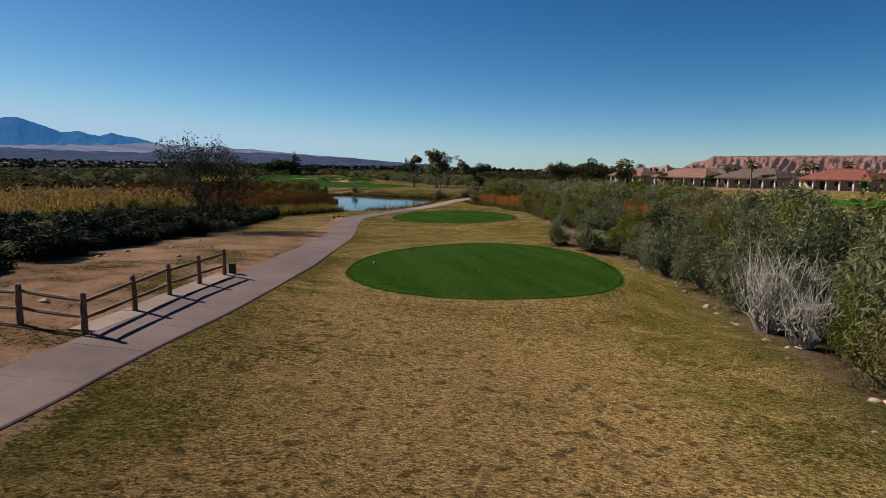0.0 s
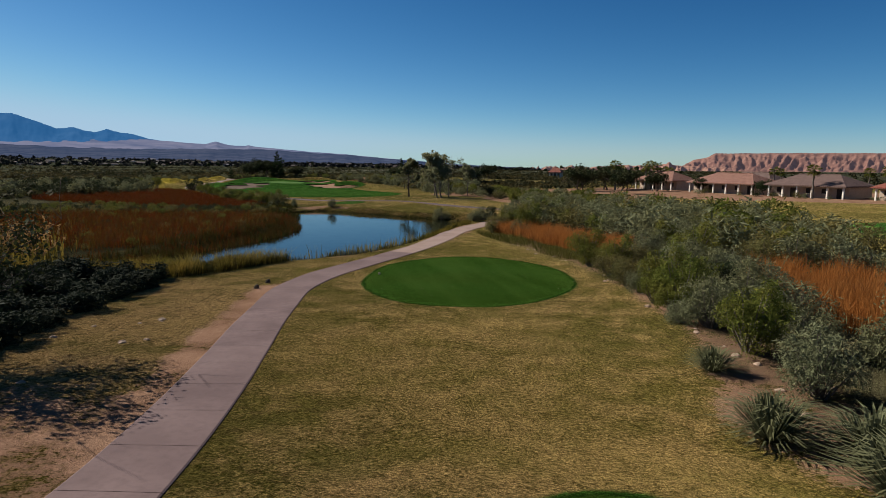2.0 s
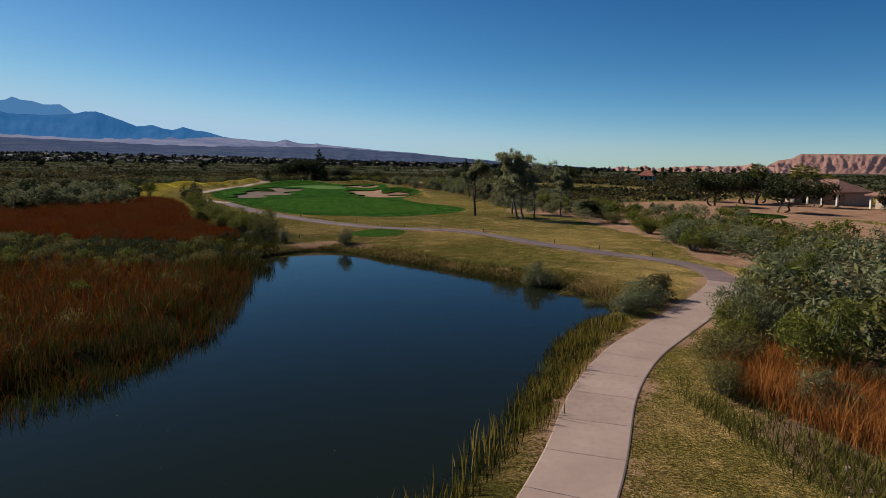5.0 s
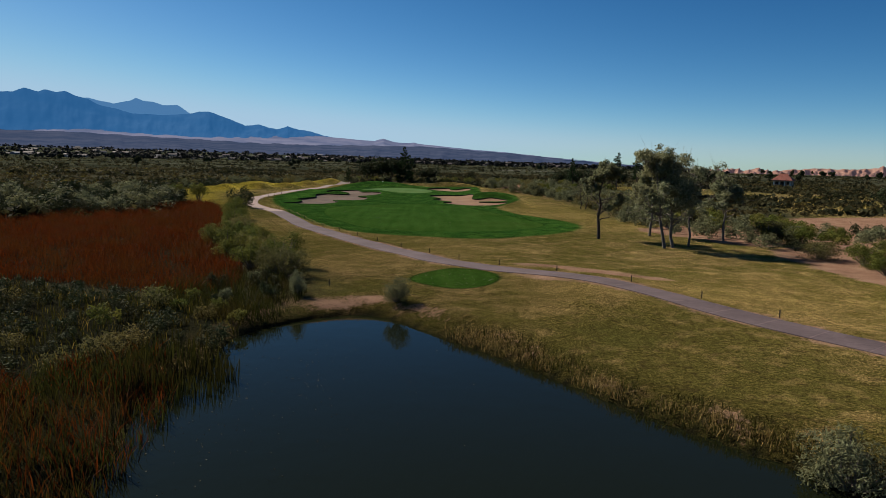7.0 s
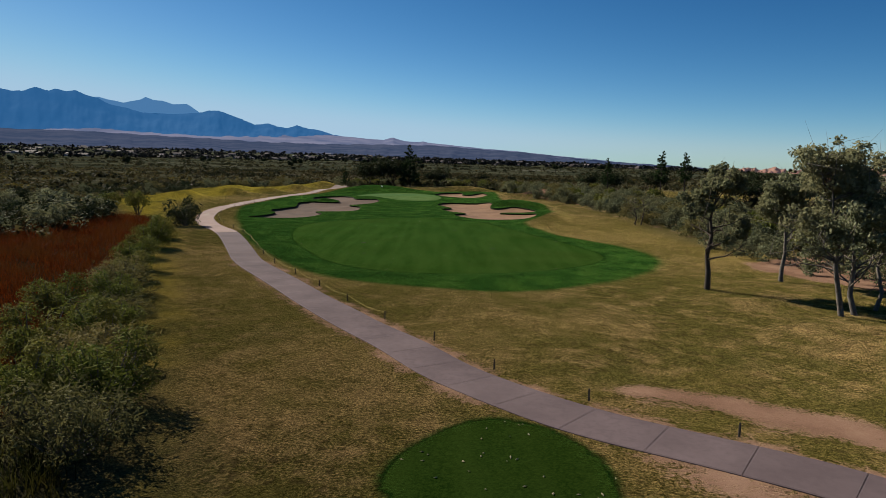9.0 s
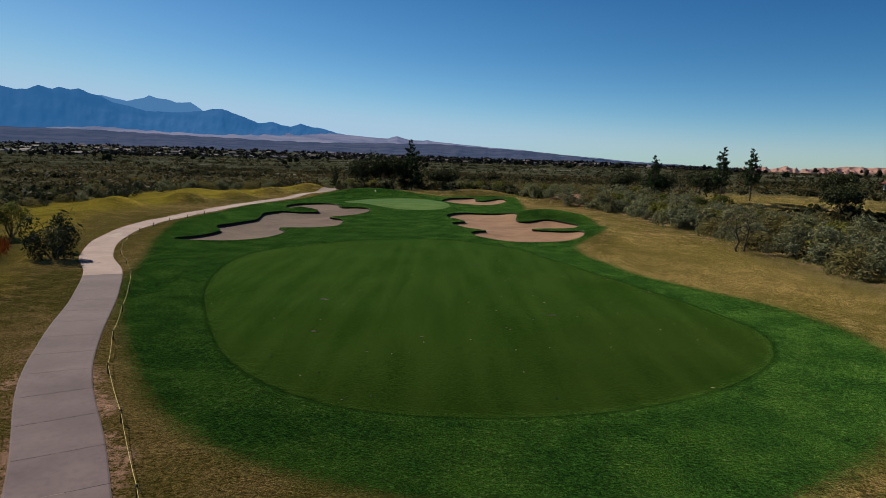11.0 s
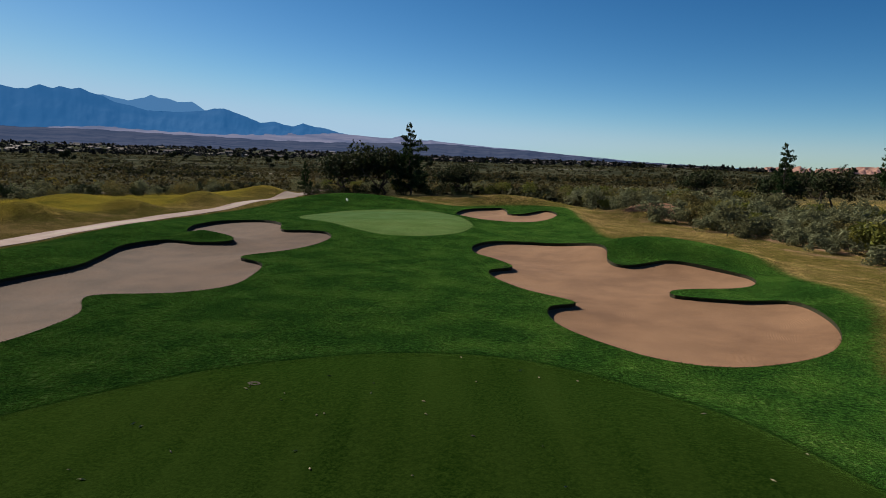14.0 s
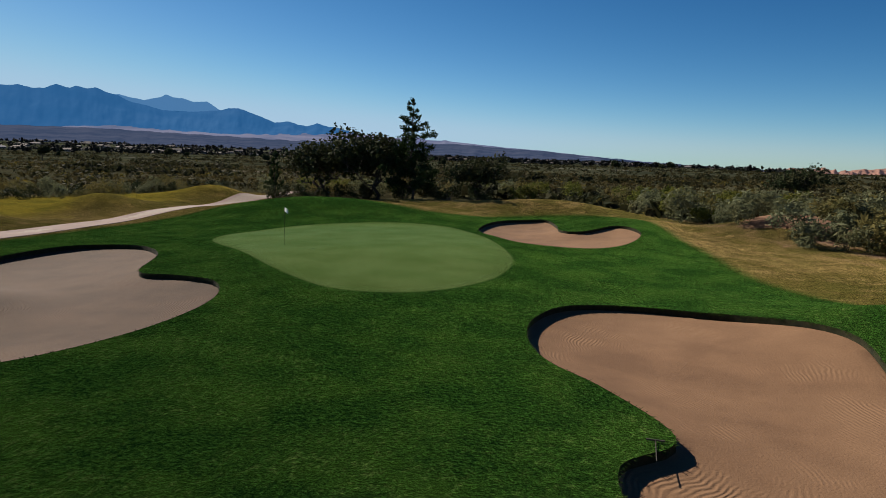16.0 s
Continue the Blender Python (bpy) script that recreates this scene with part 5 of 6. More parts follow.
for x, y, k, s, z in ((-0.5, 113.8, 0, 0.85, 0.75), (4.4, 104.6, 0, 0.85, 0.72), (5.4, 106.0, 4, 0.62, 0.66), (3.2, 103.2, 3, 0.8, 0.75), (2.2, 108.6, 1, 0.5, 0.4), (1.0, 111.4, 1, 0.5, 0.38), (-17.3, 128.4, 0, 0.5, 0.55), (7.0, 91.0, 0, 0.7, 0.6),
                      (7.4, 99.0, 0, 1.1, 1.15), (5.2, 94.8, 1, 0.75, 0.8), (9.6, 101.6, 1, 1.15, 1.2), (11.2, 105.0, 0, 1.25, 1.3), (13.4, 109.2, 2, 1.1, 1.1), (15.8, 113.2, 0, 1.1, 1.0), (8.2, 94.6, 2, 1.1, 1.25), (6.2, 97.0, 2, 0.7, 0.9), (4.4, 92.4, 1, 0.55, 0.6), (10.7, 80.5, 4, 0.62, 0.6), (10.2, 66.6, 4, 0.62, 0.62), (-23.0, 128.4, 0, 0.35, 0.6), (-59.8, 183.6, 4, 0.9, 0.9)):
    put_copy(SAGE[k], x, y, rng.uniform(0, 6.28), s, z)
back = scatter(np.random.RandomState(10), BUSH_STRIP, 2.1, 14000, 270)
back = back[(np.hypot(back[:, 0] + 28, back[:, 1] - 260) > 2.6)]
shrub_stuff("brush", "rounded saltbush along the edge of the lawn", back, (0, 3, 0, 3, 1, 0, 2), 0.75, 1.4, 64, 0.95)
back2 = scatter(np.random.RandomState(11), spline([(-82, 277), (-66, 272), (-52, 279), (-40, 284), (-32, 270), (-26, 274), (-36, 296), (-66, 296), (-84, 290)], step=2), 2.3, 2500, 90)
shrub_stuff("brush", "mixed brush behind the green", back2, (0, 4, 2, 1), 0.8, 1.2, 65)
trees_foot = scatter(np.random.RandomState(12), spline([(2, 170), (-1, 178), (-5, 188), (2, 196), (12, 186), (14, 172), (8, 166)], step=2), 2.4, 1500, 45)
shrub_stuff("brush", "grey-green brush behind the cottonwoods", trees_foot, (0, 3, 3, 2), 0.7, 1.1, 66, 0.7)


def pampas(seed):
    rg = np.random.RandomState(seed)
    root = new("pampas_grass")
    tagged(root, "arching grey-green pampas grass clump", "grass", "clumps beside the tee")
    n = 420
    a, e = rg.uniform(0, 6.28, n), rg.uniform(0.35, 1.5, n)
    ln = rg.uniform(1.1, 1.9, n)
    d = np.stack([np.cos(a) * np.cos(e), np.sin(a) * np.cos(e), np.sin(e)], 1)
    b = d * 0.12 * np.array([1, 1, 0])
    side = np.stack([-np.sin(a), np.cos(a), np.zeros(n)], 1) * 0.022
    m = b + d * ln[:, None] * 0.6
    t = b + d * ln[:, None] * np.array([1.05, 1.05, 0.62])
    t[:, 2] = np.maximum(t[:, 2], 0.05)
    v = np.stack([b - side, b + side, m - side, m + side, t], 1).reshape(-1, 3)
    i = np.arange(n)[:, None] * 5
    link_mesh("tuft", v, (i + np.array([[0, 1, 3, 2]])).tolist() + (i + np.array([[2, 3, 4]])).tolist(), MAT_LEAF_SAGE, root)
    return root


pamp = pampas(1)
pamp.matrix_basis = spot(8.0, 44.4)[0]
pamp.scale = (1.1, 1.1, 1.1)
put_copy(pamp, 9.3, 41.2, 1, 1.3)
put_copy(pamp, 8.7, 49.8, 2, 0.8)
put_copy(pamp, 10.0, 43.4, 3, 1.1)


def dead_bush(seed, tall, n):
    rg = np.random.RandomState(seed)
    root = new("dead_shrub")
    tagged(root, "leafless pale grey dead shrub", "shrub")
    w = Pile()
    for i in range(n):
        a, o = rg.uniform(0, 6.28), rg.uniform(0.15, 1.0)
        tip = np.array([math.cos(a) * o * 1.3, math.sin(a) * o * 1.3, tall * rg.uniform(0.6, 1.05)])
        pts = bend(rg, (math.cos(a) * 0.3 * o, math.sin(a) * 0.3 * o, -0.05), tip, 5, 0.25)
        w.add(tube(pts, [0.03, 0.025, 0.018, 0.012, 0.005], 4))
        for j in (2, 3):
            for _ in range(2):
                w.add(tube(bend(rg, pts[j], pts[j] + rg.normal(size=3) * 0.35 + np.array([0, 0, 0.4]), 3), [0.012, 0.008, 0.003], 3))
    w.mesh("trunk", MAT_BARK_PALE, root)
    return root


dead = dead_bush(5, 2.3, 60)
dead.matrix_basis = spot(11.2, 22.2)[0]
dead.scale = (1.0, 1.0, 1.2)
put_copy(dead, 11.4, 20.2, 2, 0.85)
put_copy(dead, 13.5, 24.0, 4, 0.9)

# ---- reeds ----
reed_bed("reed_bed", "rust red dry reeds standing thick beside the pond", RUST_1, 56, 0.9, 0.026, MAT_REED_RUST, 21, 0.9)
reed_bed("reed_bed", "rust brown reeds with green stems at the water", RUST_2, 38, 1.0, 0.026, MAT_REED_RUST, 22, 0.9)
reed_bed("reed_bed", "rust brown reeds among the green at the waterline", GREEN_1, 26, 0.8, 0.026, MAT_REED_RUST, 36, 0.9)
reed_bed("reed_bed", "dull green reeds mixed through the rust", RUST_2, 14, 0.9, 0.026, MAT_REED_GREEN, 33, 0.9)
reed_bed("reed_bed", "golden tips standing over the rust reeds", RUST_2, 4, 1.1, 0.016, MAT_REED_GOLD, 37, 0.9)
reed_bed("reed_bed", "green and yellow reeds along the waterline", GREEN_1, 70, 0.8, 0.026, MAT_REED_GREEN, 23, 0.6)
reed_bed("reed_bed", "short green reeds in the shallows", spline([(-22, 113), (-19.4, 115), (-20.2, 117.6), (-23.5, 118)], step=1), 50, 1.1, 0.035, MAT_REED_GREEN, 24)
reed_bed("reed_bed", "dark green marsh growth behind the dam", GREEN_2, 14, 0.6, 0.04, MAT_REED_GREEN, 32, 0.6)
reed_bed("reed_bed", "golden reeds on the near bank", spline([(-27, 65), (-20, 65.4), (-16.6, 66.4), (-14.2, 69), (-12.4, 71.8), (-11.2, 74.4), (-13.2, 73.6), (-17.6, 71), (-22, 68.6), (-27, 70)], step=1), 170, 1.15, 0.022, MAT_REED_GOLD, 25, 0.8)
reed_bed("reed_bed", "dull green undergrowth below the golden reeds", spline([(-27, 65), (-20, 65.4), (-16.6, 66.4), (-14.2, 69), (-12.4, 71.8), (-11.2, 74.4), (-13.2, 73.6), (-17.6, 71), (-22, 68.6), (-27, 70)], step=1), 190, 0.75, 0.03, MAT_REED_GREEN, 46, 0.9)
reed_bed("reed_bed", "low green and straw grass on the pond edge", spline([(-14.6, 71.4), (-9, 75.6), (-6, 78.8), (-3.4, 85), (-0.9, 93), (1.0, 101), (0.2, 102), (-1.9, 94), (-4.3, 86.4), (-7, 80.4), (-9.6, 77.4), (-14.2, 73.8)], step=1), 70, 0.5, 0.03, MAT_REED_GREEN, 26, 0.5)
reed_bed("reed_bed", "golden tips along the near shore", spline([(-14.6, 71.6), (-9, 75.8), (-6, 79), (-3.6, 85), (-1.6, 91), (-2.4, 92), (-4.4, 86.4), (-7, 80.6), (-9.6, 77.4), (-14.2, 73.6)], step=1), 26, 0.95, 0.035, MAT_REED_GOLD, 41)
reed_bed("reed_bed", "olive and gold growth between the pond and the path", spline([(-2.6, 90.2), (-1.8, 94.2), (0.1, 101.0), (2.0, 102.6), (2.9, 101.4), (1.2, 97.4), (-0.4, 92.8), (-1.6, 88.8)], step=1), 90, 0.55, 0.03, MAT_REED_GOLD, 38, 0.7)
reed_bed("reed_bed", "low dull green growth between the pond and the path", spline([(-2.8, 89.6), (-2.0, 94.4), (0.0, 101.4), (2.2, 103.0), (2.6, 101.0), (0.7, 97.0), (-0.9, 92.4)], step=1), 90, 0.5, 0.03, MAT_REED_GREEN, 39, 0.7)
reed_bed("reed_bed", "straw and brown bank grass", spline([(3.4, 104.8), (4.6, 106), (3.8, 110), (2.2, 113.6), (-1.2, 116), (-5, 118.6), (-8.6, 122), (-13.4, 125.8), (-13.9, 123.8),
                                                    (-9.3, 120), (-5.6, 116.8), (-1.9, 114.2), (1.1, 112), (2.6, 108.6)], step=1), 60, 0.32, 0.026, MAT_REED_GREEN, 27, 1.0)
reed_bed("reed_bed", "golden brown dry growth along the bank", spline([(3.6, 105.6), (4.3, 107), (3.4, 110.6), (1.8, 113.6), (-1.4, 115.6), (-5.2, 118.2), (-8.8, 121.6), (-13.5, 125.2), (-13.7, 124.4), (-9.1, 120.7), (-5.4, 117.4), (-1.6, 114.9), (1.5, 112.4), (2.9, 109)], step=1), 110, 0.34, 0.024, MAT_TUFT_STRAW, 40, 1.0)
reed_bed("reed_bed", "orange dry reeds beside the tee", spline([(4.4, 93.4), (6.4, 89.2), (7.8, 85), (9.8, 80.2), (12, 76.6), (16.6, 80.6), (14.4, 85.6), (11.4, 90.4), (9.2, 95.6), (6, 95.6)], step=1), 190, 1.25, 0.024, MAT_REED_ORANGE, 28, 0.7)
reed_bed("reed_bed", "olive grass in front of the orange reeds", spline([(2.9, 91.6), (6.2, 81.2), (8, 75.4), (9.6, 75.8), (8.6, 81), (6.6, 87.6), (4.2, 92.8)], step=1), 120, 0.5, 0.024, MAT_TUFT_OLIVE, 42, 0.9)
reed_bed("reed_bed", "orange dry reeds among the brush", ORANGE_BED, 80, 1.6, 0.024, MAT_REED_ORANGE, 29, 0.6)
reed_bed("reed_bed", "dark green growth at the foot of the hedge", spline([(-22.4, 123), (-22.6, 128.4), (-25.4, 132.2), (-30, 134), (-31, 126.6), (-27, 123)], step=1), 70, 0.75, 0.03, MAT_REED_GREEN, 43, 0.8)
reed_bed("reed_bed", "golden clumps through the sage brush", GREEN_2, 7, 0.6, 0.02, MAT_REED_GOLD, 44, 0.9)
gold_bed, tops = reed_bed("reed_bed", "tall tan reeds with feathery plumes", spline([(-31, 24), (-30, 50), (-29, 66), (-26, 68), (-30, 78), (-46, 80), (-56, 62), (-48, 44), (-42, 24)], step=2), 10, 2.3, 0.06, MAT_REED_GOLD, 30)
pr = np.random.RandomState(2)
sel = tops[pr.rand(len(tops)) < 0.4]
tagged(link_mesh("reed_plumes", *quads_cloud(pr, sel, np.full(len(sel), 0.12), len(sel) * 3, 0.14, 3.0), MAT_PLUME_TAN), "tan seed plumes over the reeds", "reeds", kind="stuff")
reed_bed("reed_bed", "rust reeds behind the brush", spline([(-31, 20), (-31, 44), (-38, 42), (-50, 44), (-70, 50), (-70, 90), (-100, 90), (-100, 20), (-60, 10)], step=2), 7, 2.2, 0.08, MAT_REED_RUST, 31, 0.5)

# ---- trees ----
t = limb_tree(1, 8.6, 2.6, 0.2, 9500, 0.14, MAT_LEAF_TREE, MAT_BARK_DARK, "slender grey-green cottonwood on the dry lawn", "cottonwood", 0.05, crown_base=0.28, forks=17, sway=0.04, clump=0.165)
t.matrix_basis = spot(-7.3, 164.2)[0]
t = limb_tree(2, 10.6, 3.0, 0.16, 19000, 0.135, MAT_LEAF_TREE, MAT_BARK, "tall twin-stemmed cottonwood with thin bare tips", "cottonwood", 0.12, crown_base=0.22, stems=2, forks=24, sway=0.05, clump=0.165)
t.matrix_basis = spot(-1.0, 158.8)[0] @ Matrix.Rotation(radians(-7), 4, "Y")
t = limb_tree(3, 9.8, 3.2, 0.12, 900, 0.13, MAT_LEAF_TREE, MAT_BARK, "nearly bare pale cottonwood beside the leafy one", "cottonwood", 0.6, crown_base=0.35, stems=1, forks=15)
t.matrix_basis = spot(0.9, 160.6)[0]
t = limb_tree(4, 6.8, 2.8, 0.15, 6500, 0.14, MAT_LEAF_TREE, MAT_BARK, "young cottonwood with a thin pale trunk", "cottonwood", 0.1, crown_base=0.42, forks=13, sway=0.05, clump=0.17)
t.matrix_basis = spot(5.0, 167.0)[0]
put_copy(t, -2.0, 169.0, 2.0, 1.05, 1.15)
t = limb_tree(5, 6.0, 3.8, 0.15, 7000, 0.11, MAT_LEAF_DARK, MAT_BARK_DARK, "thin dark mesquite leaning over the bank", "mesquite_tree", 0.2, crown_base=0.2, stems=3, forks=13)
t.matrix_basis = spot(-17.6, 49.0)[0]
dead_t = limb_tree(6, 4.4, 2.6, 0.10, 260, 0.12, MAT_LEAF_OLIVE, MAT_BARK_DARK, "thin bare mesquite at the lawn edge", "mesquite_tree", 0.4, 0.2, stems=2, forks=9)
dead_t.matrix_basis = spot(-10.2, 206.2)[0]
t = limb_tree(7, 6.4, 3.2, 0.10, 2600, 0.13, MAT_LEAF_GREEN, MAT_BARK, "tall feathery tamarisk above the brush", "tamarisk_tree", 0.15, 0.2, stems=3, forks=10)
t.matrix_basis = spot(14.6, 17.5)[0]
mesq = limb_tree(8, 5.2, 4.4, 0.22, 3600, 0.29, MAT_LEAF_DARK, MAT_BARK_DARK, "dense dark mesquite tree with a spreading crown", "mesquite_tree", 0.0, 0.3, stems=2, forks=10, clump=0.22)
mesq.matrix_basis = spot(35.5, 197)[0]
for x, y, s in ((42.5, 184, 0.9), (44, 208, 1.05), (50, 214, 1.0), (38, 214, 0.9), (55, 200, 0.8), (66, 196, 0.6), (74, 181, 0.55), (-71, 271, 1.05), (-66, 274, 1.15), (-54.5, 272, 0.75), (-14, 268, 0.75), (10, 250, 0.8), (-4, 286, 0.9), (16, 276, 0.9),
                (-20, 300, 0.8), (60, 226, 0.8), (86, 186, 0.5)):
    put_copy(mesq, x, y, rng.uniform(0, 6.28), s)
pine = pine_tree(3, 9.9, 3.1, 6200, "dark upright pine behind the green")
pine.matrix_basis = spot(-60.8, 271)[0]
thin_pine = pine_tree(5, 9.2, 2.3, 2600, "slim pine with a bare lower trunk on the next lawn", low=0.34)
thin_pine.matrix_basis = spot(-14.8, 263)[0]
thin_pine.scale = (0.8, 0.8, 0.86)
for x, y, s in ((-4.1, 263.5, 0.97), (0.6, 264.6, 0.93)):
    put_copy(thin_pine, x, y, rng.uniform(0, 6.28), s * 0.95, s)
put_copy(pine, -79.5, 276, 1, 0.35, 0.5)
palm = fan_palm(1, 6.2)
palm.matrix_basis = spot(57.5, 216)[0]
for x, y, s in ((59.4, 219, 1.1), (61, 216.5, 1.05), (66.4, 221, 0.85), (78.7, 168.5, 1.0), (92.5, 165, 0.95), (98, 160, 0.95), (46.4, 206, 1.1), (70, 236, 0.9), (56, 235, 0.9), (86, 200, 0.9), (90, 204, 0.85), (102, 186, 0.9), (64, 250, 0.8)):
    put_copy(palm, x, y, rng.uniform(0, 6.28), s)
# a line of distant crowns across the valley floor
tg = np.random.RandomState(15)
far_tree = limb_tree(18, 5.0, 4.2, 0.22, 420, 0.8, MAT_LEAF_DARK, MAT_BARK_DARK, "dark round tree crown far across the flats", "mesquite_tree", 0.0, 0.3, stems=1, forks=3, clump=0.32)
far_tree.matrix_basis = spot(-210, 620)[0]
for i in range(70):
    b, d = radians(tg.uniform(-46, 18)), tg.uniform(420, 950)
    put_copy(far_tree, d * math.sin(b), d * math.cos(b), tg.uniform(0, 6.28), tg.uniform(0.45, 0.95), tg.uniform(0.5, 1.1))


# ---- scrub far and wide: joined, too many to count ----
def scrub_field(name, label, pts, lo, hi, mat, seed, per=34):
    rg = np.random.RandomState(seed)
    temps = []
    for k in range(5):
        c = np.stack([rg.normal(scale=0.42, size=7), rg.normal(scale=0.42, size=7), rg.uniform(0.25, 0.75, 7)], 1)
        v, _ = quads_cloud(rg, c, rg.uniform(0.25, 0.45, 7), per, 0.48, 1.4, 0.5, 0.85)
        v[:, 2] = np.maximum(v[:, 2], 0)
        temps.append(v)
    z = ground_at(pts[:, 0], pts[:, 1])
    out = []
    for (x, y), g in zip(pts, z):
        s, a = rg.uniform(lo, hi), rg.uniform(0, 6.28)
        v = temps[rg.randint(5)]
        c, sn = math.cos(a) * s, math.sin(a) * s
        out.append(np.stack([v[:, 0] * c - v[:, 1] * sn + x, v[:, 0] * sn + v[:, 1] * c + y, v[:, 2] * s * rg.uniform(0.7, 1.1) + g - 0.05], 1))
    v = np.vstack(out)
    return tagged(link_mesh(name, v, np.arange(len(v)).reshape(-1, 4), mat), label, "scrub", kind="stuff")


def fan_points(seed, n, b0, b1, d0, d1, ox=-20.0, oy=120.0, power=1.0):
    rg = np.random.RandomState(seed)
    b = np.radians(rg.uniform(b0, b1, n))
    d = d0 + (d1 - d0) * rg.rand(n) ** power
    return np.stack([ox + d * np.sin(b), oy + d * np.cos(b)], 1)


def open_ground(p):
    """Drops points that would stand on lawn, sand, water or path."""
    bad = np.zeros(len(p), bool)
    for line in (SURROUND, GOLD, GOLD_2, SAND_WASH, WASH_2, HOUSE_YARD, OTHER_LAWN, POND, HOLE_LAWN, DUNE, NEXT_LAWN, BARE_3):
        bad |= signed(p[:, 0], p[:, 1], line, 3.0) < 1.0
    return p[~bad]


HOLE_LAWN = spline([(-18, -20), (-18, 60), (-10, 74), (-4, 90), (4, 110), (-2, 118), (-20, 130), (-42, 155), (-60, 180), (-78, 200), (-84, 270), (-62, 276), (-40, 272), (-28, 258), (-16, 240), (-9, 206), (-2, 186), (2, 172), (12, 158),
                    (14, 120), (8, 100), (6, 90), (11, 70), (11, -20)], step=3)
# the river flats: low scrub in drifts of colour, with bands of taller thicket
flats = open_ground(np.vstack([fan_points(1, 12000, -82, 34, 60, 330, power=0.8), fan_points(2, 11000, -82, 34, 300, 950, power=0.8)]))
drift = lumps(flats[:, 0] * 0.45, flats[:, 1], 44, 51) + 0.6 * lumps(flats[:, 0] * 0.6, flats[:, 1], 17, 52)
hue = lumps(flats[:, 0] * 0.5, flats[:, 1], 36, 53) + 0.5 * np.random.RandomState(54).normal(size=len(flats))
tall_drift = drift > 0.62
scrub_field("desert_scrub", "dark green thickets in bands on the river flats", flats[tall_drift], 1.1, 2.1, MAT_LEAF_FAR, 3, 20)
scrub_field("desert_scrub", "low olive and brown desert scrub", flats[~tall_drift & (hue < 0.25)], 0.6, 1.2, MAT_LEAF_LOW, 1, 12)
scrub_field("desert_scrub", "low dark green desert scrub", flats[~tall_drift & (hue >= 0.25) & (hue < 0.85)], 0.6, 1.3, MAT_LEAF_FAR, 2, 12)
scrub_field("desert_scrub", "yellowing rabbitbrush on the flats", flats[~tall_drift & (hue >= 0.85)], 0.5, 1.1, MAT_LEAF_YELLOW, 7, 12)
scrub_field("desert_scrub", "scrub behind the houses and hills", open_ground(fan_points(4, 900, 15, 60, 150, 700)), 1.0, 2.0, MAT_LEAF_FAR, 4, 20)
scrub_field("desert_scrub", "brush on the far left flats", open_ground(fan_points(5, 2200, -110, -40, 20, 220, -30, 60)), 0.8, 1.5, MAT_LEAF_LOW, 5, 26)


# ---- turf seen close: short tufts on the dormant lawn ----
def tuft_field(name, label, line, n, tall, width, mat, seed):
    rg = np.random.RandomState(seed)
    lo, hi = line.min(0), line.max(0)
    c = rg.uniform(lo, hi, (n, 2))
    keep = inside(c[:, 0], c[:, 1], line) & (lumps(c[:, 0], c[:, 1], 3.0, seed) + rg.uniform(-0.9, 0.9, n) > 0)
    for l in (TEE_1, TEE_2, TEE_3, SURROUND, POND):
        keep &= signed(c[:, 0], c[:, 1], l, 1.0) > 0.25
    d = dist_line(c[:, 0], c[:, 1], PATH, False)[0]
    c = c[keep & (d > 1.15)]
    v, f, _ = blades(rg, c, tall, width, 1.1, 3, 0.035)
    return tagged(link_mesh(name, v, f, mat), label, "grass", kind="stuff")


NEAR_LAWN = spline([(-6, 4), (-5.5, 26), (-5.6, 44), (-7, 60), (-4, 76), (2, 86), (6, 77), (8, 68), (8.4, 56), (7.4, 50), (6, 45), (9, 36), (9.8, 28), (9, 18), (8.6, 4)], step=2)
FAR_LAWN = spline([(4, 118), (-4, 121), (-16, 129), (-28, 141), (-46, 164), (-56, 178), (-44, 164), (-30, 158), (-16, 157), (-8, 166), (0, 155), (8, 140), (10, 126)], step=2)
tuft_field("lawn_tufts", "straw tufts standing out of the dormant lawn", NEAR_LAWN, 22000, 0.06, 0.025, MAT_TUFT_STRAW, 41)
tuft_field("lawn_tufts", "olive tufts in the dormant lawn", NEAR_LAWN, 7000, 0.05, 0.025, MAT_TUFT_OLIVE, 42)
tuft_field("lawn_tufts", "straw tufts on the lawn round the pond", FAR_LAWN, 9000, 0.06, 0.03, MAT_TUFT_OLIVE, 43)

# ---- built things ----
def box(cx, cy, cz, sx, sy, sz, bev=0.0):
    """A box as vertices and faces; bev chamfers the upright edges."""
    hx, hy, hz = sx / 2, sy / 2, sz / 2
    if bev <= 0:
        ring = [(-hx, -hy), (hx, -hy), (hx, hy), (-hx, hy)]
    else:
        ring = [(-hx + bev, -hy), (hx - bev, -hy), (hx, -hy + bev), (hx, hy - bev), (hx - bev, hy), (-hx + bev, hy), (-hx, hy - bev), (-hx, -hy + bev)]
    n = len(ring)
    v = [(cx + a, cy + b, cz - hz) for a, b in ring] + [(cx + a, cy + b, cz + hz) for a, b in ring]
    f = [tuple(range(n))[::-1], tuple(range(n, 2 * n))] + [(i, (i + 1) % n, (i + 1) % n + n, i + n) for i in range(n)]
    return v, f


def at_ground(x, y):
    return float(ground_at(np.array([x]), np.array([y]))[0])


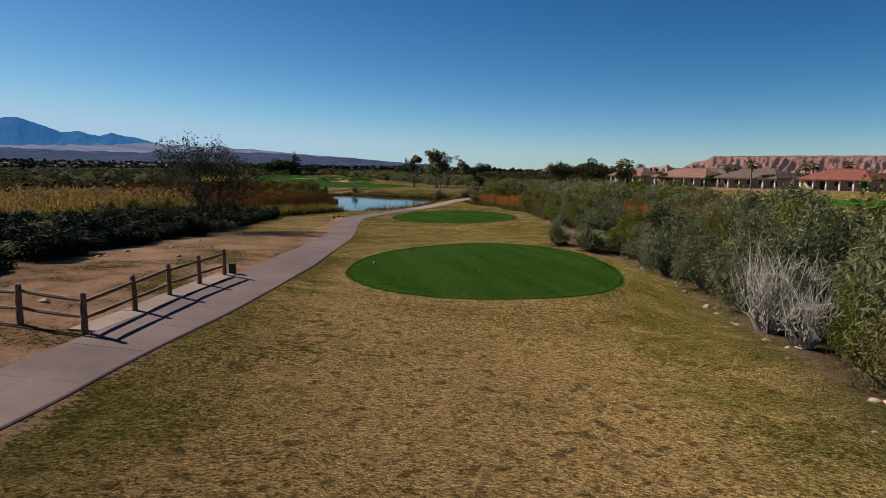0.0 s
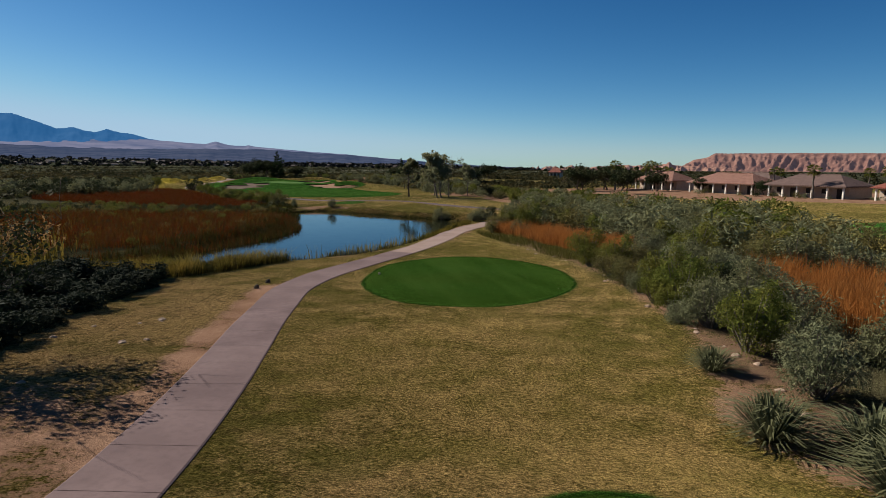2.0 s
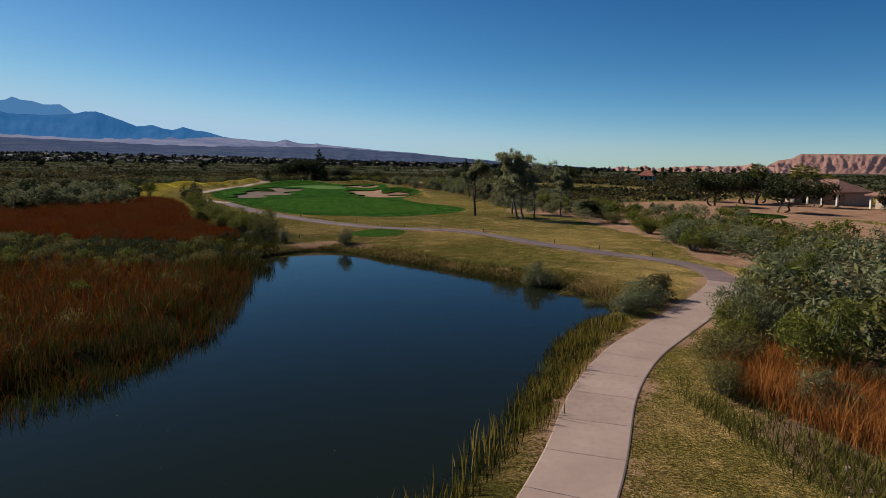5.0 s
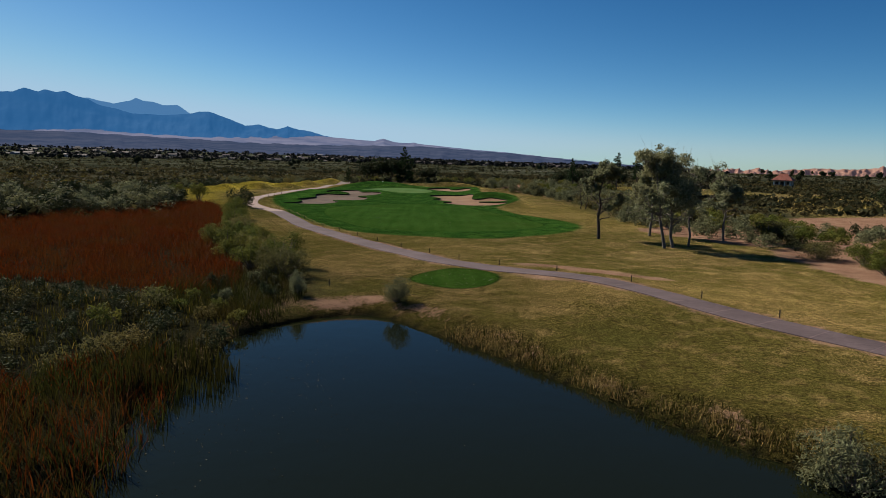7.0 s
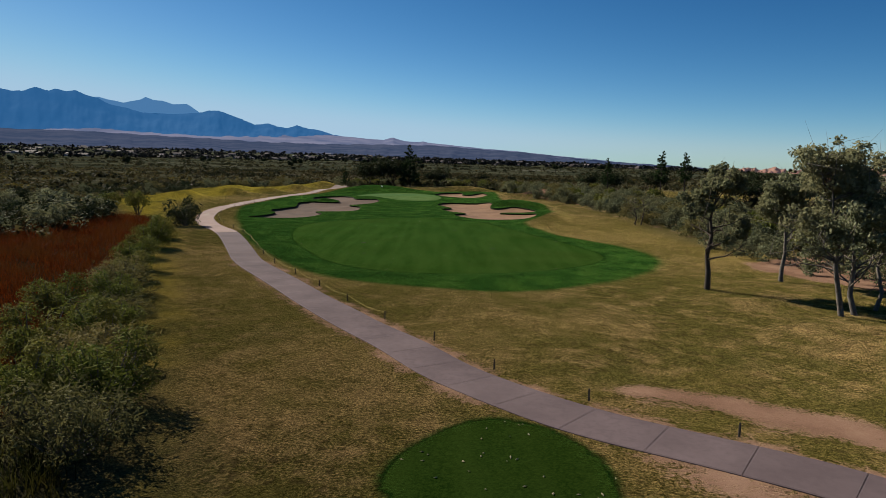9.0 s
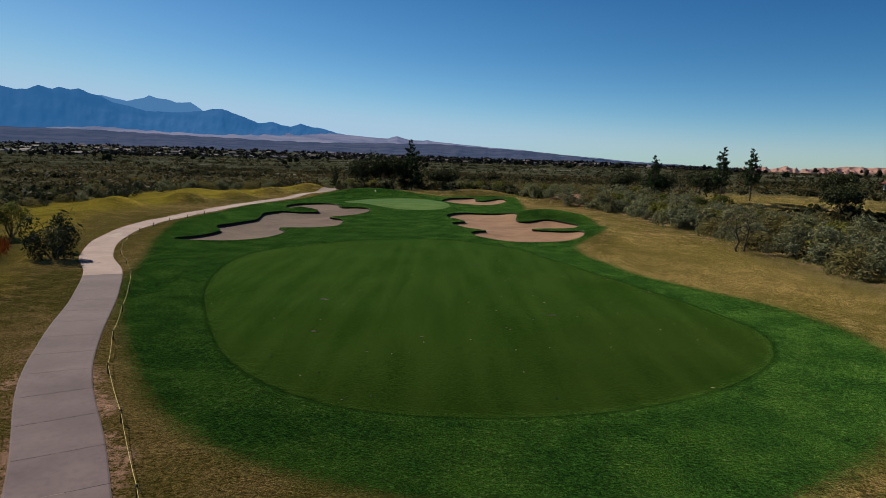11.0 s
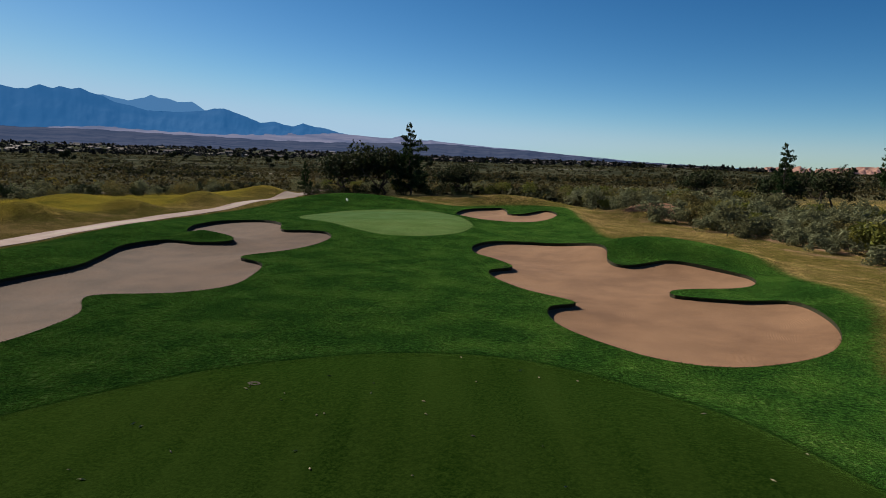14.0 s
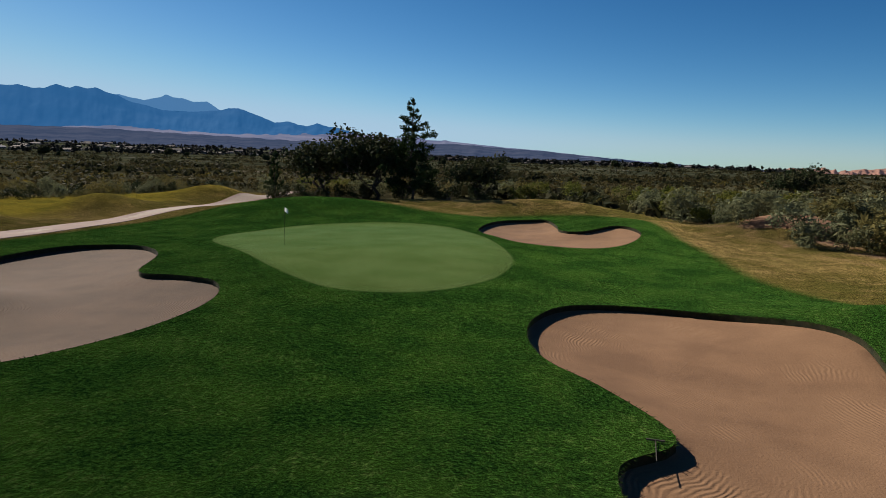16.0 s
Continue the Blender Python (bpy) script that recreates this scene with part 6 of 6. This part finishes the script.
def rail_fence():
    """Split rail fence beside the path: posts, and two rails a bay."""
    root = new("rail_fence")
    tagged(root, "weathered split rail fence with two rails", "fence")
    spots = [(-13.2, 17.2), (-11.0, 16.7), (-9.05, 16.2), (-9.0, 18.8), (-8.9, 21.0), (-8.7, 23.1), (-8.5, 25.2)]
    rg = np.random.RandomState(3)
    for x, y in spots:
        z = at_ground(x, y)
        post = Pile().add(tube([(x, y, z - 0.3), (x, y, z + 0.5), (x + rg.normal() * 0.015, y, z + 1.02), (x + 0.01, y, z + 1.06)], [0.085, 0.08, 0.075, 0.05], 8)).mesh("post", MAT_FENCE, root)
    for (x0, y0), (x1, y1) in zip(spots, spots[1:]):
        for up in (0.42, 0.86):
            a = np.array([x0, y0, at_ground(x0, y0) + up + rg.normal() * 0.02])
            b = np.array([x1, y1, at_ground(x1, y1) + up + rg.normal() * 0.02])
            Pile().add(tube([a, a + (b - a) * 0.3 + [0, 0, -0.012], a + (b - a) * 0.7 + [0, 0, -0.01], b], [0.04, 0.055, 0.05, 0.038], 6)).mesh("rail", MAT_FENCE, root)


rail_fence()

tagged(Pile().add(box(-8.35, 25.7, at_ground(-8.35, 25.7) + 0.2, 0.24, 0.24, 0.46, 0.03)).mesh("utility_box", MAT_POST), "small dark utility box at the fence end", "box")

# stakes and rope on the fairway side of the path
stake = Pile().add(tube([(0, 0, -0.1), (0, 0, 0.38), (0, 0, 0.40)], [0.032, 0.03, 0.016], 7)).mesh("stake", MAT_POST)
tagged(stake, "short dark rope stake at the path edge", "stake", "rope stakes along the path")
first = True
prev = None
seg = np.hypot(*np.diff(PATH, axis=0).T)
run = np.concatenate([[0], np.cumsum(seg)])
for s in np.arange(168.0, 292.0, 4.7):
    x, y = np.interp(s, run, PATH[:, 0]), np.interp(s, run, PATH[:, 1])
    dx, dy = np.interp(s + 0.5, run, PATH[:, 0]) - x, np.interp(s + 0.5, run, PATH[:, 1]) - y
    ln = math.hypot(dx, dy)
    x, y = x + dy / ln * 1.55, y - dx / ln * 1.55
    m = spot(x, y, 0, 1, sink=0)[0]
    if first:
        stake.matrix_basis, first = m, False
    else:
        copy_thing(stake, m)
    top = np.array(m.translation) + np.array([0, 0, 0.35])
    if prev is not None and s > 214:
        mid = (top + prev) / 2 + np.array([0, 0, -0.16])
        q = [prev, (prev + mid) / 2 + np.array([0, 0, -0.04]), mid, (top + mid) / 2 + np.array([0, 0, -0.04]), top]
        tagged(Pile().add(tube(q, [0.009] * 5, 5)).mesh("guide_rope", MAT_ROPE), "slack yellow rope between two stakes", "rope", "ropes between the stakes")
    prev = top
copy_thing(stake, spot(-22.5, 131.5, 0, 1, sink=0)[0])

# flagstick
fx, fy = -55.5, 236.6
fz = at_ground(fx, fy)
pole = new("flagstick")
pole.location = (fx, fy, fz)
tagged(pole, "thin flagstick with a small white flag on the green", "flag")
Pile().add(tube([(0, 0, -0.1), (0, 0, 1.9)], [0.007, 0.006], 6)).mesh("pole", MAT_POST, pole, "thin dark pole")
v, f = [], []
for i in range(6):
    for j in range(4):
        u, w = i / 5, j / 3
        v.append((0.02 + 0.34 * u, 0.05 * math.sin(u * 5) * u, 1.86 - 0.34 * w - 0.16 * u + 0.02 * math.sin(u * 7)))
for i in range(5):
    for j in range(3):
        a = i * 4 + j
        f.append((a, a + 1, a + 5, a + 4))
link_mesh("flag", [(0.62 * a, b, 1.86 - 0.62 * (1.86 - c)) for a, b, c in v], f, MAT_FLAG, pole, "white drooping cloth flag")

# rake at the bunker's edge
rx, ry = -38.3, 219.6
rz = at_ground(rx, ry) + 0.03
rake = new("bunker_rake")
rake.location = (rx, ry, rz)
rake.scale = (0.6, 0.6, 0.6)
tagged(rake, "dark bunker rake lying on the turf edge", "rake")
Pile().add(tube([(0, -0.7, 0.06), (0, 0.7, 0.1)], [0.016, 0.016], 6)).mesh("handle", MAT_POST, rake)
head = Pile().add(box(0, 0.7, 0.1, 0.55, 0.05, 0.04)).mesh("head", MAT_POST, rake)
for i in range(8):
    Pile().add(box(-0.24 + i * 0.069, 0.7, 0.04, 0.012, 0.012, 0.1)).mesh("tine", MAT_POST, head)

# tee markers
def tee_marker(x, y):
    z = at_ground(x, y)
    ob = Pile().add(tube([(0, 0, -0.02), (0, 0, 0.04), (0, 0, 0.10), (0, 0, 0.13)], [0.07, 0.085, 0.07, 0.03], 8)).mesh("tee_marker", MAT_ROCK)
    ob.location = (x, y, z)
    return tagged(ob, "pale rounded tee marker on the turf", "marker", "tee markers")


for x, y in ((-3.3, 31.2), (-4.4, 68.6)):
    tee_marker(x, y)


# ---- litter and divots on the turf ----
def fleck_field(name, label, line, n, size, mat, seed):
    rg = np.random.RandomState(seed)
    c = rg.uniform(line.min(0), line.max(0), (n, 2))
    c = c[inside(c[:, 0], c[:, 1], line)]
    z = ground_at(c[:, 0], c[:, 1])
    v, f = [], []
    for (x, y), g in zip(c, z):
        a, l, w = rg.uniform(0, 6.28), size * rg.uniform(0.5, 1.4), size * rg.uniform(0.2, 0.5)
        d, e = np.array([math.cos(a), math.sin(a), 0.1]), np.array([-math.sin(a), math.cos(a), 0.15])
        o = np.array([x, y, g + 0.02])
        k = len(v)
        v += [o - d * l, o - e * w, o + d * l, o + e * w, o + np.array([0, 0, 0.02])]
        f += [(k, k + 1, k + 4), (k + 1, k + 2, k + 4), (k + 2, k + 3, k + 4), (k + 3, k, k + 4)]
    return tagged(link_mesh(name, v, f, mat), label, "litter", kind="stuff")


fleck_field("leaf_litter", "pale dry leaves scattered on the fairway", FAIRWAY, 190, 0.07, MAT_PLUME, 1)
fleck_field("leaf_litter", "dark leaf bits scattered on the fairway", FAIRWAY, 110, 0.06, MAT_POST, 2)
fleck_field("leaf_litter", "pale bits and broken pegs on the tee", TEE_1, 60, 0.05, MAT_PLUME, 3)
fleck_field("leaf_litter", "pale bits and broken pegs on the far tee", TEE_3, 50, 0.06, MAT_PLUME, 4)
fleck_field("leaf_litter", "pale bits and broken pegs on the middle tee", TEE_2, 30, 0.04, MAT_PLUME, 5)


def divot(x, y, r):
    """A ragged scrape of dark soil with a raised turf rim."""
    rg = np.random.RandomState(int(abs(x * 7 + y)))
    v, f, n = [(0, 0, -0.01)], [], 14
    for k, (s, up) in enumerate(((0.7, 0.0), (1.0, 0.004), (1.35, -0.03))):
        for i in range(n):
            a = 6.28 * i / n
            q = r * s * rg.uniform(0.75, 1.2)
            v.append((math.cos(a) * q * 1.5, math.sin(a) * q, up + 0.008))
    f = [(0, 1 + i, 1 + (i + 1) % n) for i in range(n)]
    for k in range(2):
        f += [(1 + k * n + i, 1 + (k + 1) * n + i, 1 + (k + 1) * n + (i + 1) % n, 1 + k * n + (i + 1) % n) for i in range(n)]
    ob = link_mesh("divot", v, f, MAT_LIP)
    ob.location = (x, y, at_ground(x, y))
    return tagged(ob, "ragged dark divot in the mown fairway", "divot", "divots on the fairway")


for x, y, r in ((-35.3, 176.4, 0.13), (-23.4, 176.7, 0.12), (-41.5, 198.4, 0.1), (-30.0, 190.0, 0.09), (-33.0, 170.5, 0.08)):
    divot(x, y, r * 1.25)


# ---- rocks ----
def rock(seed, r):
    bm = bmesh.new()
    bmesh.ops.create_icosphere(bm, subdivisions=2, radius=r)
    for v in bm.verts:
        k = 1 + 0.45 * noise.noise(v.co / r * 1.3 + Vector((seed * 3.1, 0, 0)))
        v.co = Vector((v.co.x * k * 1.15, v.co.y * k, max(v.co.z * k * 0.75, -0.3 * r)))
    me = bpy.data.meshes.new("rock")
    bm.to_mesh(me)
    bm.free()
    me.materials.append(MAT_ROCK)
    ob = new("rock", me)
    return tagged(ob, "rough tan desert rock half sunk in soil", "rock", "rocks along the verge")


ROCKS = [rock(i, 0.16) for i in range(3)]
rk = np.random.RandomState(9)
rock_spots = [(8.4, 95.2), (8.8, 95.8)]
for i in range(70):
    y = rk.uniform(12, 90)
    x = float(np.interp(y, [12, 22, 32, 40, 48, 60, 66, 73, 79, 88], [9.8, 10.1, 10.8, 10.0, 9.4, 10.4, 9.6, 8.2, 6.4, 4.8])) + rk.normal() * 0.35 + 0.4
    rock_spots.append((x, y))
for i in range(40):
    rock_spots.append((rk.uniform(-17, -11.5), rk.uniform(10, 60)))
for i, (x, y) in enumerate(rock_spots):
    m, _ = spot(x, y, rk.uniform(0, 6.28), 1, sink=0.03)
    s = rk.uniform(0.35, 1.1) if i > 1 else 1.6
    if i < 3:
        ROCKS[i].matrix_basis, ROCKS[i].scale = m, (s, s, s)
    else:
        ob = copy_thing(ROCKS[i % 3], m)
        ob.scale = (s, s, s)


# ---- houses along the course ----
def house(x, y, turn, length, depth, roof_mat, label):
    """Single storey, hipped tile roof, deep porch on square columns. Local -y faces the course."""
    root = new("house")
    root.matrix_basis = Matrix.Translation((x, y, at_ground(x, y) - 0.05)) @ Matrix.Rotation(turn, 4, "Z")
    tagged(root, label, "house", "houses along the course")
    L, D, H, R = length, depth, 2.7, 2.3
    Pile().add(box(0, 1.0, H / 2, L, D - 2, H)).mesh("wall", MAT_STUCCO, root)
    ov = 0.6
    v = [(-L / 2 - ov, -D / 2 - ov, H), (L / 2 + ov, -D / 2 - ov, H), (L / 2 + ov, D / 2 + ov, H), (-L / 2 - ov, D / 2 + ov, H), (-L / 2 + D * 0.35, 0, H + R), (L / 2 - D * 0.35, 0, H + R)]
    v += [(a, b, c - 0.22) for a, b, c in v[:4]]
    roof = link_mesh("roof", v, [(0, 1, 5, 4), (1, 2, 5), (2, 3, 4, 5), (3, 0, 4), (0, 6, 7, 1), (1, 7, 8, 2), (2, 8, 9, 3), (3, 9, 6, 0), (6, 9, 8, 7)], roof_mat, root, "low tiled hip roof")
    Pile().add(tube([(-L / 2 + D * 0.35, 0, H + R + 0.03), (L / 2 - D * 0.35, 0, H + R + 0.03)], [0.14, 0.14], 6)).mesh("ridge_cap", roof_mat, roof)
    Pile().add(box(0, -D / 2 + 0.2, H - 0.17, L, 0.3, 0.3)).mesh("porch_beam", MAT_WHITE, root, "pale porch beam")
    n = max(3, int(L / 3.2))
    for i in range(n + 1):
        px = -L / 2 + 0.25 + (L - 0.5) * i / n
        Pile().add(box(px, -D / 2 + 0.2, (H - 0.3) / 2, 0.36, 0.36, H - 0.3, 0.04)).mesh("column", MAT_WHITE, root, "pale stucco porch column")
    for i in range(n):
        px = -L / 2 + (L) * (i + 0.5) / n
        if i % 3 == 1:
            w = Pile().add(box(px, -D / 2 + 1.98, 1.06, 1.7, 0.06, 2.1)).mesh("door", MAT_DARK, root, "dark glass patio door")
        else:
            w = Pile().add(box(px, -D / 2 + 1.98, 1.5, 1.3, 0.06, 1.1)).mesh("window", MAT_DARK, root, "dark window pane")
        Pile().add(box(px, -D / 2 + 1.955, 0.93 if i % 3 != 1 else 2.14, 1.5 if i % 3 != 1 else 1.8, 0.09, 0.07)).mesh("sill", MAT_WHITE, w)
    return root


ROW = math.atan2(-0.86, 0.51)
house(62.5, 214, ROW, 13, 10, MAT_ROOF_A, "single storey house with a pink tile roof and porch")
house(72.5, 193, ROW, 18, 11, MAT_ROOF_A, "long stucco house under a pink tile roof")
house(83, 174, ROW, 17, 11, MAT_ROOF_B, "stucco house with a brown tile roof and columns")
house(95.5, 156.5, ROW, 16, 11, MAT_ROOF_C, "stucco house with a red tile roof")
house(107, 138, ROW, 16, 11, MAT_ROOF_C, "red roofed house at the end of the row")
house(88, 214, ROW, 15, 10, MAT_ROOF_B, "brown roofed house behind the row")
house(58, 366, ROW + 0.6, 6, 5, MAT_ROOF_C, "small far hut with a red roof")
yard = np.random.RandomState(20)
yard_pts = []
for i in range(26):
    k = yard.uniform(0, 1)
    x, y = 58 + 40 * k + yard.normal() * 2.0 - 6, 212 - 62 * k + yard.normal() * 2.0 - 4
    yard_pts.append((x, y))

shrub_stuff("brush", "clipped yard shrubs in front of the houses", yard_pts, (3, 1, 4), 0.45, 0.9, 67)


# ---- the town across the valley ----
def far_house(roof_mat, wall_mat, label):
    root = new("town_house")
    tagged(root, label, "house", "houses of the town")
    Pile().add(box(0, 0, 1.5, 14, 9, 3.2)).mesh("wall", wall_mat, root)
    v = [(-7.6, -5.2, 3), (7.6, -5.2, 3), (7.6, 5.2, 3), (-7.6, 5.2, 3), (-7.6, 0, 5.2), (7.6, 0, 5.2)]
    link_mesh("roof", v, [(0, 1, 5, 4), (2, 3, 4, 5), (0, 4, 3), (1, 2, 5), (0, 3, 2, 1)], roof_mat, root)
    for i in (-4, 0, 4):
        Pile().add(box(i, -4.53, 1.7, 1.6, 0.08, 1.3)).mesh("window", MAT_DARK, root)
    return root


TOWN = [far_house(MAT_TOWN_ROOF, MAT_TOWN_TAN, "small far house with a tan roof"), far_house(MAT_TOWN_PALE, MAT_TOWN_PALE, "far pale roofed building"), far_house(MAT_TOWN_ROOF, MAT_TOWN_PALE, "far pale house with a brown roof")]
tw = np.random.RandomState(33)
for i in range(260):
    b, d = radians(tw.uniform(-50, 4)), 980 + 700 * tw.rand() ** 1.3
    x, y = d * math.sin(b), d * math.cos(b)
    m = Matrix.Translation((x, y, at_ground(x, y) - 0.2)) @ Matrix.Rotation(tw.uniform(0, 3.1), 4, "Z")
    s = tw.uniform(0.45, 0.85)
    if i < 3:
        TOWN[i].matrix_basis, ob = m, TOWN[i]
    else:
        ob = copy_thing(TOWN[(0, 2, 0, 2, 0, 1, 0, 2)[i % 8]], m)
    ob.scale = (s, s, s)
town_pts = fan_points(6, 1800, -52, 8, 900, 1750, 0, 0)
scrub_field("town_trees", "dark trees between the houses of the town", town_pts, 3, 6.5, MAT_LEAF_TOWN, 6, 20)


# leaves and scum afloat
rg = np.random.RandomState(77)
c = np.vstack([rg.uniform(POND.min(0), POND.max(0), (160, 2)), rg.normal((-18.5, 113), (2.2, 6), (420, 2))])
c = c[signed(c[:, 0], c[:, 1], POND, 2.0) < -0.4]
v, f = [], []
for x, y in c:
    a, l = rg.uniform(0, 6.28), rg.uniform(0.01, 0.035)
    d, e = np.array([math.cos(a), math.sin(a), 0]) * l, np.array([-math.sin(a), math.cos(a), 0]) * l * rg.uniform(0.3, 0.8)
    o, k = np.array([x, y, WATER_Z + 0.006]), len(v)
    v += [o - d, o - e, o + d, o + e, o + np.array([0, 0, 0.015])]
    f += [(k, k + 1, k + 4), (k + 1, k + 2, k + 4), (k + 2, k + 3, k + 4), (k + 3, k, k + 4)]
tagged(link_mesh("leaf_litter", v, f, MAT_PLUME), "pale leaves and bits floating on the pond", "litter", kind="stuff")

# cut stumps beside the path
for x, y in ((-10.46, 65.2), (-10.6, 63.4)):
    ob = Pile().add(tube([(0, 0, -0.05), (0.01, 0, 0.07), (0.02, 0.01, 0.16), (0, 0, 0.19)], [0.17, 0.13, 0.12, 0.08], 9)).mesh("stump", MAT_BARK_DARK)
    ob.location = (x, y, at_ground(x, y))
    tagged(ob, "small dark cut stump in the dry grass", "stump", "stumps beside the path")
